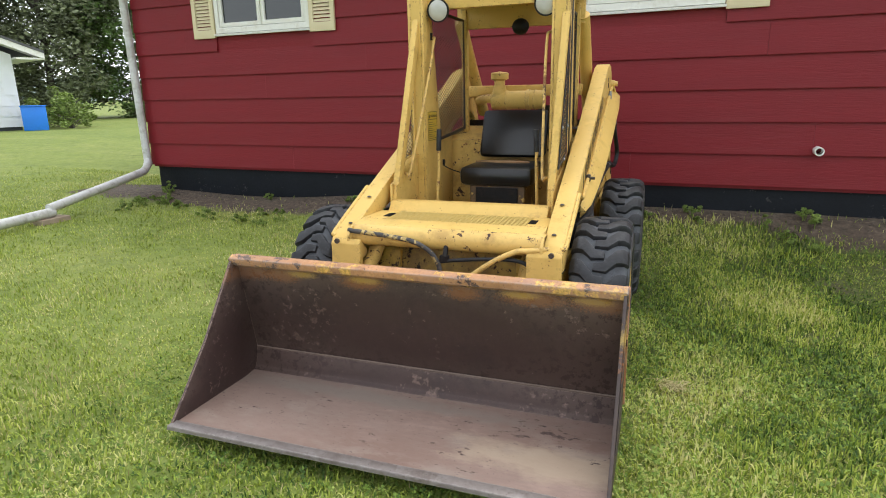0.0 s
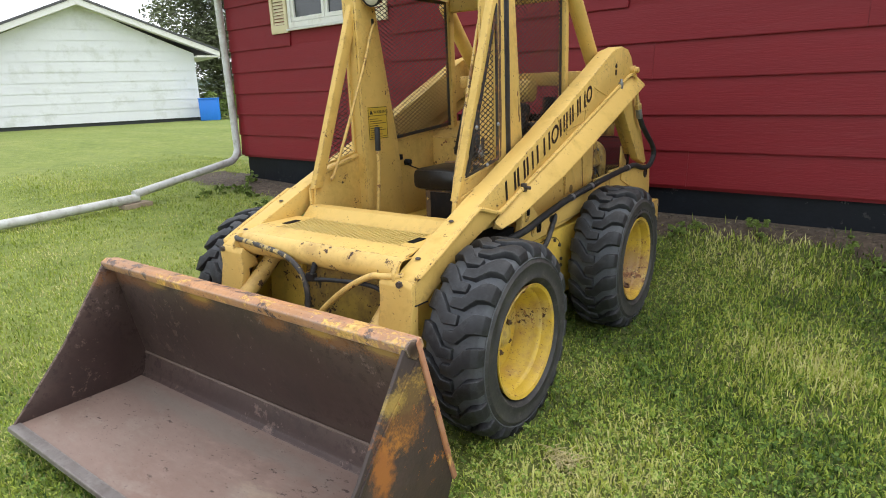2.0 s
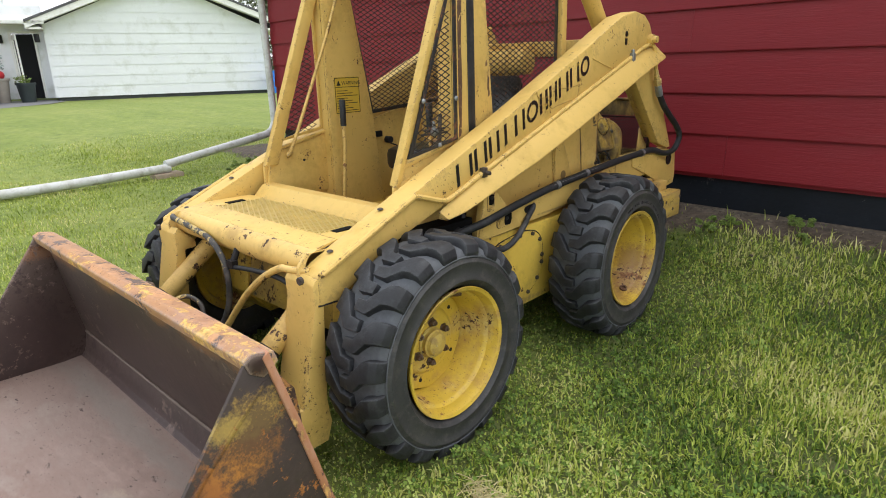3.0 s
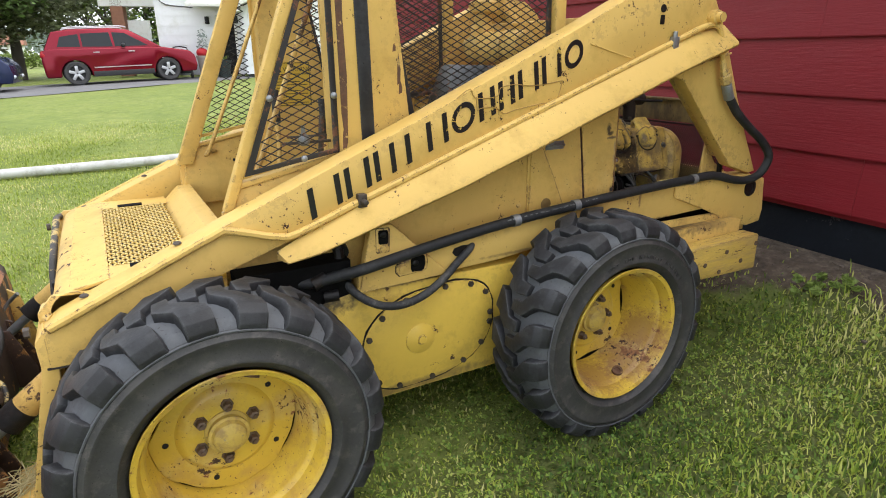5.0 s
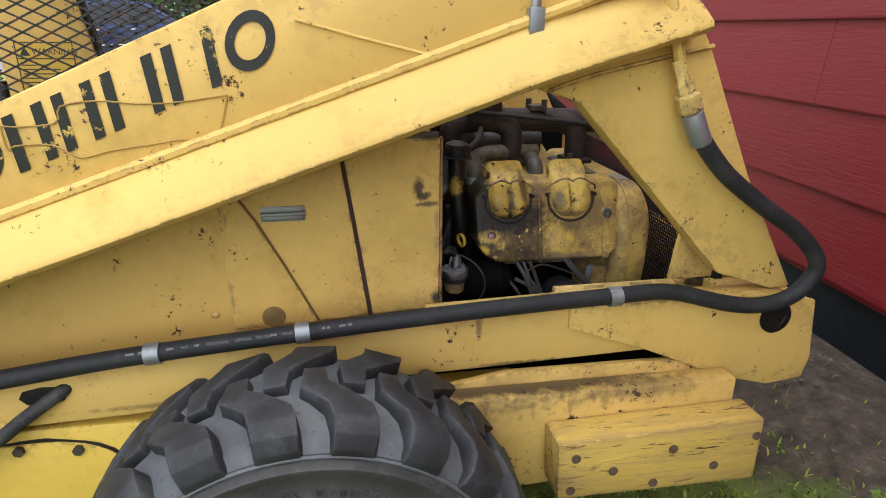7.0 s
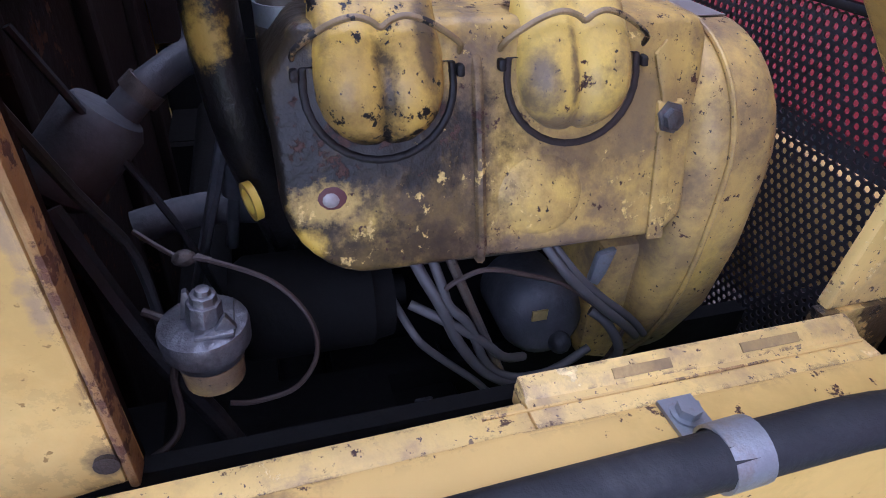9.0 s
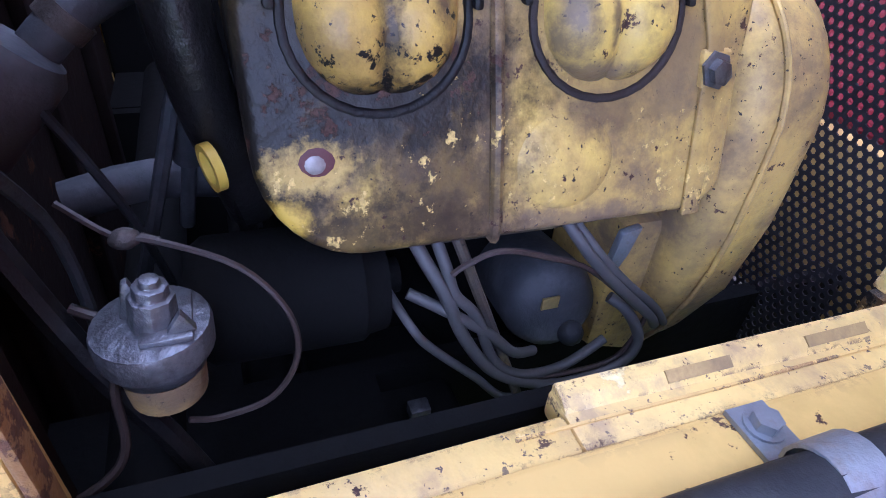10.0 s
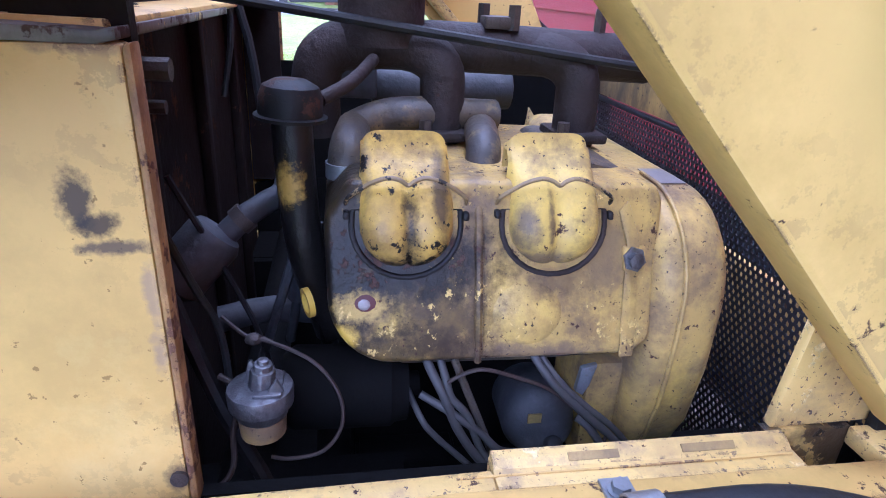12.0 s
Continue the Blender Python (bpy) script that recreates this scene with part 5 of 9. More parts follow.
# ---- roll cage and cab ----
ROOF_Z = 1.83
cage = part("cab_frame", Shape().prism([(-0.40, 1.775), (-0.40, ROOF_Z + 0.06), (0.40, ROOF_Z + 0.06), (0.40, 1.775)], 0.50, 0.54, "y").box(-0.42, 0.42, 0.50, 1.30, ROOF_Z + 0.055, ROOF_Z + 0.07).box(-0.42, 0.42, 1.245, 1.285, 1.74, ROOF_Z + 0.055), M["yellow"], loader, "yellow roll cage with mesh side guards", bevel=0.003)
for sgn in (1, -1):
    def sided(shape):
        return shape if sgn > 0 else shape.mirrored()
    # slanted front post
    part("front_post", sided(Shape().prism([(0.104, 0.86), (0.131, 0.86), (0.519, 1.86), (0.485, 1.86)] if sgn > 0 else [(0.085, 0.86), (0.145, 0.86), (0.545, 1.86), (0.485, 1.86)], *((0.405, 0.442) if sgn > 0 else (0.380, 0.414)))), M["yellow"], cage, "slanted yellow front post", bevel=0.005)
    # wide main post with a folded front face
    part("main_post", sided(Shape().prism([(0.43, 0.93), (0.665, 1.03), (0.575, 1.87), (0.43, 1.87)], 0.425, 0.443)), M["yellow"], cage, "wide yellow main post", bevel=0.004)
    part("post_inner", sided(Shape().prism([(0.43, 0.42), (0.76, 0.42), (0.700, 1.03), (0.545, 1.87), (0.43, 1.87)], 0.352, 0.366)), M["yellow"], cage, "inner face of the main post", bevel=0.003)
    part("post_edge", sided(Shape().prism([(0.367, 0.42), (0.424, 0.42), (0.424, 1.87), (0.367, 1.87)], 0.43, 0.438, "y")), M["yellow"], cage)
    part("rear_post", sided(Shape().prism([(1.245, 1.05), (1.290, 1.05), (1.280, 1.86), (1.235, 1.86)], 0.352, 0.392)), M["yellow"], cage, bevel=0.004)
    part("rubber_strip", sided(Shape().prism([(0.505, 0.98), (0.545, 0.99), (0.532, 1.86), (0.492, 1.86)], 0.443, 0.4465)), M["rubber"], cage, "black rubber strip", bevel=0.001)
    part("rust_streak", sided(Shape().prism([(0.447, 1.10), (0.456, 1.0), (0.462, 1.02), (0.469, 1.2), (0.465, 1.35), (0.470, 1.5), (0.463, 1.86), (0.445, 1.86), (0.450, 1.6), (0.446, 1.4)], 0.4432, 0.4442)), M["edge_rust"], cage, "bare rusty streak")
    for k, (py, pz, ph) in enumerate(((0.628, 1.215, 0.045), (0.632, 1.165, 0.02), (0.616, 1.275, 0.012), (0.452, 1.03, 0.03))):
        part("bare_chip", sided(Shape().prism([(py - 0.006, pz - ph), (py + 0.004, pz - ph * 0.8), (py + 0.006, pz), (py, pz + ph), (py - 0.004, pz + ph * 0.4)], 0.4431, 0.4436)), M["edge_rust"], cage)
    # triangular front guard: black frame and expanded metal
    tri_o = [(0.166, 0.950), (0.434, 0.995), (0.434, 1.646)]
    tri_i = [(0.190, 0.966), (0.417, 1.006), (0.417, 1.566)]
    fx = 0.4425 if sgn > 0 else 0.4145
    part("guard_frame", sided(Shape().ring_prism(tri_o, tri_i, fx, fx + 0.007)), M["mesh_black"] if sgn > 0 else M["yellow"], cage, "guard frame", bevel=0.0015)

    def in_tri(u, v):
        return v > 0.964 + (u - 0.190) * 0.177 and u < 0.419 and (v - 0.966) < (u - 0.187) * 2.64
    part("guard_mesh", sided(expanded(0.175, 0.415, 0.95, 1.60, 0.044, 0.011, 0.0015, in_tri, lambda u, v, w: (fx + 0.003 + w, u, v))), M["mesh_black"], cage, "black expanded metal guard")
    for by, bz in ((0.250, 1.149), (0.426, 1.150), (0.330, 0.985)):
        part("guard_bolt", sided(Shape().lathe([(0.0, 0.0095), (0.003, 0.009), (0.006, 0.006), (0.007, 1e-4)], (fx + 0.007, by, bz), (1, 0, 0), 12)), M["clip"], cage, "round zinc bolt head")
    # large side guard between main and rear post
    part("guard_frame", sided(Shape().ring_prism([(0.695, 1.045), (1.240, 1.085), (1.230, 1.80), (0.550, 1.80)], [(0.714, 1.064), (1.222, 1.102), (1.213, 1.783), (0.572, 1.783)], 0.367, 0.375)), M["mesh_black"], cage, "black guard frame", bevel=0.0015)
    part("guard_mesh", sided(expanded(0.56, 1.235, 1.05, 1.795, 0.044, 0.011, 0.0015, lambda u, v: u > 0.705 - (v - 1.05) * 0.19 and v > 1.055, lambda u, v, w: (0.371 + w, u, v))), M["mesh_black"], cage, "black expanded metal guard")
    # grab rail by the entrance
    part("grab_rail", sided(Shape().tube([(0.40, 0.235, 0.905), (0.375, 0.20, 0.905), (0.358, 0.215, 0.935), (0.325, 0.42, 1.40), (0.318, 0.50, 1.60), (0.325, 0.535, 1.63), (0.345, 0.55, 1.63)], 0.0075, 10, 4)), M["yellow_worn"], cage, "thin yellow grab rail")
    # rear brace from the roof to the frame
    part("rear_brace", sided(Shape().tube([(0.405, 1.27, 1.79), (0.405, 1.46, 1.57), (0.40, 1.82, 1.18)], 0.042, 16, 4)), M["yellow"], cage, "thick yellow rear brace tube")
    lx = 0.315 if sgn > 0 else 0.275
    lamp = part("work_lamp", Shape().lathe([(-0.062, 1e-4), (-0.060, 0.018), (-0.045, 0.042), (-0.018, 0.058), (0.0, 0.062), (0.006, 0.062), (0.006, 0.054)], (sgn * lx, 0.465, 1.765), (0, -1, -0.18), 28), M["black_dull"], cage, "round black work lamp with a white lens")
    part("lens", Shape().lathe([(0.004, 0.054), (0.012, 0.045), (0.017, 0.025), (0.018, 1e-4)], (sgn * lx, 0.465, 1.765), (0, -1, -0.18), 28), M["lens"], lamp, "ribbed white lens")
    part("lamp_bracket", Shape().box(sgn * lx - 0.012, sgn * lx + 0.012, 0.495, 0.515, 1.755, 1.80), M["bolt"], cage)
for x in (-0.352,):
    part("post_catch", Shape().box(x - 0.012, x + 0.012, 0.540, 0.546, 1.62, 1.66), M["grease"], cage)
part("rear_lamp", Shape().ball((0.03, 1.16, 1.73), 0.055, 0.05, 0.05, 16, 10, -0.95), M["black_dull"], cage, "black interior lamp bowl")

# warning sticker on the inner face of the far post
sy0, sy1, sz0, sz1, sx = 0.468, 0.618, 1.06, 1.228, -0.3517
sticker = part("warning_sticker", Shape().box(sx, sx + 0.0008, sy0, sy1, sz0, sz1), M["sticker"], cage, "yellow warning sticker with black print")
part("sticker_border", Shape().ring_prism([(sy0 + 0.002, sz0 + 0.002), (sy1 - 0.002, sz0 + 0.002), (sy1 - 0.002, sz1 - 0.002), (sy0 + 0.002, sz1 - 0.002)], [(sy0 + 0.005, sz0 + 0.005), (sy1 - 0.005, sz0 + 0.005), (sy1 - 0.005, sz1 - 0.005), (sy0 + 0.005, sz1 - 0.005)], sx + 0.0009, sx + 0.0014).box(sx + 0.0009, sx + 0.0014, sy0 + 0.005, sy1 - 0.005, sz1 - 0.047, sz1 - 0.044), M["decal"], sticker)
for i in range(9):
    z = sz0 + 0.012 + i * 0.0115
    part("print_line", Shape().box(sx + 0.0009, sx + 0.0014, sy0 + 0.012, sy1 - (0.014 + 0.03 * ((i * 7) % 3)), z, z + 0.003), M["decal"], sticker)
part("warning_triangle", Shape().prism([(sy0 + 0.012, sz1 - 0.038), (sy0 + 0.038, sz1 - 0.038), (sy0 + 0.025, sz1 - 0.014)], sx + 0.0009, sx + 0.0014), M["decal"], sticker)


def lettering(text, size, at, parent, mat):
    cu = bpy.data.curves.new("lettering", "FONT")
    cu.body, cu.size, cu.extrude = text, size, 0.0003
    tmp = bpy.data.objects.new("lettering", cu)
    scene.collection.objects.link(tmp)
    me = bpy.data.meshes.new_from_object(tmp.evaluated_get(bpy.context.evaluated_depsgraph_get()))
    bpy.data.objects.remove(tmp)
    ob = new("lettering", me)
    me.materials.clear()
    me.materials.append(mat)
    ob.parent, ob.matrix_basis = parent, at
    return ob


lettering("WARNING", 0.0235, pose(sx + 0.0011, sy0 + 0.042, sz1 - 0.035, 90, 0, 90), sticker, M["decal"])

# ---- seat and controls ----
M["seat_box"] = material("dirt_caked_seat_box", (0.16, 0.10, 0.05), 0.7, var=0.3, vscale=8, bump=0.4, bscale=40, wear=[((0.45, 0.31, 0.08), 0.25, 20, 0.6)], dirt=((0.05, 0.035, 0.025), 0.6, 9))
seat = part("seat", Shape().box(-0.23, 0.22, 0.65, 1.08, 0.78, 0.895), M["vinyl"], loader, "torn black vinyl operator seat", bevel=0.035)
part("backrest", Shape().prism([(1.055, 0.91), (1.185, 1.20), (1.13, 1.225), (0.995, 0.93)], -0.205, 0.232), M["vinyl"], seat, "black vinyl backrest", bevel=0.03)
part("torn_edge", Shape().prism([(-0.205, 0.93), (-0.05, 0.90), (0.10, 0.90), (0.15, 0.93), (0.05, 0.985), (-0.12, 0.975)], 0.888, 0.903, "z"), M["foam"], seat, "exposed brown foam along the tear", bevel=0.003)
part("seat_base", Shape().prism([(0.69, 0.42), (0.69, 0.80), (1.05, 0.80), (1.05, 0.42)], -0.17, 0.17), M["seat_box"], seat, "dirty brown seat box", bevel=0.006)
# black panel paints the shade of the recess in the seat box
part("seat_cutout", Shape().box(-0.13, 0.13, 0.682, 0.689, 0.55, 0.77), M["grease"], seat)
for sgn in (1, -1):
    lev = part("control_lever", Shape().tube([(0.30 * sgn, 0.44, 0.58), (0.295 * sgn, 0.44, 0.70), (0.285 * sgn, 0.453, 0.90), (0.283 * sgn, 0.453, 1.02)], 0.0095, 10, 4), M["yellow_worn"], loader, "control lever with a black grip")
    part("grip", Shape().cyl((0.283 * sgn, 0.453, 1.01), (0.278 * sgn, 0.451, 1.13), 0.0145, 14), M["rubber"], lev, bevel=0.003)
    ped = part("lever_linkage", Shape().tube([(0.30 * sgn, 0.44, 0.59), (0.31 * sgn, 0.62, 0.58), (0.30 * sgn, 0.95, 0.58)], 0.008, 8, 3).tube([(0.18 * sgn, 0.40, 0.56), (0.33 * sgn, 0.42, 0.60), (0.33 * sgn, 0.60, 0.60)], 0.006, 8, 2), M["yellow_worn"], loader)
part("hydraulic_valve", Shape().box(-0.42, -0.405, 0.72, 0.80, 0.92, 0.95).cyl((-0.42, 0.84, 0.90), (-0.385, 0.84, 0.90), 0.018, 14).tube([(-0.40, 0.85, 0.88), (-0.38, 0.95, 0.84), (-0.36, 1.1, 0.8)], 0.004, 8, 4), M["black_dull"], loader, "small black control box", bevel=0.002)
knob = part("side_control", Shape().box(0.398, 0.404, 0.285, 0.425, 1.018, 1.026).box(0.398, 0.404, 0.300, 0.415, 1.036, 1.042).cyl((0.380, 0.40, 0.98), (0.380, 0.41, 1.09), 0.008, 12), M["bolt"], loader, "dark latch bars beside the door", bevel=0.001)
part("latch_knob", Shape().lathe([(0, 0.017), (0.004, 0.018), (0.010, 0.015), (0.013, 0.007), (0.020, 0.006), (0.020, 1e-4)], (0.404, 0.345, 1.030), (1, 0, 0), 16).prism([(0.338, 1.045), (0.352, 1.045), (0.349, 1.070), (0.341, 1.070)], 0.404, 0.410), M["clip"], knob, "round zinc latch knob")

# ---- air cleaner and rear hood ----
ac = part("air_cleaner", Shape().lathe([(-0.19, 1e-4), (-0.19, 0.055), (-0.18, 0.062), (-0.09, 0.062), (-0.085, 0.066), (-0.075, 0.062), (0.10, 0.062), (0.105, 0.067), (0.118, 0.062), (0.165, 0.06), (0.17, 0.05), (0.17, 1e-4)], (0.0, 1.30, 1.275), (1, 0, 0), 28), M["yellow"], loader, "yellow air cleaner canister")
part("intake_cap", Shape().lathe([(0.0, 0.05), (0.02, 0.052), (0.06, 0.042), (0.075, 0.036), (0.105, 0.036), (0.115, 0.06), (0.15, 0.06), (0.158, 0.05), (0.165, 1e-4)], (-0.14, 1.30, 1.300), (0, 0, 1), 24), M["yellow"], ac, "mushroom-shaped intake cap")
part("intake_elbow", Shape().tube([(-0.18, 1.30, 1.285), (-0.25, 1.30, 1.285), (-0.30, 1.34, 1.27)], 0.03, 14, 4), M["yellow_worn"], ac)
part("mounting_strap", Shape().lathe([(-0.012, 0.065), (-0.012, 0.068), (0.012, 0.068), (0.012, 0.065)], (0.06, 1.30, 1.275), (1, 0, 0), 24).box(0.05, 0.07, 1.29, 1.31, 1.15, 1.215), M["yellow_worn"], ac)
part("rear_cross_tube", Shape().prism([(1.40, 1.30), (1.46, 1.30), (1.46, 1.375), (1.40, 1.375)], -0.40, 0.40), M["yellow"], loader, "yellow rear cross beam", bevel=0.008)
part("rear_shelf", Shape().prism([(1.135, 1.02), (1.33, 1.10), (1.48, 1.098), (1.48, 1.09), (1.33, 1.09), (1.135, 1.01)], -0.44, 0.44), M["yellow_worn"], loader, "dirty yellow engine shelf", bevel=0.003)

# ---- hydraulic hoses ----
M["hose_flecked"] = material("paint_flecked_hose", (0.030, 0.028, 0.028), 0.6, var=0.3, vscale=20, bump=0.3, bscale=120, wear=[((0.45, 0.33, 0.12), 0.22, 16, 0.6)], dirt=((0.10, 0.085, 0.07), 0.5, 12))
hose_l = part("hydraulic_hose", Shape().tube([(0.50, 0.22, 0.655), (0.530, 0.30, 0.650), (0.548, 0.36, 0.662), (0.572, 0.45, 0.680), (0.568, 0.62, 0.704), (0.562, 0.80, 0.725), (0.560, 0.97, 0.742), (0.560, 1.23, 0.760), (0.560, 1.52, 0.776), (0.562, 1.82, 0.788), (0.565, 1.94, 0.789), (0.575, 2.06, 0.760), (0.585, 2.135, 0.755), (0.592, 2.20, 0.778), (0.597, 2.232, 0.840), (0.594, 2.18, 0.905), (0.590, 2.09, 0.965), (0.586, 2.00, 1.030), (0.583, 1.94, 1.095)], 0.0165, 12, 5), M["hose"], loader, "long black hydraulic hose clamped along the rail")
part("crimp", Shape().cyl((0.583, 1.943, 1.085), (0.582, 1.915, 1.140), 0.0195, 14), M["clip"], hose_l, "grey crimped ferrule", bevel=0.003)
part("fitting", Shape().lathe([(0, 0.014), (0.008, 0.022), (0.035, 0.022), (0.04, 0.016), (0.055, 0.016), (0.06, 0.012), (0.10, 0.011)], (0.582, 1.916, 1.138), (0, -0.42, 0.9), 6), M["yellow_pale"], hose_l, "yellow hex fitting")
for y, z in ((0.975, 0.742), (1.228, 0.760), (1.823, 0.786)):
    part("hose_clamp", Shape().lathe([(-0.0125, 0.0175), (-0.0125, 0.0195), (0.0125, 0.0195), (0.0125, 0.0175)], (0.560, y, z), (0, 1, 0.06), 20).box(0.508, 0.546, y - 0.0125, y + 0.0125, z - 0.0145, z - 0.0112).cyl((0.522, y, z - 0.0112), (0.522, y, z - 0.0095), 0.0105, 16).cyl((0.522, y, z - 0.0095), (0.522, y, z - 0.0035), 0.0078, 6), M["clip"], hose_l, "zinc hose clamp")
M["hose_dusty"] = material("dust_greyed_hose", (0.026, 0.027, 0.030), 0.6, var=0.3, vscale=20, bump=0.3, bscale=140, dirt=[((0.07, 0.07, 0.07), 0.5, 14), ((0.13, 0.12, 0.11), 0.25, 40)], spec=0.3)
loop = part("hydraulic_hose", Shape().tube([(0.47, 0.400, 0.735), (0.495, 0.394, 0.709), (0.510, 0.396, 0.646), (0.545, 0.421, 0.599), (0.575, 0.474, 0.563), (0.585, 0.540, 0.550), (0.580, 0.616, 0.559), (0.570, 0.692, 0.592), (0.560, 0.753, 0.636), (0.547, 0.810, 0.673), (0.52, 0.828, 0.682)], 0.0125, 12, 5), M["hose_dusty"], loader, "short dusty hydraulic hose sagging between bracket and rail")
part("hose_end", Shape().cyl((0.49, 0.396, 0.722), (0.502, 0.394, 0.690), 0.0155, 8).cyl((0.46, 0.41, 0.715), (0.49, 0.405, 0.71), 0.022, 14), M["grease"], loop, "greasy hose end fitting")
part("hydraulic_hose", Shape().tube([(-0.50, 0.25, 0.63), (-0.57, 0.45, 0.680), (-0.562, 0.80, 0.725), (-0.560, 1.52, 0.776), (-0.575, 2.06, 0.762), (-0.605, 2.235, 0.770), (-0.605, 2.26, 0.90), (-0.583, 1.99, 1.115)], 0.0165, 12, 5), M["hose"], loader, "long black hydraulic hose clamped along the rail")
# faded printing along the hose: words where they can be read, bars where they are worn away
M["grey_print"] = material("worn_grey_print", (0.12, 0.123, 0.126), 0.6, var=0.5, vscale=200)


def on_hose(y, down=0.0):
    """A seat on the hose's upper outer side: x along the hose, z out of it."""
    tilt, lift = radians(38), 0.742 + (y - 0.97) * 0.068
    out, up = Vector((math.cos(tilt), 0, math.sin(tilt))), Vector((-math.sin(tilt), 0, math.cos(tilt)))
    at = Vector((0.560, y, lift)) + out * 0.0169 - up * down
    along = Vector((0, 1, 0.068)).normalized()
    return Matrix(((along.x, up.x, out.x, at.x), (along.y, up.y, out.y, at.y), (along.z, up.z, out.z, at.z), (0, 0, 0, 1)))


for word, y in (("WP", 1.024), ("RESISTANT", 1.066), ("USMSHA", 1.113), ("NO 2G", 1.148), ("MADE", 1.192), ("IN", 1.217)):
    lettering(word, 0.0076, on_hose(y, 0.0027), hose_l, M["grey_print"])
for y, wide in ((1.046, 0.008), (1.172, 0.012), (1.262, 0.006), (1.271, 0.005), (1.292, 0.012), (1.308, 0.007), (1.000, 0.012), (0.935, 0.014), (0.955, 0.010)):
    part("print_bar", Shape().box(0, wide, -0.0020, 0.0020, -0.0004, 0.0003, on_hose(y)), M["grey_print"], hose_l)
# hoses under the front beam
part("hydraulic_hose", Shape().tube([(-0.47, -0.315, 0.70), (-0.44, -0.331, 0.70), (-0.38, -0.333, 0.697), (-0.247, -0.334, 0.685), (-0.13, -0.336, 0.668), (-0.043, -0.342, 0.625), (0.0, -0.347, 0.555), (0.0, -0.352, 0.46), (-0.02, -0.37, 0.38), (-0.04, -0.40, 0.32)], 0.0115, 10, 5), M["hose_flecked"], loader, "front hydraulic hose with flaking paint")
part("hydraulic_hose", Shape().tube([(-0.02, -0.335, 0.575), (0.0, -0.333, 0.583), (0.10, -0.332, 0.597), (0.182, -0.332, 0.606), (0.312, -0.332, 0.614), (0.38, -0.33, 0.605), (0.43, -0.31, 0.57)], 0.009, 10, 5), M["hose"], loader, "front hydraulic hose")
part("hydraulic_hose", Shape().tube([(0.49, -0.315, 0.668), (0.45, -0.334, 0.666), (0.40, -0.336, 0.66), (0.347, -0.337, 0.652), (0.247, -0.341, 0.60), (0.133, -0.346, 0.515), (0.046, -0.352, 0.43), (0.006, -0.37, 0.37), (-0.02, -0.40, 0.32)], 0.0125, 10, 5), M["yellow_worn"], loader, "paint-flecked front hydraulic line")
part("hose_tee", Shape().cyl((0.02, -0.30, 0.66), (0.02, -0.33, 0.60), 0.012, 8).box(0.0, 0.04, -0.345, -0.32, 0.585, 0.612), M["grease"], loader)
for sgn in (1, -1):
    part("beam_flange", Shape().prism([(-0.345, 0.60), (-0.345, 0.68), (-0.31, 0.72), (-0.22, 0.715), (-0.22, 0.60)], 0.455 * sgn, 0.47 * sgn), M["yellow_worn"], loader, bevel=0.003)
    part("beam_bolt", bolt((0.51 * sgn, -0.362, 0.655), (0, -1, 0), 0.013, 0.012), M["bolt"], loader)

# ---- bucket ----
BW = 0.838
side = [(-1.195, 0.075), (-1.10, 0.175), (-0.95, 0.345), (-0.735, 0.645), (-0.685, 0.635), (-0.535, 0.13), (-0.575, 0.05), (-0.66, 0.03)]
floor_sec = [(-1.13, 0.048), (-0.73, 0.055), (-0.625, 0.125), (-0.612, 0.16), (-0.70, 0.60), (-0.688, 0.602), (-0.60, 0.16), (-0.552, 0.10), (-0.60, 0.038), (-1.13, 0.036)]
M["bucket_lip"] = material("scraped_grey_cutting_edge", (0.17, 0.145, 0.135), 0.45, metal=0.3, var=0.25, vscale=5, bump=0.3, bscale=60, dirt=[((0.09, 0.065, 0.055), 0.5, 8), ((0.26, 0.24, 0.23), 0.3, 14)], specks=((0.05, 0.04, 0.035), 0.4, 120), edge=((0.34, 0.31, 0.29), 0.006, 0.8))
M["bucket_seam"] = material("dusty_brown_weld", (0.15, 0.105, 0.085), 0.6, var=0.3, vscale=20, bump=0.5, bscale=90)
bucket = part("bucket", Shape().prism([(-0.628, 0.186), (-0.702, 0.60), (-0.690, 0.603), (-0.612, 0.186)], -BW + 0.012, BW - 0.012), M["bucket_in"], loader, "wide brown rusty loader bucket resting on the grass", bevel=0.002)
part("bucket_floor", Shape().prism([(-1.158, 0.084), (-0.735, 0.076), (-0.668, 0.082), (-0.668, 0.060), (-0.735, 0.057), (-1.158, 0.070)], -BW + 0.012, BW - 0.012), M["bucket_floor"], bucket, "scuffed bucket floor")
part("bucket_bend", Shape().prism([(-0.668, 0.0825), (-0.652, 0.098), (-0.644, 0.120), (-0.631, 0.184), (-0.612, 0.186), (-0.57, 0.12), (-0.62, 0.055), (-0.668, 0.060)], -BW + 0.012, BW - 0.012), M["bucket_in"], bucket, "dark folded strip along the bucket heel", bevel=0.003)
part("weld_seam", Shape().tube([(-BW + 0.015, -0.631, 0.186), (0, -0.631, 0.186), (BW - 0.015, -0.631, 0.186)], 0.005, 6, 0), M["bucket_seam"], bucket)
part("cutting_edge", Shape().prism([(-1.205, 0.070), (-1.200, 0.086), (-1.160, 0.091), (-1.158, 0.066)], -BW, BW), M["bucket_lip"], bucket, "worn steel cutting edge", bevel=0.002)
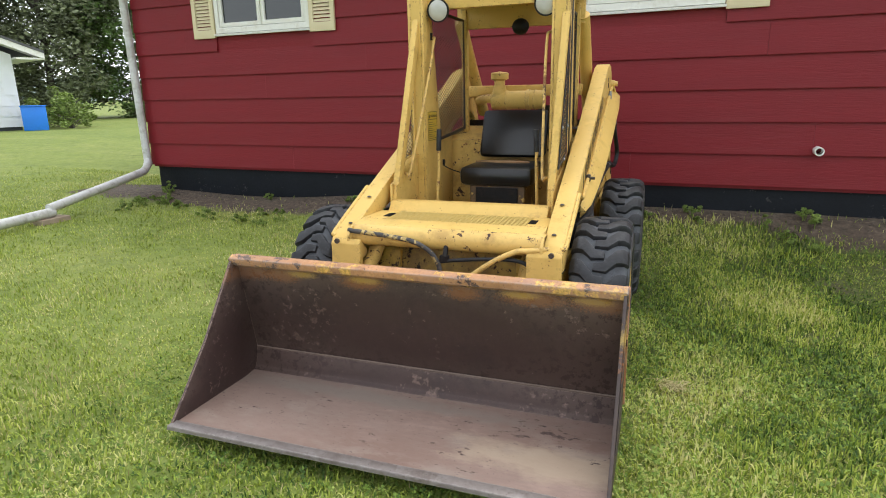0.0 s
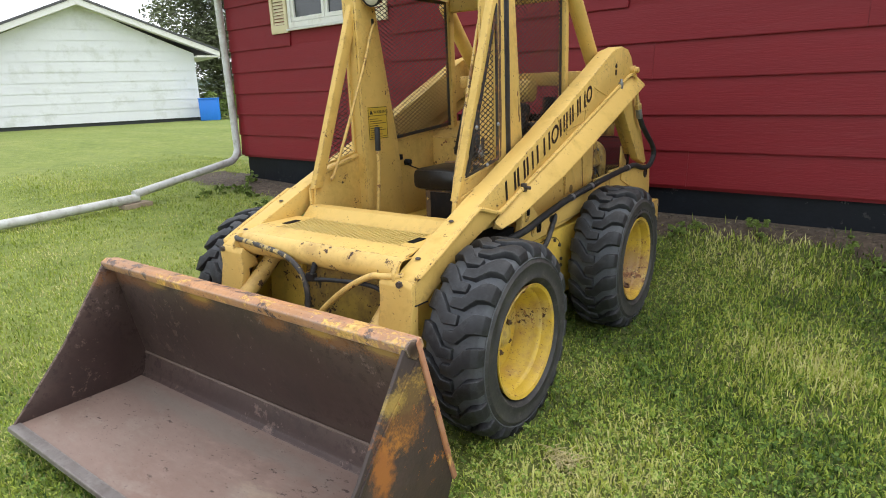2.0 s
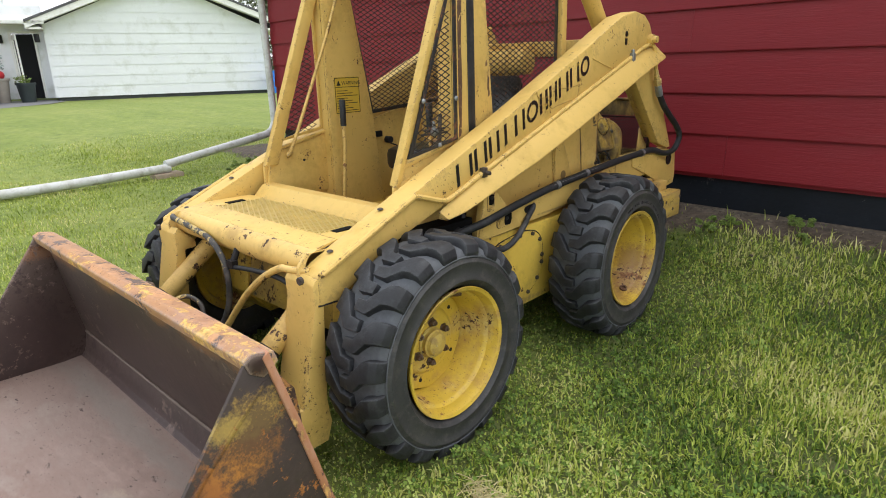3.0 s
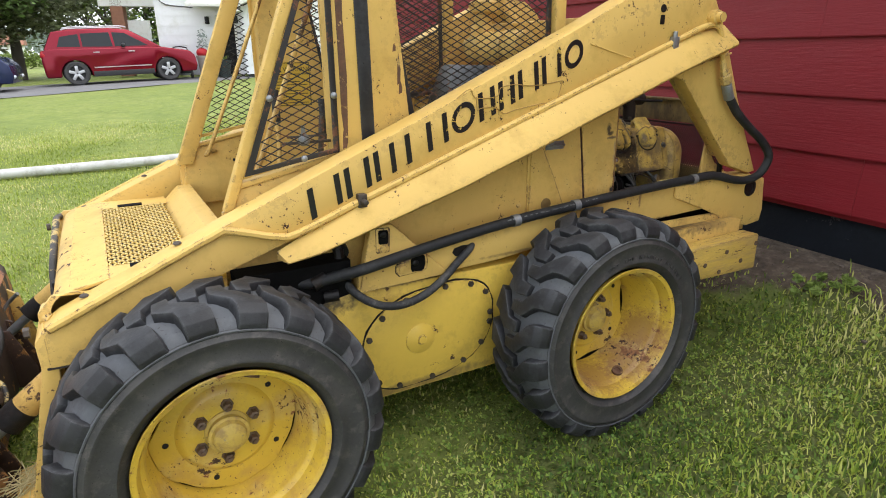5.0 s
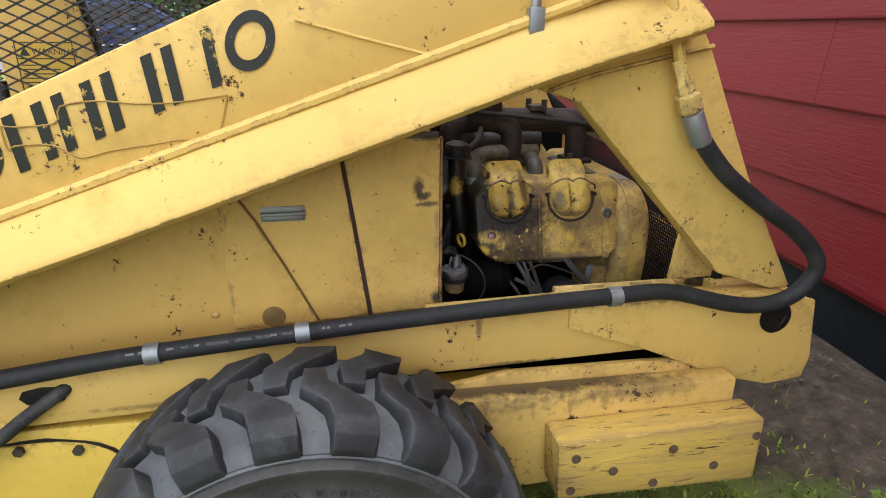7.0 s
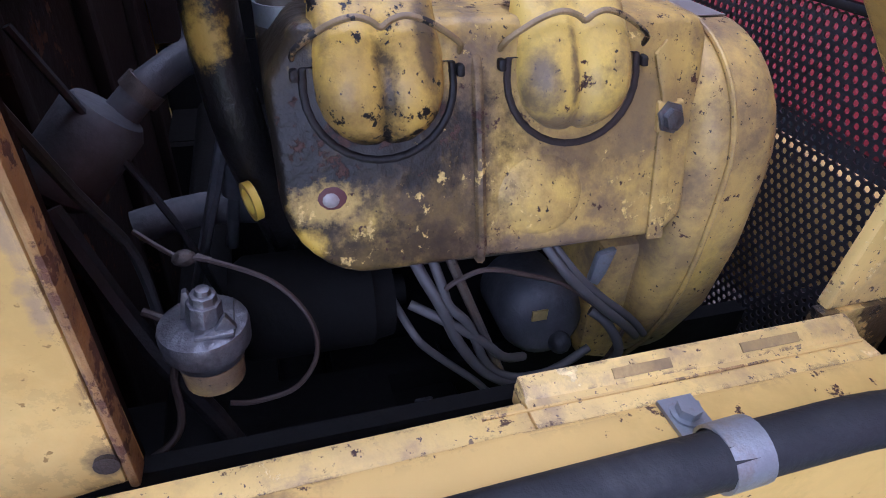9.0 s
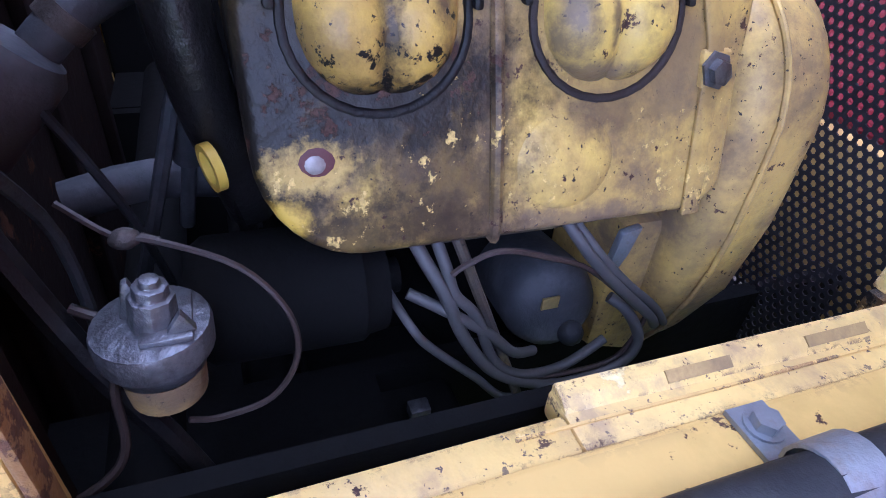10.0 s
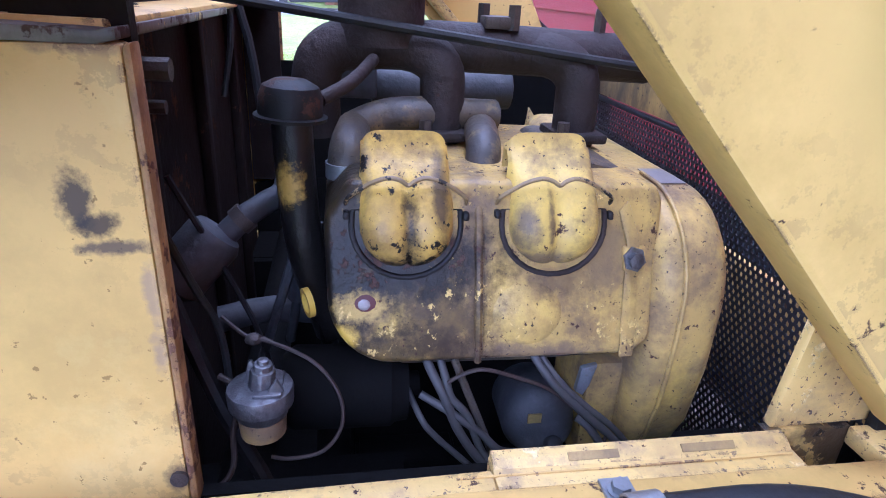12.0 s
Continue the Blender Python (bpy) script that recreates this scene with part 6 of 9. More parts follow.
part("top_rim", Shape().prism([(-0.738, 0.615), (-0.745, 0.645), (-0.72, 0.658), (-0.665, 0.645), (-0.655, 0.615), (-0.688, 0.59), (-0.702, 0.598)], -BW, BW), M["bucket_edge"], bucket, "rusty orange top rim", bevel=0.004)
for sgn in (1, -1):
    part("side_plate", Shape().prism(side, (BW - 0.012) * sgn, BW * sgn), M["bucket_side"] if sgn > 0 else M["bucket_in"], bucket, "rusty side plate", bevel=0.002)
    part("side_edge", Shape().prism([(-0.700, 0.583), (-0.692, 0.578), (-0.784, 0.488), (-0.874, 0.397), (-1.03, 0.20), (-1.05, 0.20), (-0.885, 0.405), (-0.792, 0.496)], (BW + 0.0003) * sgn, (BW + 0.005) * sgn), M["bucket_side"] if sgn > 0 else M["bucket_in"], bucket, "welded rib along the side plate", bevel=0.002)
    part("rim_end", Shape().prism([(-0.745, 0.640), (-0.72, 0.656), (-0.672, 0.642), (-0.680, 0.60), (-0.70, 0.59), (-0.735, 0.612)], (BW - 0.001) * sgn, (BW + 0.004) * sgn), M["bucket_in"], bucket, bevel=0.002)
M["mud"] = material("dry_brown_mud", (0.10, 0.062, 0.038), 0.9, var=0.4, vscale=20, bump=0.8, bscale=60)
M["skin_rust"] = material("dark_rust_flaked_skin", (0.050, 0.026, 0.018), 0.65, var=0.3, vscale=6, bump=0.5, bscale=50, wear=[((0.36, 0.17, 0.05), 0.24, 14, 0.75), ((0.55, 0.35, 0.10), 0.08, 26, 0.7)], dirt=((0.09, 0.045, 0.03), 0.5, 7))
part("bucket_back", Shape().prism([(-0.690, 0.600), (-0.668, 0.637), (-0.541, 0.480), (-0.556, 0.468), (-0.672, 0.60)], -0.585, 0.585), M["rust_back"], bucket, "rusty orange cover plate on the bucket back", bevel=0.004)
part("bucket_skin", Shape().prism([(-0.689, 0.602), (-0.668, 0.615), (-0.562, 0.462), (-0.552, 0.38), (-0.540, 0.14), (-0.60, 0.19), (-0.632, 0.40)], -0.74, 0.74), M["skin_rust"], bucket, "dark rusty bucket back", bevel=0.004)
for x in (-0.385, 0.385):
    part("rod_hose", Shape().tube([(x - 0.06, -0.50, 0.44), (x - 0.08, -0.54, 0.40), (x - 0.06, -0.57, 0.36), (x - 0.02, -0.58, 0.33)], 0.007, 8, 4), M["clip"], bucket, "thin dusty line at the rod end")
    part("pin", Shape().cyl((x - 0.07, -0.585, 0.345), (x + 0.07, -0.585, 0.345), 0.014, 12), M["bolt"], bucket)
for x in (-0.365, 0.365):
    for dx in (-0.055, 0.045):
        part("bucket_ear", Shape().prism([(-0.56, 0.14), (-0.55, 0.36), (-0.53, 0.35), (-0.475, 0.20), (-0.48, 0.12)], x + dx, x + dx + 0.012), M["skin_rust"], bucket, bevel=0.002)
for sgn in (1, -1):
    part("bucket_brace", Shape().prism([(-0.55, 0.42), (-0.515, 0.39), (-0.485, 0.22), (-0.50, 0.13), (-0.56, 0.13)], 0.575 * sgn, 0.590 * sgn), M["yellow_worn"], bucket, "yellow brace on the bucket back", bevel=0.002)
for sgn in (1, -1):
    part("side_flange", Shape().prism([(-0.700, 0.640), (-0.682, 0.652), (-0.612, 0.42), (-0.556, 0.22), (-0.525, 0.115), (-0.545, 0.11), (-0.578, 0.22), (-0.634, 0.42)], 0.752 * sgn, 0.8455 * sgn), M["rust_back"], bucket, "orange rusty flange along the side plate", bevel=0.004)
# chain, clevis, lines and caked mud between the bucket and the arms
chain_way = [Vector((0.255, -0.548, 0.372)), Vector((0.30, -0.535, 0.345)), Vector((0.35, -0.522, 0.332)), Vector((0.395, -0.510, 0.322)), Vector((0.425, -0.515, 0.292))]
for k in range(8):
    u = k / 8 * (len(chain_way) - 1)
    a, b = chain_way[int(u)], chain_way[int(u) + 1]
    c0, d = a.lerp(b, u - int(u)), (b - a).normalized()
    side_ = d.cross(Vector((0, 0, 1))).normalized() if k % 2 else d.cross(Vector((1, 0, 0))).normalized()
    ring = [c0 + d * 0.021 * math.cos(q) + side_ * 0.012 * math.sin(q) for q in [2 * math.pi * i / 12 for i in range(13)]]
    part("chain_link", Shape().tube(ring, 0.0042, 6, 0), M["clip"], bucket, "grey steel chain link" if k == 0 else "")
part("clevis", Shape().tube([(0.335, -0.545, 0.335), (0.335, -0.505, 0.352), (0.352, -0.488, 0.350), (0.368, -0.505, 0.345), (0.368, -0.545, 0.330)], 0.009, 10, 4).cyl((0.322, -0.542, 0.332), (0.382, -0.542, 0.332), 0.010, 10), M["clip"], bucket, "grey clevis with a pin")
part("steel_line", Shape().tube([(0.02, -0.555, 0.500), (0.06, -0.545, 0.470), (0.12, -0.53, 0.425), (0.16, -0.52, 0.39)], 0.011, 10, 3).cyl((0.055, -0.546, 0.474), (0.085, -0.539, 0.452), 0.0145, 8), M["clip"], bucket, "dusty grey steel line with a union")
part("bucket_hose", Shape().tube([(0.0, -0.56, 0.515), (0.03, -0.515, 0.530), (0.07, -0.490, 0.50), (0.09, -0.50, 0.45), (0.10, -0.53, 0.40)], 0.008, 10, 5).tube([(0.10, -0.545, 0.37), (0.17, -0.50, 0.385), (0.22, -0.49, 0.35), (0.20, -0.52, 0.30)], 0.007, 10, 5), M["hose_flecked"], bucket, "stiff dirty hose loops")
rm = random.Random(17)
mud = Shape()
for k in range(26):
    mud.ball((rm.uniform(0.05, 0.34), -0.548 + rm.uniform(-0.01, 0.022), rm.uniform(0.20, 0.40)), rm.uniform(0.012, 0.03), rm.uniform(0.008, 0.018), rm.uniform(0.010, 0.026), 8, 5)
part("mud_cake", mud, M["mud"], bucket, "dry brown mud caked on the bucket back")
part("hook", Shape().tube([(-0.085, -0.585, 0.558), (-0.125, -0.578, 0.552), (-0.165, -0.572, 0.545), (-0.195, -0.560, 0.525), (-0.190, -0.548, 0.506), (-0.160, -0.541, 0.498), (-0.140, -0.545, 0.504)], 0.0105, 10, 4).ball((-0.080, -0.590, 0.562), 0.020, 0.014, 0.016, 12, 8), M["nut"], bucket, "forged hook welded on the bucket back")


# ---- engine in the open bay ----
# block coloured near-black for the shade under the covers
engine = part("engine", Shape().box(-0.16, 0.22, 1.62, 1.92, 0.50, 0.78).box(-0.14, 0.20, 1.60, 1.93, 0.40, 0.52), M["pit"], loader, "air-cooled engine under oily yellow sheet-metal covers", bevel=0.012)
M["boot"] = material("dusty_intake_elbow", (0.085, 0.066, 0.042), 0.5, var=0.3, vscale=20, bump=0.4, bscale=80, dirt=[((0.05, 0.046, 0.045), 0.8, 14), ((0.32, 0.23, 0.08), 0.2, 25)], specks=((0.02, 0.016, 0.014), 0.5, 120))
M["bay_red"] = material("dark_red_primer", (0.10, 0.03, 0.03), 0.6, var=0.3, vscale=60)
M["bail"] = material("worn_painted_wire", (0.26, 0.18, 0.08), 0.5, var=0.4, vscale=60, wear=[(GREASE, 0.4, 60, 0.5)])


def leaned(shape):
    """Tips the front of the engine's sheet metal back towards the top."""
    s = Shape()
    s.v = [(x - smooth_step(0.255, 0.34, x) * (0.002 + 0.30 * (z - 0.83)), y, z) for x, y, z in shape.v]
    s.f = shape.f
    return s


# front cowl over the cylinders
cowl = [(1.596, 0.925), (1.598, 0.86)] + arc_points(1.662, 0.850, 0.064, 180, 270, 8) + [(1.72, 0.786), (1.908, 0.785), (1.930, 0.80), (1.938, 0.94), (1.93, 0.955), (1.765, 0.957), (1.62, 0.957)]
part("cowl", leaned(Shape().prism(cowl, 0.02, 0.345)), M["cowl"], engine, "oily dented yellow cowl with black grease stains", bevel=0.017, segs=4)
part("cowl_rib", leaned(Shape().tube([(0.325, 1.744, 0.950), (0.3455, 1.744, 0.925), (0.3455, 1.745, 0.80), (0.335, 1.745, 0.787)], 0.0045, 8, 2)), M["cowl"], engine)
part("cowl_dent", leaned(Shape().ball((0.3385, 1.795, 0.832), 0.0125, 0.042, 0.036, 24, 14)), M["cowl"], engine)
part("cowl_edge", leaned(Shape().prism([(1.893, 0.786), (1.9085, 0.786), (1.911, 0.90), (1.898, 0.94), (1.888, 0.93), (1.897, 0.90)], 0.3452, 0.3485)), M["cowl"], engine, bevel=0.001)
part("cowl_flange", Shape().prism([(1.655, 0.790), (1.905, 0.787), (1.905, 0.776), (1.80, 0.772), (1.67, 0.774)], 0.20, 0.338), M["boot"], engine, bevel=0.004)
part("bare_patch", leaned(Shape().ball((0.3442, 1.633, 0.845), 0.0020, 0.0075, 0.0065, 14, 8)), M["paper"], engine, "bare metal chip ringed with red primer")
part("primer_ring", leaned(Shape().ball((0.3440, 1.634, 0.846), 0.0016, 0.0135, 0.0105, 14, 8)), M["bay_red"], engine)
part("cowl_bracket", leaned(Shape().prism([(1.894, 0.872), (1.918, 0.872), (1.918, 0.896), (1.894, 0.896)], 0.338, 0.3488)), M["yellow_oily"], engine, bevel=0.002)
part("cowl_bolt", leaned(Shape().lathe([(0, 0.0125), (0.002, 0.0125), (0.002, 0.0082), (0.008, 0.0080), (0.009, 0.003), (0.009, 1e-4)], (0.349, 1.905, 0.884), (1, 0, 0), 6)), M["alu"], engine, "hex bolt")


def head_cover(yc, half, mat):
    """A pressed cover: sloping top face running on into a rounded nose with a crease down the middle."""
    prof = [(0.960, 0.262), (0.985, 0.270), (0.9955, 0.280), (0.998, 0.291), (0.993, 0.304), (0.984, 0.318), (0.972, 0.334), (0.961, 0.347), (0.950, 0.357), (0.938, 0.363), (0.925, 0.367), (0.912, 0.367), (0.900, 0.363), (0.890, 0.356), (0.882, 0.348), (0.876, 0.338)]
    s, cols = Shape(), 28
    v, f = [], []
    for z, x in prof:
        w = half * (0.90 if z > 0.97 or x < 0.28 else 0.90 + 0.10 * min(1, (0.97 - z) / 0.035))
        if z < 0.918:
            w *= math.sqrt(max(0.03, 1 - ((0.918 - z) / 0.0435) ** 2))
        for i in range(cols + 1):
            u = -1 + 2 * i / cols
            back = 0.262 if x < 0.30 else 0.290 if z > 0.975 else 0.325
            fall = 1 - (1 - abs(u) ** (6.0 if z > 0.955 or x < 0.3 else 4.2)) ** (1 / 2.4)
            xx = x - (x - min(back, x)) * fall
            k = max(0.0, min(1.0, (0.972 - z) / 0.03)) * (1.0 if z > 0.89 else 0.5)
            crease = math.exp(-(u / 0.07) ** 2) * 0.006 * k
            lobe = 0.0018 * math.exp(-((abs(u) - 0.4) / 0.25) ** 2) * k
            v.append((xx - crease + lobe, yc + w * math.copysign(abs(u) ** 0.8, u), z - (0.014 * abs(u) ** 6 if z > 0.985 else 0)))
    for r in range(len(prof) - 1):
        for i in range(cols):
            a = r * (cols + 1) + i
            f.append((a, a + 1, a + cols + 2, a + cols + 1))
    s.add(v, f)
    return part("cylinder_cover", leaned(s), mat, engine, "rounded yellow cylinder cover held by a wire bail", angle=75)


for yc, half, mat, rim in ((1.674, 0.047, M["dome_dark"], M["grease"]), (1.820, 0.048, M["dome"], M["manifold"])):
    cov = head_cover(yc, half, mat)
    lip = [(yc - half - 0.007, 0.932)] + [(yc - (half + 0.008) * math.cos(radians(a)), 0.917 - 0.050 * math.sin(radians(a))) for a in range(0, 181, 12)] + [(yc + half + 0.007, 0.932)]
    inner = [(yc + (y - yc) * 0.90, 0.917 + (z - 0.917) * (0.90 if z < 0.917 else 1)) for y, z in lip]
    part("seal", leaned(Shape().ring_prism(lip, inner, 0.335, 0.3478)), rim, cov, "oily lip round the cover", bevel=0.002)
    e = half + 0.010
    bail = [(0.330, yc - e, 0.928), (0.348, yc - e, 0.940), (0.362, yc - e + 0.004, 0.955), (0.366, yc - 0.034, 0.967), (0.368, yc - 0.018, 0.972), (0.369, yc - 0.007, 0.970), (0.369, yc, 0.966), (0.369, yc + 0.007, 0.970), (0.368, yc + 0.018, 0.972), (0.366, yc + 0.034, 0.967), (0.362, yc + e - 0.004, 0.955), (0.348, yc + e, 0.940), (0.330, yc + e, 0.926)]
    part("wire_bail", leaned(Shape().tube([(x - 0.008 * (z > 0.95), y, z - 0.008 * (z > 0.95)) for x, y, z in bail], 0.0021, 8, 4)), M["bail"], cov, "bent wire bail")
    part("bail_eye", leaned(Shape().box(0.330, 0.351, yc - e - 0.003, yc - e + 0.003, 0.924, 0.932)), M["grease"], cov, bevel=0.002)
    part("bail_eye", leaned(Shape().box(0.330, 0.351, yc + e - 0.003, yc + e + 0.003, 0.922, 0.930)), M["grease"], cov, bevel=0.002)

# fan housing
housing = [(-0.16, 0.942), (0.225, 0.942)] + [(0.25 + 0.108 * math.sin(radians(a)), 0.834 + 0.108 * math.cos(radians(a))) for a in range(8, 91, 10)] + [(0.358, 0.76), (0.346, 0.68), (0.305, 0.585), (0.22, 0.51), (-0.16, 0.50)]
fan = part("fan_housing", Shape().prism(housing, 1.926, 2.010, "y"), M["yellow_oily"], engine, "rounded yellow blower housing", bevel=0.024, segs=4)
rim_line = [(0.24 + (x - 0.24) * 1.012, 0.80 + (z - 0.80) * 1.016) for x, z in housing[1:-1]]
part("housing_seam", Shape().tube([(x, 1.953, z) for x, z in rim_line], 0.0025, 8, 2), M["yellow_oily"], fan)
part("name_plate", Shape().box(0.205, 0.262, 1.958, 1.988, 0.9422, 0.9432), M["paper"], fan, "worn printed foil plate")
part("housing_step", Shape().prism([(1.85, 0.935), (1.93, 0.935), (1.93, 0.952), (1.87, 0.965), (1.85, 0.96)], 0.06, 0.25), M["boot"], engine, bevel=0.008)
part("lower_duct", Shape().prism([(1.885, 0.60), (1.885, 0.748), (1.945, 0.748), (1.945, 0.58)], 0.10, 0.315), M["yellow_oily"], engine, bevel=0.012)
part("latch", Shape().prism([(1.866, 0.758), (1.884, 0.762), (1.878, 0.736), (1.872, 0.722), (1.862, 0.728)], 0.330, 0.338), M["clip"], engine, "small grey latch", bevel=0.002)

# manifolds, exhaust and intake pipes behind the covers
part("exhaust_manifold", Shape().tube([(0.10, 1.585, 0.955), (0.10, 1.585, 1.02), (0.10, 1.598, 1.050), (0.10, 1.64, 1.062), (0.10, 1.80, 1.062), (0.10, 2.0, 1.056)], 0.029, 18, 5).tube([(0.10, 1.65, 1.062), (0.118, 1.700, 1.060), (0.130, 1.728, 1.042), (0.132, 1.732, 1.01), (0.132, 1.732, 0.95)], 0.0265, 18, 4).tube([(0.10, 1.84, 1.060), (0.118, 1.875, 1.056), (0.130, 1.897, 1.035), (0.132, 1.900, 1.0), (0.132, 1.900, 0.95)], 0.0265, 18, 4), M["manifold"], engine, "rusty dark exhaust manifold")
for y in (1.732, 1.900):
    part("pipe_flange", Shape().box(0.095, 0.17, y - 0.032, y + 0.032, 0.962, 0.974), M["manifold"], engine, bevel=0.004)
    part("flange_nut", bolt((0.158, y - 0.022, 0.974), (0, 0, 1), 0.008, 0.012), M["bolt"], engine)
part("exhaust_stub", Shape().lathe([(0, 0.050), (0.07, 0.050), (0.07, 0.058), (0.082, 0.058), (0.082, 0.044), (0.17, 0.042), (0.17, 0.036)], (0.10, 1.662, 1.062), (0, 0, 1), 24), M["manifold"], engine)
part("manifold_lug", Shape().box(0.085, 0.125, 1.78, 1.82, 1.086, 1.100), M["bolt"], engine, bevel=0.002)
for x, y in ((0.09, 1.785), (0.12, 1.815), (0.10, 1.93)):
    part("manifold_bolt", bolt((x, y, 1.085), (0, 0, 1), 0.008, 0.028), M["bolt"], engine)
for y in (1.618, 1.765):
    part("intake_boot", Shape().tube([(0.225, y, 0.90), (0.225, y, 0.945), (0.212, y + 0.003, 0.968), (0.16, y + 0.010, 0.976)], 0.0195, 16, 4), M["boot"], engine)
    part("boot_clamp", Shape().lathe([(-0.008, 0.0197), (-0.008, 0.0215), (0.008, 0.0215), (0.008, 0.0197)], (0.225, y, 0.946), (0, 0, 1), 20), M["clip"], engine, "grey hose clamp")
part("intake_runner", Shape().tube([(0.16, 1.63, 0.976), (0.14, 1.66, 0.985), (0.14, 1.70, 0.99), (0.12, 1.80, 0.985)], 0.02, 14, 4), M["boot"], engine)
part("carburettor", Shape().box(-0.02, 0.05, 1.60, 1.66, 0.99, 1.03).cyl((0.0, 1.655, 1.0), (0.0, 1.85, 1.0), 0.028, 16), M["filter"], engine, "dusty grey carburettor", bevel=0.004)
part("choke_cable", Shape().tube([(0.15, 1.36, 1.12), (0.15, 1.50, 1.106), (0.15, 1.71, 1.081), (0.15, 1.95, 1.054), (0.15, 2.08, 1.045)], 0.0055, 8, 5), M["hose"], engine, "black cable across the engine")

# oil filler with cap, dipstick ring
M["filler"] = material("oily_black_filler_paint", (0.010, 0.009, 0.009), 0.4, var=0.3, vscale=20, bump=0.4, bscale=90, stains=[((0.282, 1.562, 0.945), (0.02, 0.014, 0.020), (0.50, 0.33, 0.06), 0.9, 110)])
part("filler_tube", Shape().tube([(0.262, 1.567, 1.02), (0.262, 1.570, 0.93), (0.262, 1.578, 0.86), (0.24, 1.60, 0.76)], 0.0195, 16, 4), M["filler"], engine, "greasy black oil filler tube with a patch of yellow paint")
part("filler_cap", Shape().lathe([(0.0, 0.034), (0.003, 0.0345), (0.004, 0.030), (0.020, 0.030), (0.030, 0.026), (0.036, 0.015), (0.037, 1e-4)], (0.264, 1.567, 1.006), (0, 0.05, 1), 28), M["black_dull"], engine, "round black breather cap")
part("breather_pipe", Shape().tube([(0.25, 1.595, 1.022), (0.22, 1.625, 1.035), (0.15, 1.65, 1.05)], 0.007, 10, 3), M["manifold"], engine)
part("dipstick", Shape().lathe([(-0.003, 0.011), (-0.003, 0.016), (0.003, 0.016), (0.003, 0.011)], (0.285, 1.577, 0.820), (-0.35, 0.93, 0.1), 20, closed=True), M["sticker"], engine, "yellow dipstick ring")
part("dipstick_tube", Shape().tube([(0.272, 1.585, 0.86), (0.262, 1.588, 0.80), (0.235, 1.60, 0.70)], 0.007, 10, 3), M["grease"], engine, "black dipstick tube")
part("control_rod", Shape().tube([(0.235, 1.575, 0.90), (0.23, 1.545, 0.80), (0.225, 1.51, 0.69)], 0.0055, 8, 2), M["filter"], engine, "thin grey control rod")
part("control_rod", Shape().cyl((0.225, 1.572, 0.885), (0.205, 1.560, 0.785), 0.0125, 14).cyl((0.205, 1.560, 0.787), (0.195, 1.548, 0.72), 0.006, 10), M["filter"], engine, "grey rod in a sleeve", bevel=0.001)
part("control_rod", Shape().prism([(1.582, 0.88), (1.592, 0.88), (1.606, 0.72), (1.592, 0.72)], 0.205, 0.213), M["filter"], engine, "flat grey steel strap")
part("bay_tube", Shape().tube([(0.20, 1.47, 0.755), (0.19, 1.53, 0.762), (0.17, 1.60, 0.742)], 0.016, 12, 3), M["filter"], engine, "dusty grey tube low in the bay")
# filter can at the bulkhead
part("filter_can", Shape().lathe([(0.0, 1e-4), (0.0, 0.022), (0.008, 0.029), (0.065, 0.029), (0.073, 0.024), (0.076, 1e-4)], (0.285, 1.445, 0.842), (-0.15, 0.55, 0.6), 28), M["filter"], engine, "dusty grey fuel filter can")
part("filter_hose", Shape().tube([(0.262, 1.498, 0.888), (0.255, 1.515, 0.903), (0.235, 1.535, 0.912), (0.205, 1.552, 0.918), (0.19, 1.556, 0.96), (0.18, 1.56, 1.0)], 0.0125, 12, 4), M["filter"], engine, "grey rubber elbow hose")
part("filter_clamp", Shape().lathe([(-0.006, 0.0128), (-0.006, 0.015), (0.006, 0.015), (0.006, 0.0128)], (0.255, 1.514, 0.902), (-0.15, 0.6, 0.5), 16), M["bolt"], engine)
# fuel pump with wires
pump = part("fuel_pump", Shape().lathe([(0.006, 0.019), (0.010, 0.0230), (0.018, 0.0240), (0.021, 0.0285), (0.034, 0.0290), (0.037, 0.0280), (0.039, 0.018), (0.040, 1e-4)], (0.392, 1.540, 0.759), (0, 0, 1), 28), M["alu"], engine, "oily grey fuel pump with a hex post")
part("pump_post", Shape().lathe([(0.0, 0.0120), (0.018, 0.0110), (0.018, 0.0085), (0.024, 0.0085), (0.024, 0.005), (0.028, 0.005), (0.028, 1e-4)], (0.394, 1.542, 0.797), (0, 0.10, 1), 8).prism([(1.526, 0.797), (1.531, 0.819), (1.534, 0.820), (1.541, 0.797)], 0.384, 0.389).prism([(1.546, 0.797), (1.562, 0.800), (1.556, 0.812)], 0.403, 0.408).box(0.376, 0.412, 1.536, 1.560, 0.797, 0.8005), M["alu"], pump, bevel=0.0008)
part("pump_base", Shape().lathe([(0.0, 1e-4), (0.0, 0.012), (0.006, 0.020), (0.026, 0.0215)], (0.392, 1.540, 0.741), (0, 0, 1), 24), M["yellow_oily"], pump, "yellow bowl")
part("ignition_wire", Shape().tube([(0.33, 1.50, 0.832), (0.345, 1.525, 0.818), (0.35, 1.545, 0.815), (0.36, 1.585, 0.797), (0.372, 1.608, 0.768), (0.378, 1.610, 0.735), (0.385, 1.592, 0.712), (0.39, 1.562, 0.710), (0.392, 1.545, 0.716)], 0.0020, 6, 5), M["copper_wire"], engine, "cracked brown ignition wire")
part("wire_joint", Shape().ball((0.346, 1.530, 0.816), 0.0065, 0.0085, 0.006, 10, 6).cyl((0.346, 1.538, 0.816), (0.35, 1.547, 0.814), 0.0026, 8), M["bolt"], engine)
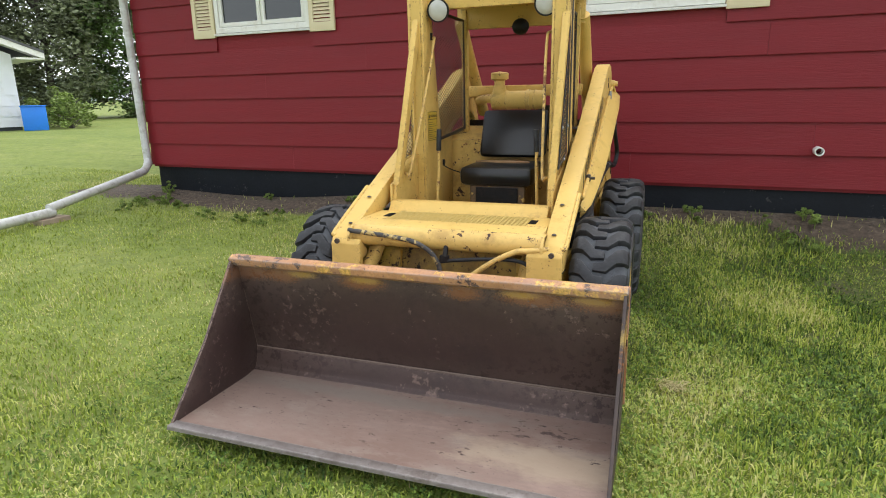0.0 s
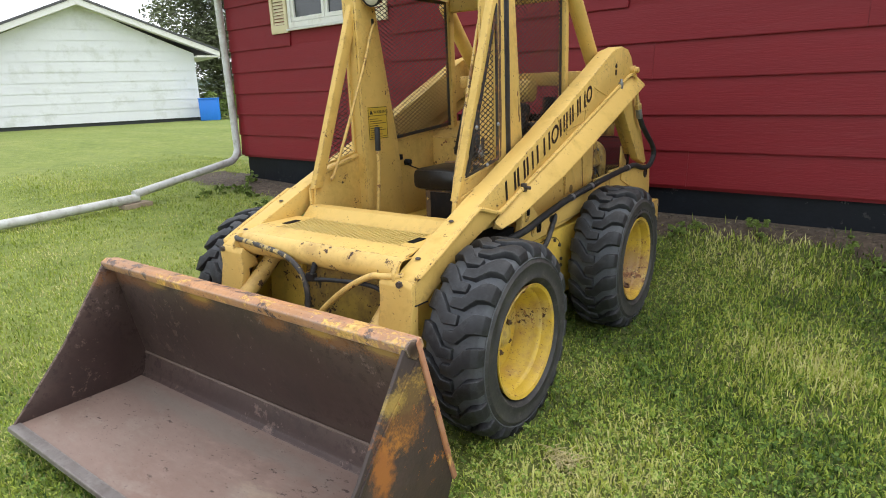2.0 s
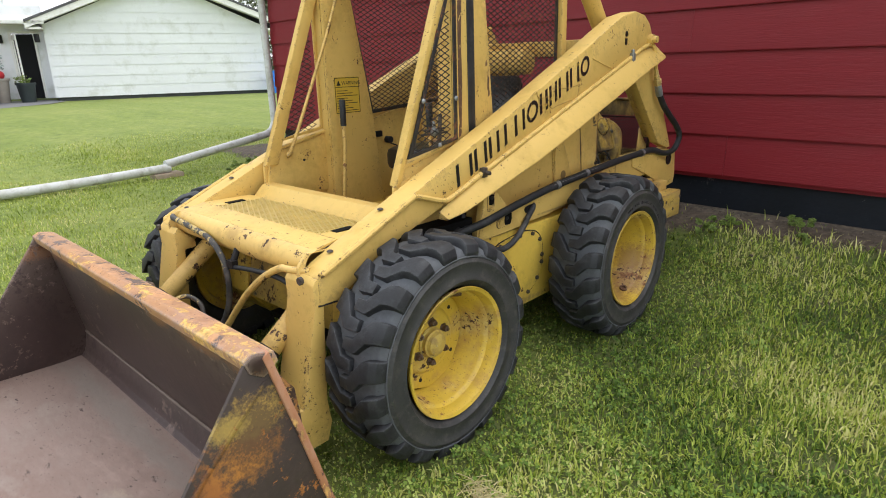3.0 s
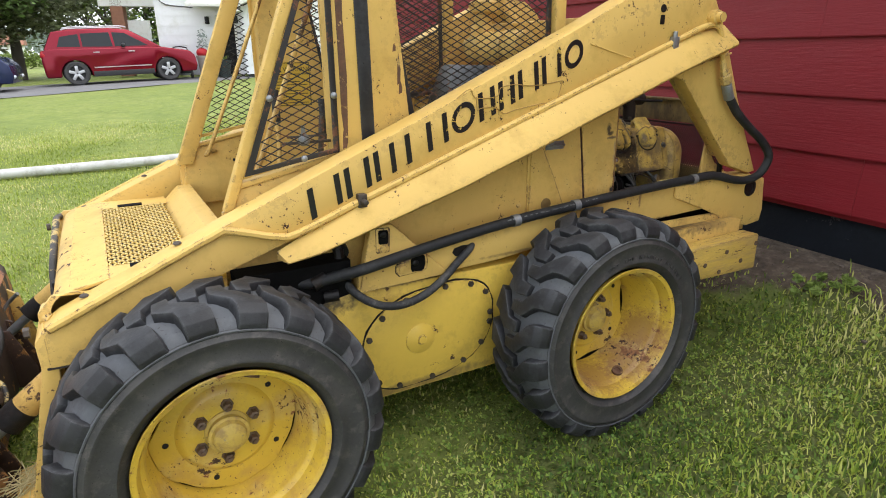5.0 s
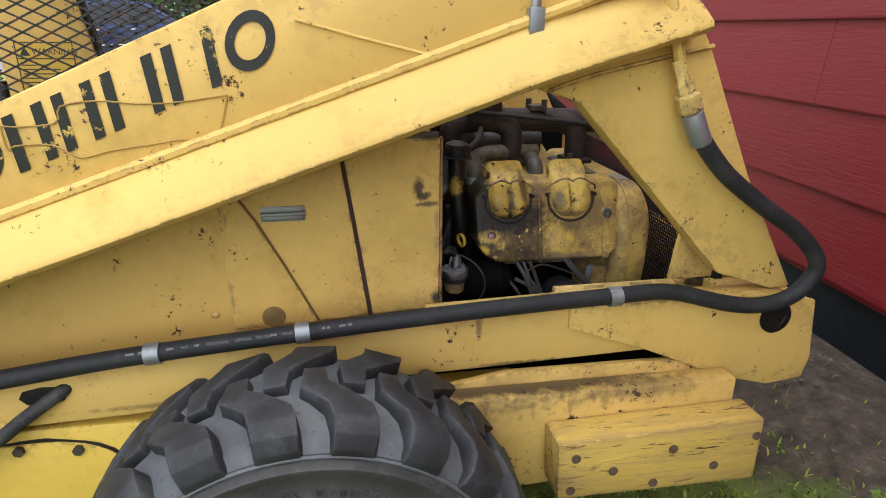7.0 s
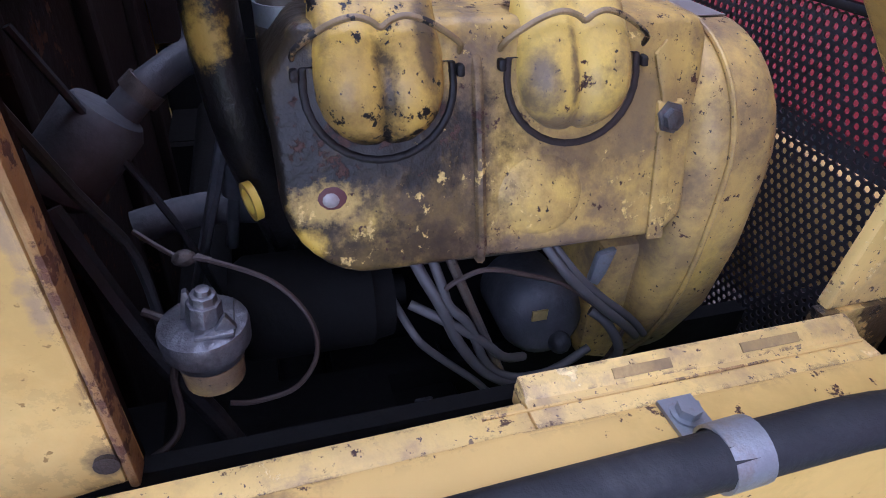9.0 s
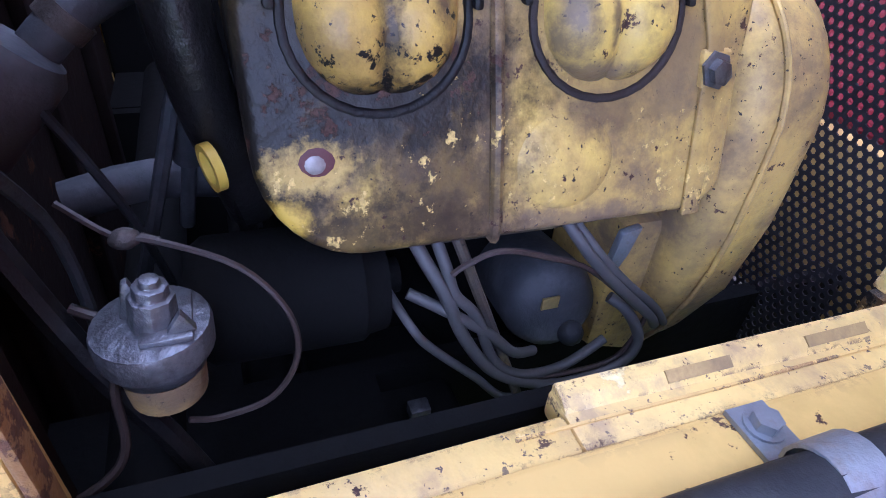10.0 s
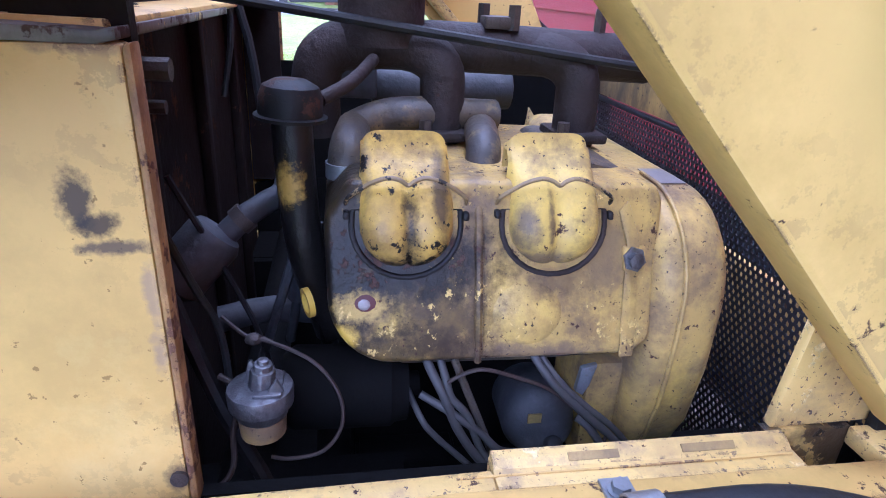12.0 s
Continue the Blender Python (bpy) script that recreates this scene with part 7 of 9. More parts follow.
part("fuel_line", Shape().tube([(0.38, 1.522, 0.77), (0.385, 1.512, 0.745), (0.40, 1.512, 0.715), (0.41, 1.498, 0.700), (0.42, 1.46, 0.69)], 0.0028, 8, 4).tube([(0.365, 1.50, 0.790), (0.372, 1.516, 0.783), (0.378, 1.52, 0.776)], 0.003, 8, 3), M["copper_wire"], engine, "thin copper fuel line")
part("bay_pipe", Shape().tube([(0.34, 1.46, 0.86), (0.37, 1.50, 0.76), (0.39, 1.545, 0.66), (0.40, 1.56, 0.55)], 0.008, 8, 3), M["grease"], engine)
part("bay_wire", Shape().tube([(0.42, 1.475, 0.985), (0.395, 1.495, 0.90), (0.36, 1.505, 0.83), (0.37, 1.51, 0.75)], 0.0035, 8, 4).tube([(0.30, 1.46, 0.96), (0.28, 1.52, 0.80), (0.24, 1.54, 0.66)], 0.003, 6, 4), M["hose"], engine)
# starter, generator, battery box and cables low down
# starter and battery box take the near-black that paints the bay's shade
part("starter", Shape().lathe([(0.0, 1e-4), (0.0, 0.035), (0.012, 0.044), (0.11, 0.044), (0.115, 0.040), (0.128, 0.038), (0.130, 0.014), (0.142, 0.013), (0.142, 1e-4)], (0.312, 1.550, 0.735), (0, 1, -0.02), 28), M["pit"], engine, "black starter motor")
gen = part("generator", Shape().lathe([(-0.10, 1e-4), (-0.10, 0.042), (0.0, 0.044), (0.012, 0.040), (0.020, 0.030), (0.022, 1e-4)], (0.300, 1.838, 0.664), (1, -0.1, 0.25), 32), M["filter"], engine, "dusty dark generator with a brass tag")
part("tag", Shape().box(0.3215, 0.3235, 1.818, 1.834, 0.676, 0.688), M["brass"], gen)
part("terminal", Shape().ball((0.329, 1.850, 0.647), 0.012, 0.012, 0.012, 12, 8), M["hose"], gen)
part("battery_box", Shape().box(0.20, 0.355, 1.625, 1.755, 0.44, 0.575).box(0.205, 0.35, 1.63, 1.75, 0.575, 0.583), M["pit"], engine, "battery box blackened with the bay's shade", bevel=0.006)
for pts, r in (([(0.330, 1.690, 0.792), (0.345, 1.700, 0.770), (0.358, 1.712, 0.748), (0.362, 1.730, 0.704), (0.362, 1.759, 0.660), (0.362, 1.798, 0.634), (0.362, 1.838, 0.623), (0.362, 1.885, 0.633), (0.362, 1.895, 0.660), (0.355, 1.879, 0.690), (0.345, 1.865, 0.70)], 0.0058),
               ([(0.335, 1.706, 0.792), (0.352, 1.714, 0.765), (0.358, 1.720, 0.745), (0.36, 1.738, 0.722), (0.36, 1.758, 0.672), (0.36, 1.786, 0.646), (0.355, 1.83, 0.638), (0.35, 1.87, 0.655)], 0.005),
               ([(0.335, 1.800, 0.793), (0.352, 1.812, 0.775), (0.36, 1.826, 0.757), (0.36, 1.859, 0.723), (0.36, 1.898, 0.686), (0.35, 1.92, 0.66)], 0.0052),
               ([(0.33, 1.806, 0.793), (0.350, 1.822, 0.772), (0.358, 1.838, 0.753), (0.357, 1.868, 0.723), (0.355, 1.905, 0.69), (0.35, 1.93, 0.66)], 0.0045),
               ([(0.32, 1.678, 0.735), (0.36, 1.690, 0.722), (0.36, 1.706, 0.698), (0.36, 1.746, 0.654), (0.36, 1.776, 0.621), (0.36, 1.822, 0.615)], 0.0040),
               ([(0.345, 1.69, 0.742), (0.36, 1.72, 0.728), (0.36, 1.752, 0.70), (0.36, 1.775, 0.675), (0.35, 1.80, 0.66)], 0.005)):
    part("cable", Shape().tube(pts, r * 0.85, 10, 5), M["grey_cable"], engine, "dusty grey cable")
for pts in ([(0.36, 1.715, 0.765), (0.36, 1.725, 0.772), (0.36, 1.749, 0.779), (0.36, 1.786, 0.767), (0.36, 1.827, 0.747), (0.36, 1.883, 0.696)], [(0.36, 1.898, 0.689), (0.36, 1.880, 0.640), (0.36, 1.825, 0.634), (0.36, 1.787, 0.641)]):
    part("thin_wire", Shape().tube(pts, 0.0022, 6, 5), M["copper_wire"], engine)
part("cable_lug", Shape().box(0.33, 0.345, 1.70, 1.718, 0.593, 0.606), M["alu"], engine, bevel=0.002)
part("dipper_rod", Shape().cyl((0.345, 1.722, 0.785), (0.36, 1.803, 0.583), 0.0042, 8), M["boot"], engine)

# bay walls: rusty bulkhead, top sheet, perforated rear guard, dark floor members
# rust colour taken almost to black to hold the bay's shade
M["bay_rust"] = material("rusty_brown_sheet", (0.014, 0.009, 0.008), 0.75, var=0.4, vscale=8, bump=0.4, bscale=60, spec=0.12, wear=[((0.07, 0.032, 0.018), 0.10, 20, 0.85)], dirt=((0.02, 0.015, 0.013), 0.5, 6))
part("bay_bulkhead", Shape().box(-0.43, 0.435, 1.415, 1.425, 0.40, 1.14), M["bay_rust"], loader, "rusty brown bulkhead darkened with the bay's shade")
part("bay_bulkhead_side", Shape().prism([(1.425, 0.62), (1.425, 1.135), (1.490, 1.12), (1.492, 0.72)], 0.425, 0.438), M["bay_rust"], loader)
M["top_sheet"] = material("oil_darkened_top_sheet", (0.13, 0.105, 0.09), 0.45, var=0.3, vscale=8, bump=0.3, bscale=60, wear=[((0.50, 0.36, 0.12), 0.12, 18, 0.6), (DARK_RUST, 0.2, 24, 0.8)], dirt=[((0.03, 0.025, 0.022), 0.5, 7), ((0.26, 0.24, 0.22), 0.4, 10)])
part("bay_top_sheet", Shape().prism([(1.14, 1.105), (1.478, 1.093), (1.49, 1.095), (1.49, 1.088), (1.478, 1.085), (1.14, 1.09)], 0.10, 0.464), M["top_sheet"], loader, "oil-darkened grey top sheet with a bent edge", bevel=0.001)
part("sheet_bolt", Shape().cyl((0.405, 1.478, 1.065), (0.405, 1.502, 1.065), 0.008, 8).cyl((0.405, 1.478, 1.04), (0.405, 1.496, 1.04), 0.005, 8), M["bolt"], loader)
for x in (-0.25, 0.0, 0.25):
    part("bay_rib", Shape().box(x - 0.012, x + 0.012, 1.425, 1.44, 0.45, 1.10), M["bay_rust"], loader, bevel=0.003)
# floor and crossmember coloured near-black for the bay's shade
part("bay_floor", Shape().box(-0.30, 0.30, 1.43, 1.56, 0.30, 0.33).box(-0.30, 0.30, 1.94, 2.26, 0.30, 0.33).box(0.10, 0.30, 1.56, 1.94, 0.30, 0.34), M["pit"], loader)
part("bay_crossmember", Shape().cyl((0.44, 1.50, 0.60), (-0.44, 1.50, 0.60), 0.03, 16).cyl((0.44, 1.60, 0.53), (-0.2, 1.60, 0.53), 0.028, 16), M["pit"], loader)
# dark sheet added to hide the far panel's bright inner face
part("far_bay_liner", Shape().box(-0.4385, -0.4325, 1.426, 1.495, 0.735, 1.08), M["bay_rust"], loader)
# black sheets added over the inner walls to paint the bay's shade
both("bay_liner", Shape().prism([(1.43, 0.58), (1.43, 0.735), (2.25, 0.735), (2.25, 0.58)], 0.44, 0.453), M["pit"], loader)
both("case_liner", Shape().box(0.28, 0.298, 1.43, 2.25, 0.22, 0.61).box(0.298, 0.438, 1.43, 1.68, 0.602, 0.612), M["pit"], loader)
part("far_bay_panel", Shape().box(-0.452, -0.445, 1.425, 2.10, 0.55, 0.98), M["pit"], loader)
part("far_bay_hose", Shape().tube([(-0.05, 1.46, 1.16), (-0.05, 1.49, 1.05), (-0.05, 1.50, 0.95)], 0.006, 8, 3).tube([(0.02, 1.45, 1.16), (-0.01, 1.475, 1.08), (0.0, 1.46, 0.98)], 0.004, 8, 3), M["hose"], loader)
M["edge_paint"] = material("rusty_yellow_edge", (0.34, 0.19, 0.06), 0.65, var=0.35, vscale=30, bump=0.5, bscale=90, wear=[((0.12, 0.055, 0.03), 0.4, 26, 0.8)], dirt=((0.16, 0.08, 0.04), 0.6, 16))
both("bay_edge", Shape().prism([(1.4925, 0.74), (1.4925, 1.085), (1.498, 1.088), (1.499, 0.74)], 0.448, 0.4665), M["edge_paint"], loader, "rusty bent panel edge", bevel=0.003)
both("strut_foot", Shape().prism([(2.007, 0.762), (2.022, 0.90), (2.09, 0.81), (2.17, 0.765)], 0.44, 0.452), M["yellow_pale"], loader, bevel=0.002)


def perforated(x0, x1, z0, z1, y, pitch=0.0105, hole=0.0036):
    s, v, f, r = Shape(), [], [], 0
    z = z0
    while z < z1:
        x = x0 + (pitch / 2 if r % 2 else 0)
        while x < x1:
            k = len(v)
            for rad, yy in ((pitch / math.sqrt(3), y), (hole, y), (hole, y + 0.0018)):
                v += [(x + rad * math.sin(radians(60 * i)), yy, z + rad * math.cos(radians(60 * i))) for i in range(6)]
            for i in range(6):
                j = (i + 1) % 6
                f += [(k + i, k + j, k + 6 + j, k + 6 + i), (k + 6 + i, k + 6 + j, k + 12 + j, k + 12 + i)]
            x += pitch
        z += pitch * math.sqrt(3) / 2
        r += 1
    s.v, s.f = v, f
    return s


perf = perforated(-0.32, 0.455, 0.52, 0.942, 2.115)
pm = bpy.data.meshes.new("perforated_guard")
pm.from_pydata(perf.v, [], perf.f)
pm.materials.append(M["perf"])
po = tagged(new("perforated_guard", pm), "black perforated rear guard")
po.parent = loader
part("guard_rim", Shape().box(-0.34, 0.46, 2.112, 2.122, 0.944, 0.953).box(0.455, 0.468, 2.105, 2.125, 0.76, 0.95), M["black_dull"], loader, bevel=0.002)
# streaky grime, with the hood's shade put into the same dark tones
M["hood_grime_and_shade"] = material("grime_streaked_hood_paint", (0.50, 0.34, 0.10), 0.5, var=0.2, vscale=6, bump=0.2, bscale=60, dirt=[((0.16, 0.12, 0.06), 0.85, 6), ((0.07, 0.055, 0.04), 0.7, 14)], specks=((0.04, 0.03, 0.025), 0.4, 150), stretch=(1, 1, 0.4), spec=0.28)
part("rear_hood", Shape().box(-0.34, 0.36, 2.112, 2.122, 0.956, 1.05).box(-0.34, 0.36, 2.095, 2.122, 1.05, 1.06), M["hood_grime_and_shade"], loader, "grimy yellow rear hood panel above the guard, darkened with shade", bevel=0.003)
part("rear_door", Shape().box(-0.44, -0.32, 2.11, 2.122, 0.5, 0.945), M["black_dull"], loader)


# ---- white house and garage across the lawn ----
M["white_siding"] = material("white_lap_siding", (0.74, 0.76, 0.77), 0.6, var=0.05, vscale=0.8, bump=0.05, per_object=0.02, dirt=((0.5, 0.52, 0.46), 0.25, 1.5))
M["dark_base"] = material("dark_concrete_base", (0.05, 0.055, 0.055), 0.9, var=0.3, vscale=3, bump=0.3)
M["brick"] = material("red_brown_brick", (0.28, 0.13, 0.08), 0.85, var=0.3, vscale=5, bump=0.3)
M["asphalt"] = material("grey_asphalt", (0.17, 0.17, 0.175), 0.9, var=0.2, vscale=2, bump=0.4, bscale=25)
M["interior_dark"] = material("dark_interior", (0.012, 0.012, 0.014), 0.9)

gz = ground_z(-21, 8)
GTURN = math.degrees(math.atan2(6.6, 2.3))
white_house = thing("white_house", "white clapboard house with an attached gabled garage", "house", at=(-21.2, 4.9, gz))
white_house.rotation_euler = (0, 0, radians(GTURN))
GW, EAVE, PEAK = 7.0, 2.33, 3.95
garage_wall = part("garage_wall", Shape().prism([(0, 0.12), (GW, 0.12), (GW, EAVE + 0.06), (GW / 2, PEAK - 0.05), (0, EAVE + 0.06)], 0.0, 0.2, "y").box(GW - 0.2, GW, 0.2, 9, 0.12, EAVE).box(0, 0.2, 0.2, 9, 0.12, EAVE), M["white_siding"], white_house)
part("foundation", Shape().box(0.04, GW - 0.04, 0.03, 9, -0.4, 0.12), M["dark_base"], white_house)
course = 0.335
for k in range(11):
    z0 = 0.12 + course * k
    def span(z):
        if z <= EAVE:
            return 0.0, GW
        d = (z - EAVE) / (PEAK - EAVE) * GW / 2
        return d, GW - d
    a0, b0 = span(z0)
    a1, b1 = span(min(z0 + course, PEAK - 0.04))
    if b0 - a0 < 0.5:
        break
    s = Shape()
    zt = min(z0 + course, PEAK - 0.06)
    s.add([(a0, -0.02, z0), (b0, -0.02, z0), (b1, -0.004, zt), (a1, -0.004, zt), (a0, 0.0, z0), (b0, 0.0, z0), (b1, 0.0, zt), (a1, 0.0, zt)], [(0, 1, 2, 3), (4, 7, 6, 5), (0, 4, 5, 1), (3, 2, 6, 7), (0, 3, 7, 4), (1, 5, 6, 2)])
    part("siding_board", s, M["white_siding"], garage_wall)
for sgn, xa in ((-1, -0.42), (1, GW + 0.80)):
    part("roof_slope", Shape().prism([(xa, EAVE + 0.10), (GW / 2, PEAK + 0.10), (GW / 2, PEAK + 0.18), (xa, EAVE + 0.18)], -0.52, 9.2, "y"), M["shingle"], white_house)
    part("fascia", Shape().prism([(xa, EAVE - 0.08), (GW / 2, PEAK - 0.09), (GW / 2, PEAK + 0.10), (xa, EAVE + 0.10)], -0.50, -0.46, "y"), M["white_trim"], white_house)
    part("soffit", Shape().prism([(xa, EAVE - 0.06), (GW / 2, PEAK - 0.07), (GW / 2, PEAK - 0.05), (xa, EAVE - 0.04)], -0.46, 0.0, "y"), M["white_trim"], white_house)
    part("eave_box", Shape().box(min(xa, xa - sgn * (0.80 if sgn > 0 else 0.42)), max(xa, xa - sgn * 0.42), -0.46, 9.0, EAVE - 0.10, EAVE - 0.04), M["white_trim"], white_house)
# house wing with a recessed door beside the garage
wing = part("wing_wall", Shape().box(-3.0, -0.95, 0.55, 0.75, 0.1, 5.2).box(-0.35, 0.0, 0.55, 0.75, 0.1, 3.0).box(-0.95, -0.35, 0.55, 0.75, 2.15, 3.0).box(-3.0, -2.8, 0.75, 9, 0.1, 5.2), M["white_siding"], white_house)
for k in range(15):
    z0 = 0.12 + 0.335 * k
    part("siding_board", Shape().prism([(0.55, z0), (0.53, z0), (0.546, z0 + 0.335), (0.55, z0 + 0.335)], -3.0, -0.95), M["white_siding"], wing)
# near-black sheet paints the unlit interior behind the door
part("doorway", Shape().box(-0.95, -0.35, 0.9, 0.92, 0.1, 2.15), M["interior_dark"], white_house)
part("storm_door", Shape().ring_prism([(0.0, 0.1), (0.62, 0.1), (0.62, 2.1), (0.0, 2.1)], [(0.10, 0.3), (0.52, 0.3), (0.52, 1.95), (0.10, 1.95)], 0, 0.04, "y"), M["white_trim"], white_house, "open white storm door", at=pose(-0.95, 0.52, 0, 0, 0, -75))
part("door_frame", Shape().ring_prism([(-1.02, 0.1), (-0.28, 0.1), (-0.28, 2.22), (-1.02, 2.22)], [(-0.95, 0.1), (-0.35, 0.1), (-0.35, 2.15), (-0.95, 2.15)], 0.50, 0.56, "y"), M["white_trim"], white_house)
part("porch_roof", Shape().prism([(-0.5, 2.38), (0.55, 2.62), (0.55, 2.72), (-0.5, 2.50)], -1.75, 0.1), M["white_trim"], white_house, bevel=0.01)
wl_ = part("wall_lamp", Shape().cyl((-1.25, 0.42, 1.85), (-1.25, 0.42, 2.10), 0.08, 8).box(-1.28, -1.22, 0.42, 0.53, 1.95, 2.0), M["black_dull"], white_house, "black wall lantern", bevel=0.01)
again(wl_, white_house, pose(1.05, -0.50, 0.0))
wing_win = part("window", Shape().ring_prism([(-2.5, 2.75), (-1.6, 2.75), (-1.6, 4.0), (-2.5, 4.0)], [(-2.42, 2.83), (-1.68, 2.83), (-1.68, 3.92), (-2.42, 3.92)], 0.49, 0.56, "y"), M["white_trim"], white_house)
part("pane", Shape().box(-2.42, -1.68, 0.535, 0.545, 2.83, 3.92), M["window_glass"], wing_win)
part("wing_roof", Shape().prism([(-3.4, 5.2), (-0.2, 5.2), (-0.2, 5.3), (-3.4, 5.3)], 0.1, 9, "y"), M["shingle"], white_house)
part("service_cable", Shape().tube([(-2.9, 0.50, 2.75), (-2.6, 0.50, 2.5), (-1.9, 0.50, 2.42), (-1.7, 0.5, 2.40)], 0.02, 6, 3), M["grey_cable"], white_house)
col = part("porch_column", Shape().box(-5.2, -4.75, 3.0, 3.45, 0, 3.2), M["brick"], white_house, "red brick porch column", bevel=0.01)
part("porch_panel", Shape().box(-4.7, -3.9, 3.2, 3.3, 1.0, 2.1), M["white_trim"], white_house)
part("porch_beam", Shape().box(-5.6, -3.0, 3.0, 3.5, 2.6, 3.3), M["white_trim"], white_house)
part("porch_rail", Shape().box(-5.4, -3.0, 2.9, 3.0, 0.85, 1.15), M["brick"], white_house)


def local_house(x, y):
    return Matrix.Translation((-21.2, 4.9, 0)) @ Matrix.Rotation(radians(GTURN), 4, "Z") @ Vector((x, y, 0))


# ---- driveway ----
edge = [(-20.6, 5.0), (-19.3, 4.2), (-17.4, 1.6), (-16.2, -1.0), (-15.2, -4.0), (-14.2, -9.0), (-13.5, -16.0), (-13.0, -60.0)]
rear = [(-22.2, 5.0), (-22.8, 4.0), (-22.6, 1.6), (-22.6, -1.0), (-22.6, -4.0), (-22.0, -9.0), (-21.0, -16.0), (-19.5, -60.0)]
dv, df = [], []
for (xa, ya), (xb, yb) in zip(edge, rear):
    for i in range(5):
        x, y = xa + (xb - xa) * i / 4, ya + (yb - ya) * i / 4
        dv += [(x, y, ground_z(x, y) + 0.02)]
for j in range(len(edge) - 1):
    for i in range(4):
        a = j * 5 + i
        df.append((a, a + 1, a + 6, a + 5))
structure("driveway", Shape().add(dv, df), M["asphalt"], "grey asphalt driveway", category="driveway")

# ---- vehicles ----
M["car_red"] = material("metallic_red_car_paint", (0.20, 0.006, 0.018), 0.16, metal=0.45, var=0.06, vscale=3, bump=0.0)
M["car_blue"] = material("dark_blue_car_paint", (0.012, 0.020, 0.065), 0.22, metal=0.3, var=0.06, vscale=3, bump=0.0)
M["car_glass"] = material("tinted_car_glass", (0.012, 0.014, 0.016), 0.08, var=0.1, bump=0.0, spec=0.35)
M["car_black"] = material("black_car_plastic", (0.02, 0.02, 0.022), 0.6, bump=0.0)
M["alloy"] = material("silver_alloy", (0.55, 0.56, 0.58), 0.3, metal=0.7, var=0.05, bump=0.0)
M["car_lamp"] = material("clear_car_lamp", (0.6, 0.62, 0.65), 0.15, var=0.1, bump=0.0)
M["car_tail"] = material("red_tail_lamp", (0.35, 0.01, 0.015), 0.2, bump=0.0)


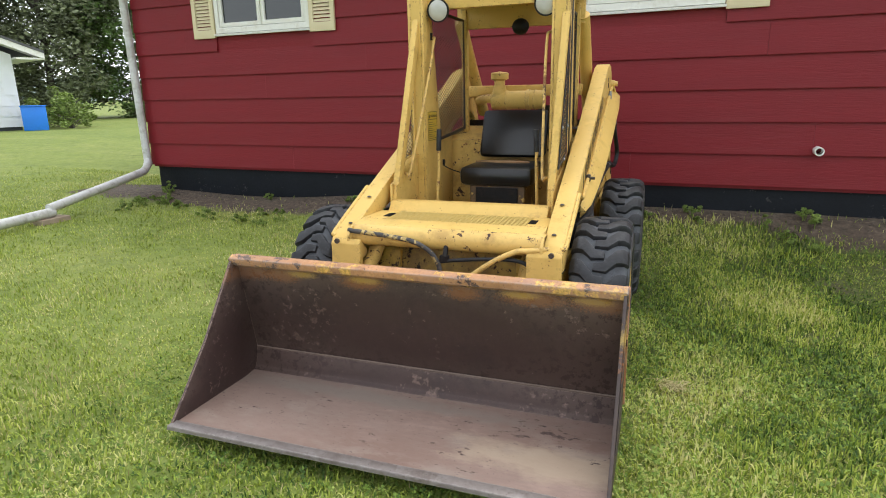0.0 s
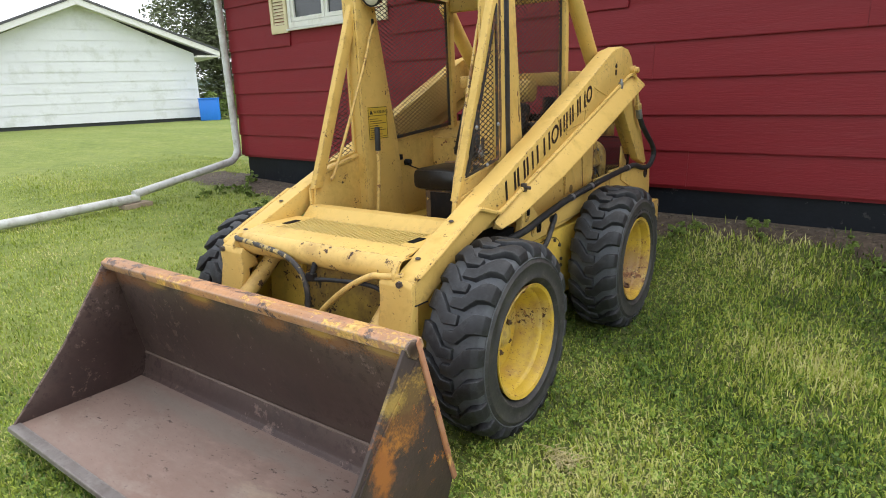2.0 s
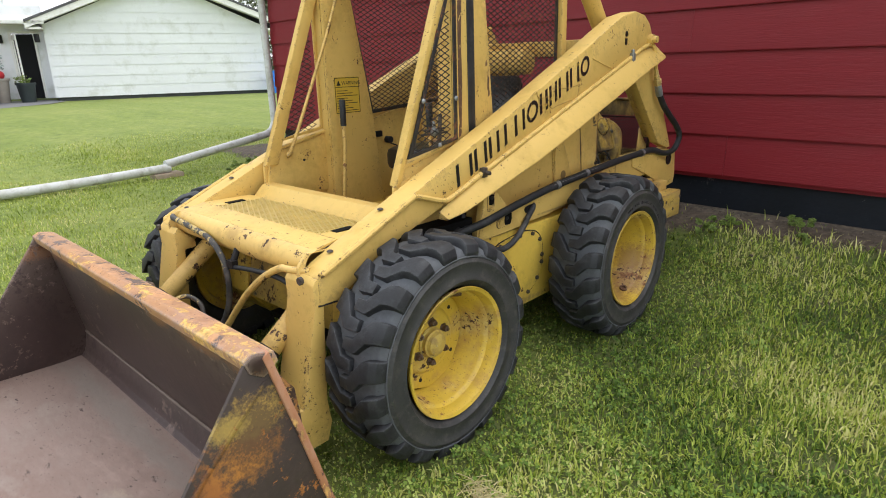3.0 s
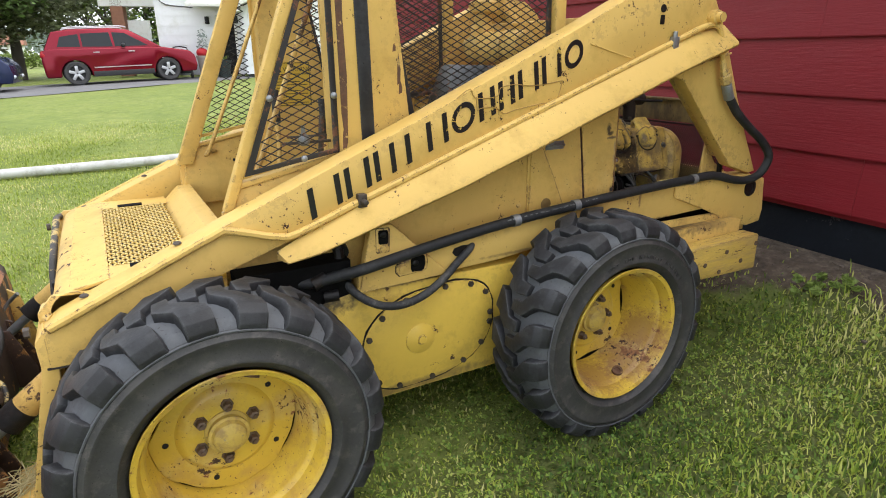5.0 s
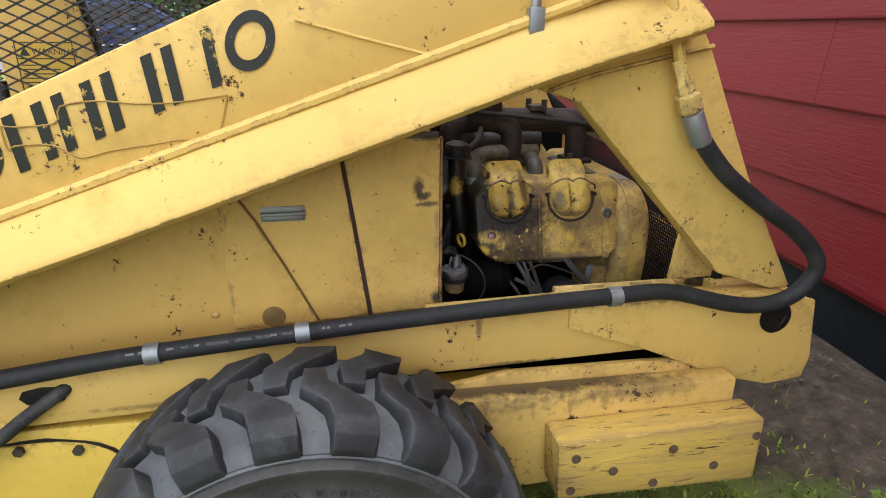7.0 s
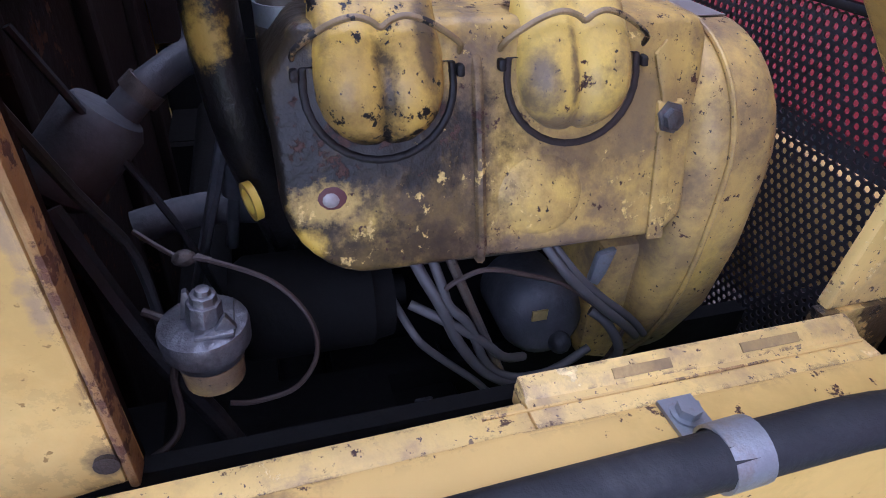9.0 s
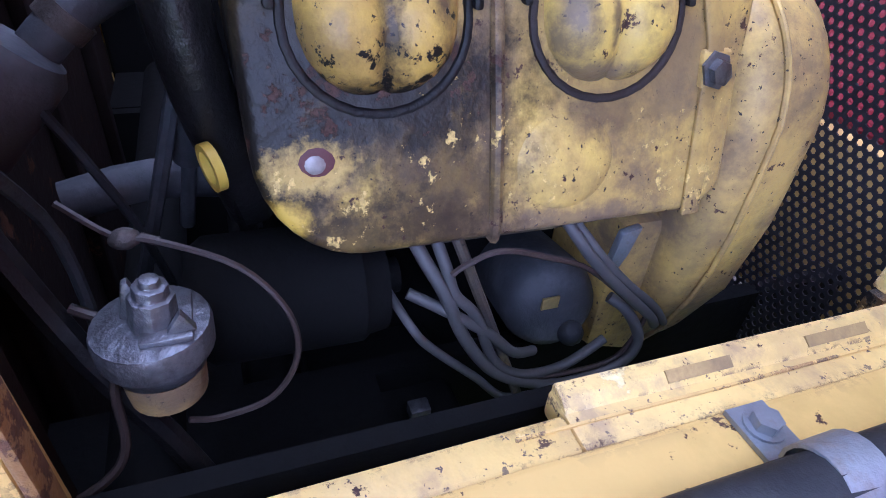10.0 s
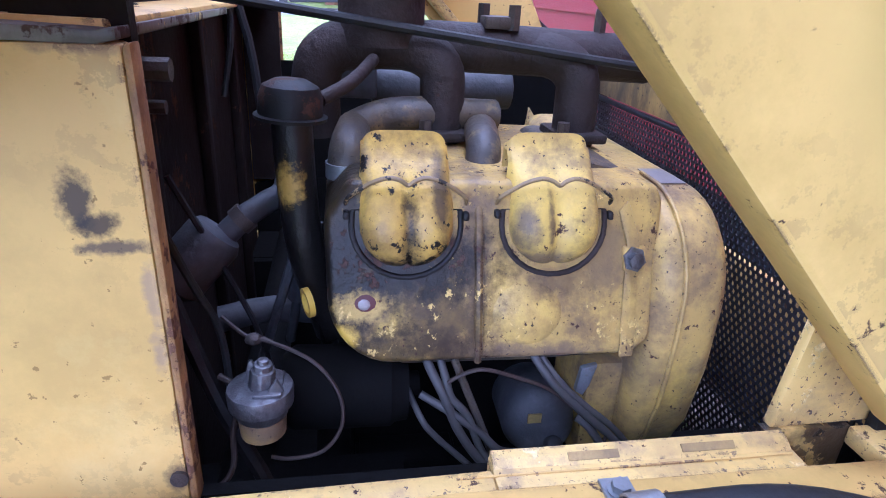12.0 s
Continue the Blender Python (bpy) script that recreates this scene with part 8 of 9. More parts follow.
def vehicle(name, label, paint, L, H, low, hood, belt, cabin, wheels, at, turn, side_windows, half=0.90, rails=False, pitch=2.0):
    """low/hood/cabin: side outlines (y along the car from tail to nose, z up). side_windows: outlines of the side panes."""
    car = thing(name, label, "car", at=at)
    car.rotation_euler = (radians(pitch), 0, radians(turn))
    body = [(0.06, low)]
    for wy, wr in wheels:
        body += [(wy - wr - 0.05, low)] + [(wy + (wr + 0.05) * math.cos(radians(a)), max(low, wr - 0.02 + (wr + 0.05) * math.sin(radians(a)))) for a in range(170, 9, -20)] + [(wy + wr + 0.05, low)]
    body += [(L - 0.08, low)] + hood
    shell = part("body", Shape().prism(body, -half, half), paint, car, bevel=0.05, segs=3)
    cab = Shape()
    k = len(cabin)
    c0 = sum(p[1] for p in cabin) / k
    v = []
    for sg in (-1, 1):
        for y, z in cabin:
            t = max(0.0, (z - belt) / (H - belt))
            v.append((sg * (half - 0.05 - 0.20 * t), y, z))
    cab.add(v, [tuple(range(k - 1, -1, -1)), tuple(range(k, 2 * k))] + [(i, (i + 1) % k, k + (i + 1) % k, k + i) for i in range(k)])
    part("cabin", cab, paint, car, bevel=0.04, segs=3)
    for sg in (-1, 1):
        for poly in side_windows:
            q = []
            for y, z in poly:
                t = max(0.0, (z - belt) / (H - belt))
                q.append((sg * (half - 0.05 - 0.20 * t + 0.006), y, z))
            n_ = len(q)
            vv = q + [(x - sg * 0.02, y, z) for x, y, z in q]
            part("side_window", Shape().add(vv, [tuple(range(n_)), tuple(range(2 * n_ - 1, n_ - 1, -1))] + [(i, (i + 1) % n_, n_ + (i + 1) % n_, n_ + i) for i in range(n_)]), M["car_glass"], car, "tinted side window")
        part("sill", Shape().box(sg * half - 0.02, sg * half + 0.015, wheels[0][0] + 0.45, wheels[1][0] - 0.45, low - 0.02, low + 0.14), M["car_black"], car, bevel=0.01)
        part("trim_strip", Shape().box(sg * half - 0.01, sg * half + 0.012, wheels[0][0] + 0.5, wheels[1][0] - 0.5, 0.50, 0.53), M["alloy"], car)
        part("mirror", Shape().ball((sg * (half + 0.08), cabin[-2][0] - 0.25, belt + 0.10), 0.09, 0.07, 0.07, 12, 8), M["car_black"], car)
        part("headlamp", Shape().ball((sg * (half - 0.22), L - 0.16, hood[0][1] - 0.02), 0.20, 0.18, 0.08, 14, 8), M["car_lamp"], car)
        part("tail_lamp", Shape().ball((sg * (half - 0.09), 0.10, belt - 0.12), 0.10, 0.10, 0.13, 12, 8), M["car_tail"], car)
        for hy in (wheels[0][0] + 0.55, wheels[0][0] + 1.55):
            part("door_handle", Shape().box(sg * half - 0.01, sg * half + 0.025, hy, hy + 0.18, belt - 0.10, belt - 0.07), M["alloy"], car, bevel=0.005)
        if rails:
            part("roof_rail", Shape().tube([(sg * 0.62, 0.75, H - 0.02), (sg * 0.62, 0.9, H + 0.04), (sg * 0.60, 2.3, H + 0.05), (sg * 0.60, 2.5, H)], 0.018, 8, 3), M["alloy"], car)
        for wy, wr in wheels:
            w = part("wheel", Shape().lathe([(-0.10, wr * 0.66), (-0.11, wr * 0.9), (-0.08, wr), (0.08, wr), (0.11, wr * 0.9), (0.10, wr * 0.66)], (0, 0, 0), (1, 0, 0), 32, closed=True), M["rubber_side"], car, "black tyre on a silver alloy wheel", at=pose(sg * (half - 0.12), wy, wr, 0, 0, 0 if sg > 0 else 180))
            part("rim", Shape().lathe([(0.02, 1e-4), (0.02, wr * 0.60), (0.095, wr * 0.64), (0.10, wr * 0.68), (0.06, wr * 0.68)], (0, 0, 0), (1, 0, 0), 32), M["car_black"], w)
            for i in range(5):
                part("spoke", Shape().box(0.03, 0.085, -0.045, 0.045, 0.02, wr * 0.63, Matrix.Rotation(radians(72 * i), 4, "X")), M["alloy"], w, bevel=0.01)
    # windscreen and rear window
    ys = [p for p in cabin]
    f0, f1 = cabin[-1], cabin[-2]
    for (ya, za), (yb, zb), off in ((f0, f1, 0.012), (cabin[0], cabin[1], -0.012)):
        ta, tb = max(0, (za - belt) / (H - belt)), max(0, (zb - belt) / (H - belt))
        p0, p1 = (ya + (yb - ya) * 0.08, za + (zb - za) * 0.08), (ya + (yb - ya) * 0.9, za + (zb - za) * 0.9)
        wa, wb = half - 0.14, half - 0.32
        part("windscreen", Shape().add([(-wa, p0[0] + off, p0[1] + 0.008), (wa, p0[0] + off, p0[1] + 0.008), (wb, p1[0] + off, p1[1] + 0.008), (-wb, p1[0] + off, p1[1] + 0.008), (-wa, p0[0], p0[1] - 0.01), (wa, p0[0], p0[1] - 0.01), (wb, p1[0], p1[1] - 0.01), (-wb, p1[0], p1[1] - 0.01)], [(0, 1, 2, 3), (7, 6, 5, 4), (0, 4, 5, 1), (2, 6, 7, 3), (1, 5, 6, 2), (0, 3, 7, 4)]), M["car_glass"], car)
    return car


cz = ground_z(-21, -1.35) + 0.02
vehicle("red_suv", "metallic red compact SUV parked on the asphalt driveway", M["car_red"], 4.5, 1.68, 0.26,
        [(4.48, 0.45), (4.44, 0.75), (4.28, 0.92), (3.45, 1.06), (3.2, 1.08), (0.25, 1.10), (0.08, 1.05), (0.02, 0.75), (0.04, 0.42)], 1.05,
        [(0.12, 1.05), (0.42, 1.60), (0.9, 1.665), (2.0, 1.68), (2.55, 1.62), (3.45, 1.06)], ((0.88, 0.36), (3.55, 0.36)), (-21.2, -1.35, cz), 3,
        [[(0.50, 1.16), (0.62, 1.45), (1.12, 1.52), (1.12, 1.14)], [(1.18, 1.14), (1.18, 1.53), (1.98, 1.55), (2.02, 1.12)], [(2.08, 1.12), (2.06, 1.55), (2.42, 1.52), (3.05, 1.12)]], rails=True)
vehicle("minivan", "dark blue minivan parked on the driveway", M["car_blue"], 4.9, 1.75, 0.22,
        [(4.88, 0.42), (4.84, 0.70), (4.65, 0.90), (4.05, 1.03), (3.8, 1.05), (0.15, 1.05), (0.04, 0.98), (0.0, 0.70), (0.02, 0.40)], 1.02,
        [(0.06, 1.02), (0.22, 1.62), (0.6, 1.73), (2.3, 1.75), (3.0, 1.68), (4.05, 1.03)], ((1.0, 0.34), (4.0, 0.34)), (-19.6, -6.73, ground_z(-19.6, -6.73) + 0.02), -3,
        [[(0.40, 1.12), (0.45, 1.58), (1.35, 1.62), (1.35, 1.10)], [(1.42, 1.10), (1.42, 1.63), (2.45, 1.64), (2.48, 1.08)], [(2.55, 1.08), (2.52, 1.64), (2.95, 1.60), (3.65, 1.08)]], half=0.96)

# ---- small things by the house ----
p = local_house(-1.25, 0.15)
M["pot"] = material("dark_green_planter", (0.02, 0.03, 0.03), 0.5)
M["urn"] = material("beige_stone_urn", (0.35, 0.32, 0.27), 0.8, bump=0.2)
M["leaf"] = material("green_leaves", (0.15, 0.175, 0.09), 0.6, var=0.3, vscale=2, bump=0.0, island=0.45)
M["leaf_dark"] = material("dark_green_leaves", (0.085, 0.145, 0.034), 0.6, var=0.3, vscale=2, bump=0.0, island=0.45)
M["leaf_light"] = material("light_green_leaves", (0.17, 0.24, 0.045), 0.6, var=0.25, vscale=2, bump=0.0, island=0.4)
# distance haze is mixed into this leaf colour; the urn twigs share it
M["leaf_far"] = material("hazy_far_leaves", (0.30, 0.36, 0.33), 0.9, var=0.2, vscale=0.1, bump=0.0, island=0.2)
M["bark"] = material("grey_brown_bark", (0.10, 0.085, 0.072), 0.9, var=0.3, vscale=3, bump=0.8, bscale=12, stretch=(1, 1, 0.2))
M["red_flower"] = material("red_bow", (0.45, 0.015, 0.02), 0.6)


def leaves(seed, centers, per, spread, size, flat=0.3):
    """Many small leaf blades scattered round clump centres: (x, y, z, r)."""
    r = np.random.RandomState(seed)
    c = np.repeat(np.array(centers, float), per, axis=0)
    n_ = len(c)
    d = r.normal(size=(n_, 3))
    d /= np.linalg.norm(d, axis=1)[:, None] + 1e-9
    pos = c[:, :3] + d * (c[:, 3] * r.uniform(0.35, 1.0, n_) ** 0.6)[:, None] * np.array([1, 1, 0.8])
    a = r.normal(size=(n_, 3)) * np.array([1, 1, flat])
    a /= np.linalg.norm(a, axis=1)[:, None]
    b = np.cross(a, r.normal(size=(n_, 3)))
    b /= np.linalg.norm(b, axis=1)[:, None] + 1e-9
    s = size * r.uniform(0.6, 1.4, n_)[:, None]
    quad = np.stack([pos - a * s, pos + b * s * 0.5, pos + a * s, pos - b * s * 0.5], 1).reshape(-1, 3)
    me = bpy.data.meshes.new("crown")
    me.from_pydata(quad.tolist(), [], np.arange(n_ * 4).reshape(-1, 4).tolist())
    return me


def tree(at, height, crown_r, crown_z, seed, leaf, label, trunk_r=0.25, per=70, clumps=80, size=0.14, sparse=1.0, squash=0.8):
    r = random.Random(seed)
    t = thing("tree", label, "tree", at=at)
    trunk = Shape().tube([(0, 0, -0.2), (0.06, 0.03, height * 0.2), (-0.05, 0.08, height * 0.45), (0.1, 0.0, height * 0.8)], [trunk_r, trunk_r * 0.8, trunk_r * 0.6, trunk_r * 0.3], 10, 3)
    cents = []
    for i in range(11):
        a, z = r.uniform(0, 6.28), height * r.uniform(0.22, 0.7)
        reach = crown_r * r.uniform(0.55, 0.95)
        tip = (math.cos(a) * reach, math.sin(a) * reach, min(height * 0.95, z + height * r.uniform(0.12, 0.3)))
        trunk.tube([(0.02, 0.03, z), (tip[0] * 0.5, tip[1] * 0.5, z + (tip[2] - z) * 0.65), tip], [trunk_r * 0.4, trunk_r * 0.25, trunk_r * 0.12], 7, 3)
    part("trunk", trunk, M["bark"], t)
    while len(cents) < clumps:
        x, y, z = r.gauss(0, 0.5), r.gauss(0, 0.5), r.uniform(-1, 1)
        k = math.hypot(x, y)
        lim = math.sqrt(max(0.0, 1 - z * z)) * (0.8 + 0.35 * noise.noise((x * 2 + seed, y * 2, z * 2)))
        if k > lim or k < lim * 0.35 and abs(z) < 0.6:
            continue
        cents.append((x * crown_r * 1.25, y * crown_r * 1.25, crown_z + z * (height - crown_z) * squash * 1.2, crown_r * r.uniform(0.16, 0.30) * sparse))
    me = leaves(seed, cents, per, 1, size)
    me.materials.append(leaf)
    cr = new("crown", me)
    cr.parent = t
    return t


def shrub(at, w, h, seed, leaf, label, n=30, size=0.06, name="shrub"):
    r = random.Random(seed)
    s = thing(name, label, "shrub", at=at)
    st = Shape()
    cents = []
    for i in range(n):
        a, k = r.uniform(0, 6.28), r.uniform(0, 1) ** 0.6
        z = h * r.uniform(0.15, 0.95) * (1 - 0.4 * k * k)
        cents.append((math.cos(a) * k * w, math.sin(a) * k * w, z, 0.22 * min(w, h)))
        if i % 3 == 0:
            stem = st if name != "weed" else Shape()
            stem.tube([(0, 0, -0.05), (math.cos(a) * k * w * 0.5, math.sin(a) * k * w * 0.5, z * 0.6), (math.cos(a) * k * w, math.sin(a) * k * w, z)], 0.012 if name != "weed" else 0.003, 6, 2)
            if name == "weed":
                part("stem", stem, leaf, s)
    if name != "weed":
        part("stems", st, M["bark"], s)
    me = leaves(seed, cents, 60, 1, size)
    me.materials.append(leaf)
    o = new("foliage", me)
    o.parent = s
    return s


def planter(x, y, mat, h, r0, r1, label, name):
    t = thing(name, label, "planter", at=(x, y, ground_z(x, y) + 0.02))
    part("pot", Shape().lathe([(0, 1e-4), (0, r0), (h * 0.9, r1), (h * 0.9, r1 + 0.03), (h, r1 + 0.03), (h, r1 - 0.02), (h * 0.85, r1 - 0.03), (h * 0.85, 1e-4)], (0, 0, 0), (0, 0, 1), 20), mat, t)
    return t


q = local_house(-1.45, 0.1)
pl = planter(q.x, q.y, M["urn"], 0.75, 0.16, 0.24, "tall beige urn with twigs and a red bow", "planter")
me = leaves(5, [(0, 0, 1.1, 0.22), (-0.1, 0.05, 1.5, 0.2), (0.1, 0, 1.35, 0.2)], 50, 1, 0.05)
me.materials.append(M["leaf_far"])
new("twigs", me).parent = pl
part("bow", Shape().ball((0.05, -0.05, 0.85), 0.22, 0.2, 0.16, 12, 8), M["red_flower"], pl)
q = local_house(-0.75, -0.25)
pl = planter(q.x, q.y, M["pot"], 0.6, 0.2, 0.26, "dark green pot with flowering plants", "planter")
me = leaves(6, [(0, 0, 0.68, 0.22), (-0.15, -0.1, 0.66, 0.2)], 60, 1, 0.05)
me.materials.append(M["leaf_light"])
new("flowers", me).parent = pl
q = local_house(-2.2, 0.0)
cart = thing("garden_cart", "dark garden cart with a hoop handle by the wall", "cart", at=(q.x, q.y, ground_z(q.x, q.y) + 0.02))
part("tray", Shape().box(-0.3, 0.3, -0.25, 0.25, 0.15, 0.45), M["car_black"], cart, bevel=0.03)
part("handle", Shape().tube([(-0.1, -0.25, 0.3), (-0.1, -0.25, 0.95), (-0.1, -0.1, 1.05), (-0.1, 0.1, 1.05), (-0.1, 0.25, 0.95), (-0.1, 0.25, 0.3)], 0.02, 8, 3), M["car_black"], cart)
for wy in (-0.28, 0.28):
    part("wheel", Shape().cyl((0.1, wy - 0.03, 0.15), (0.1, wy + 0.03, 0.15), 0.15, 16), M["rubber_side"], cart)

# blue board and shrub at the garage's far corner
M["blue"] = material("bright_blue_plastic", (0.02, 0.21, 0.78), 0.5, var=0.08, vscale=2, bump=0.0)
bb = thing("blue_crate", "bright blue plastic crate beside the garage", "crate", at=(-18.2, 11.42, ground_z(-18.2, 11.4)))
bb.rotation_euler = (0, 0, radians(52))
part("crate_body", Shape().box(-0.34, 0.34, -0.25, 0.25, 0.0, 0.75), M["blue"], bb, bevel=0.02)
part("lid", Shape().box(-0.36, 0.36, -0.28, 0.28, 0.752, 0.79), M["blue"], bb, bevel=0.015)
shrub((-18.1, 12.6, ground_z(-18, 12.5)), 0.75, 1.15, 3, M["leaf_light"], "bushy light green shrub", 34, 0.05)
shrub((-19.3, 13.2, ground_z(-18, 12.5)), 0.9, 1.5, 4, M["leaf_light"], "bushy light green shrub", 34, 0.06)
shrub((-18.3, 11.35, ground_z(-18, 11.4)), 0.25, 0.4, 8, M["leaf_dark"], "small dark weed clump", 12, 0.04)

# ---- trees and distance ----
tree((-29.0, 20.6, ground_z(-29, 20)), 10.5, 3.9, 4.9, 11, M["leaf"], "tall airy lawn tree with grey-green leaves", 0.20, 260, 170, 0.105, 1.1, 0.85)
tree((-26.5, 23.6, ground_z(-26, 22)), 12.0, 3.8, 6.0, 12, M["leaf_dark"], "dense dark green tree", 0.22, 240, 170, 0.115, 1.15, 0.95)
tree((-27.0, -6.8, ground_z(-27, -6)), 10.0, 5.6, 5.6, 14, M["leaf_dark"], "broad old tree with hanging branches by the drive", 0.36, 260, 190, 0.115, 1.2, 0.80)
tree((-29.5, -2.6, ground_z(-29, -2)), 9.0, 4.2, 5.4, 15, M["leaf"], "leafy green tree by the drive", 0.22, 240, 150, 0.115, 1.2, 0.85)
for i, (x, y, h) in enumerate(((-33, 1.0, 4.2), (-36, 3.0, 5.0), (-34.5, 4.6, 4.4), (-38.0, 0.2, 6.0))):
    tree((x, y, ground_z(x, y)), h, 2.2, h * 0.5, 20 + i, M["leaf_dark"] if i % 2 else M["leaf_light"], "dense bushy tree behind the drive", 0.14, 80, 60, 0.12, 1.2, 1.0)
hd = shrub((-58.0, -4.6, ground_z(-58, -4)), 1.6, 1.4, 31, M["leaf_light"], "clipped yellow-green hedge along the far road", 60, 0.09, "hedge")
hd.scale = (1, 1.1, 1)
shrub((-58.0, -2.2, ground_z(-58, -2)), 0.9, 1.2, 32, M["leaf"], "round green bush by the far hedge", 30, 0.09)

# far tree line
r = random.Random(77)
cents = []
for i in range(420):
    a = radians(r.uniform(95, 262))
    d = r.uniform(170, 230)
    h = 7 + 5 * noise.noise((a * 9, 0, 0)) + r.uniform(-1, 1)
    if noise.noise((a * 5, 3, 0)) < -0.25:
        h = 2.2
    for k in range(2):
        cents.append((math.cos(a) * d, math.sin(a) * d, r.uniform(0.4, 1.0) * h - 0.4, max(1.2, h * 0.35)))
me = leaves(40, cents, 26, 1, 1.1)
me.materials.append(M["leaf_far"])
tagged(new("far_woods", me), "distant tree line with haze mixed into its leaf colour", "woods", kind="stuff")
barn = thing("far_barn", "distant pale farm building with a red roof", "barn", at=(-140.0, -17.0, -0.2))
part("barn_wall", Shape().box(-4, 4, -7, 7, 0, 3.2), M["white_siding"], barn)
part("barn_roof", Shape().prism([(-4.6, 3.2), (0, 5.4), (4.6, 3.2)], -7.5, 7.5, "y"), M["brick"], barn)


# ---- grass and weeds ----
def grass_material(name, cols, rough=0.6):
    m = bpy.data.materials.new(name)
    m.use_nodes = True
    n, l = m.node_tree.nodes, m.node_tree.links
    b = n["Principled BSDF"]
    b.inputs["Roughness"].default_value = rough
    b.inputs["Specular IOR Level"].default_value = 0.35
    b.inputs["Subsurface Weight"].default_value = 0.0
    geo = n.new("ShaderNodeNewGeometry")
    tc = n.new("ShaderNodeTexCoord")
    rp = n.new("ShaderNodeValToRGB")
    e = rp.color_ramp.elements
    while len(e) < len(cols):
        e.new(0.5)
    for k, (p, c) in enumerate(cols):
        e[k].position, e[k].color = p, (*c, 1)
    t = n.new("ShaderNodeTexNoise")
    t.inputs["Scale"].default_value, t.inputs["Detail"].default_value = 1.3, 4
    l.new(tc.outputs["Object"], t.inputs["Vector"])
    mx = n.new("ShaderNodeMath")
    mx.operation = "MULTIPLY_ADD"
    mx.inputs[1].default_value = 0.85
    l.new(geo.outputs["Random Per Island"], mx.inputs[0])
    sb = n.new("ShaderNodeMath")
    sb.operation = "MULTIPLY_ADD"
    sb.inputs[1].default_value, sb.inputs[2].default_value = 2.2, -1.05
    l.new(t.outputs["Fac"], sb.inputs[0])
    l.new(sb.outputs[0], mx.inputs[2])
    l.new(mx.outputs[0], rp.inputs["Fac"])
    l.new(rp.outputs["Color"], b.inputs["Base Color"])
    tr = n.new("ShaderNodeBsdfTranslucent")
    l.new(rp.outputs["Color"], tr.inputs["Color"])
    ms = n.new("ShaderNodeMixShader")
    ms.inputs[0].default_value = 0.35
    l.new(b.outputs["BSDF"], ms.inputs[1])
    l.new(tr.outputs["BSDF"], ms.inputs[2])
    l.new(ms.outputs[0], n["Material Output"].inputs["Surface"])
    return m


M["grass"] = grass_material("grass_blades", [(0.0, (0.040, 0.085, 0.013)), (0.25, (0.14, 0.225, 0.030)), (0.50, (0.33, 0.42, 0.058)), (0.74, (0.54, 0.58, 0.13)), (1.0, (0.70, 0.66, 0.30))])
# brighter copy of the blade colours, making up for the blades' self-shadow
M["grass_far"] = grass_material("open_lawn_blades", [(0.0, (0.17, 0.235, 0.035)), (0.28, (0.26, 0.33, 0.05)), (0.55, (0.36, 0.43, 0.075)), (0.78, (0.48, 0.51, 0.14)), (1.0, (0.62, 0.58, 0.28))])
M["clover"] = grass_material("clover_leaves", [(0.0, (0.05, 0.10, 0.016)), (0.4, (0.13, 0.225, 0.034)), (0.75, (0.26, 0.36, 0.065)), (1.0, (0.42, 0.48, 0.13))])
M["straw"] = grass_material("dry_straw", [(0.0, (0.34, 0.28, 0.13)), (0.5, (0.52, 0.45, 0.22)), (1.0, (0.66, 0.58, 0.34))])

ZGRID_X, ZGRID_Y = np.linspace(-9, 5, 141), np.linspace(-4.5, 4.5, 91)
ZG = np.array([[ground_z(x, y) for x in ZGRID_X] for y in ZGRID_Y])
SG = np.array([[soil_amount(x, y) for x in ZGRID_X] for y in ZGRID_Y])
DG = np.array([[noise.noise((x * 0.9, y * 0.9, 7.0)) for x in ZGRID_X] for y in ZGRID_Y])


def sampled(grid, x, y):
    fx = np.clip((x + 9) / 0.1, 0, 139.99)
    fy = np.clip((y + 4.5) / 0.1, 0, 89.99)
    i, j = fx.astype(int), fy.astype(int)
    a, b = fx - i, fy - j
    return grid[j, i] * (1 - a) * (1 - b) + grid[j, i + 1] * a * (1 - b) + grid[j + 1, i] * (1 - a) * b + grid[j + 1, i + 1] * a * b


def big_mesh(name, verts, faces_len, loops, mat):
    me = bpy.data.meshes.new(name)
    me.vertices.add(len(verts))
    me.vertices.foreach_set("co", verts.astype(np.float32).ravel())
    me.loops.add(len(loops))
    me.loops.foreach_set("vertex_index", loops.astype(np.int32))
    me.polygons.add(len(faces_len))
    start = np.concatenate([[0], np.cumsum(faces_len)[:-1]]).astype(np.int32)
    me.polygons.foreach_set("loop_start", start)
    me.update(calc_edges=True)
    me.materials.append(mat)
    return me


def in_machine(x, y):
    """Where tyres and bucket press on the ground."""
    tyre = (np.abs(np.abs(x) - 0.705) < 0.12) & ((np.abs(y) < 0.16) | (np.abs(y - 1.231) < 0.16))
    bucket_ = (np.abs(x) < 0.84) & (y > -1.12) & (y < -0.6)
    return tyre | bucket_


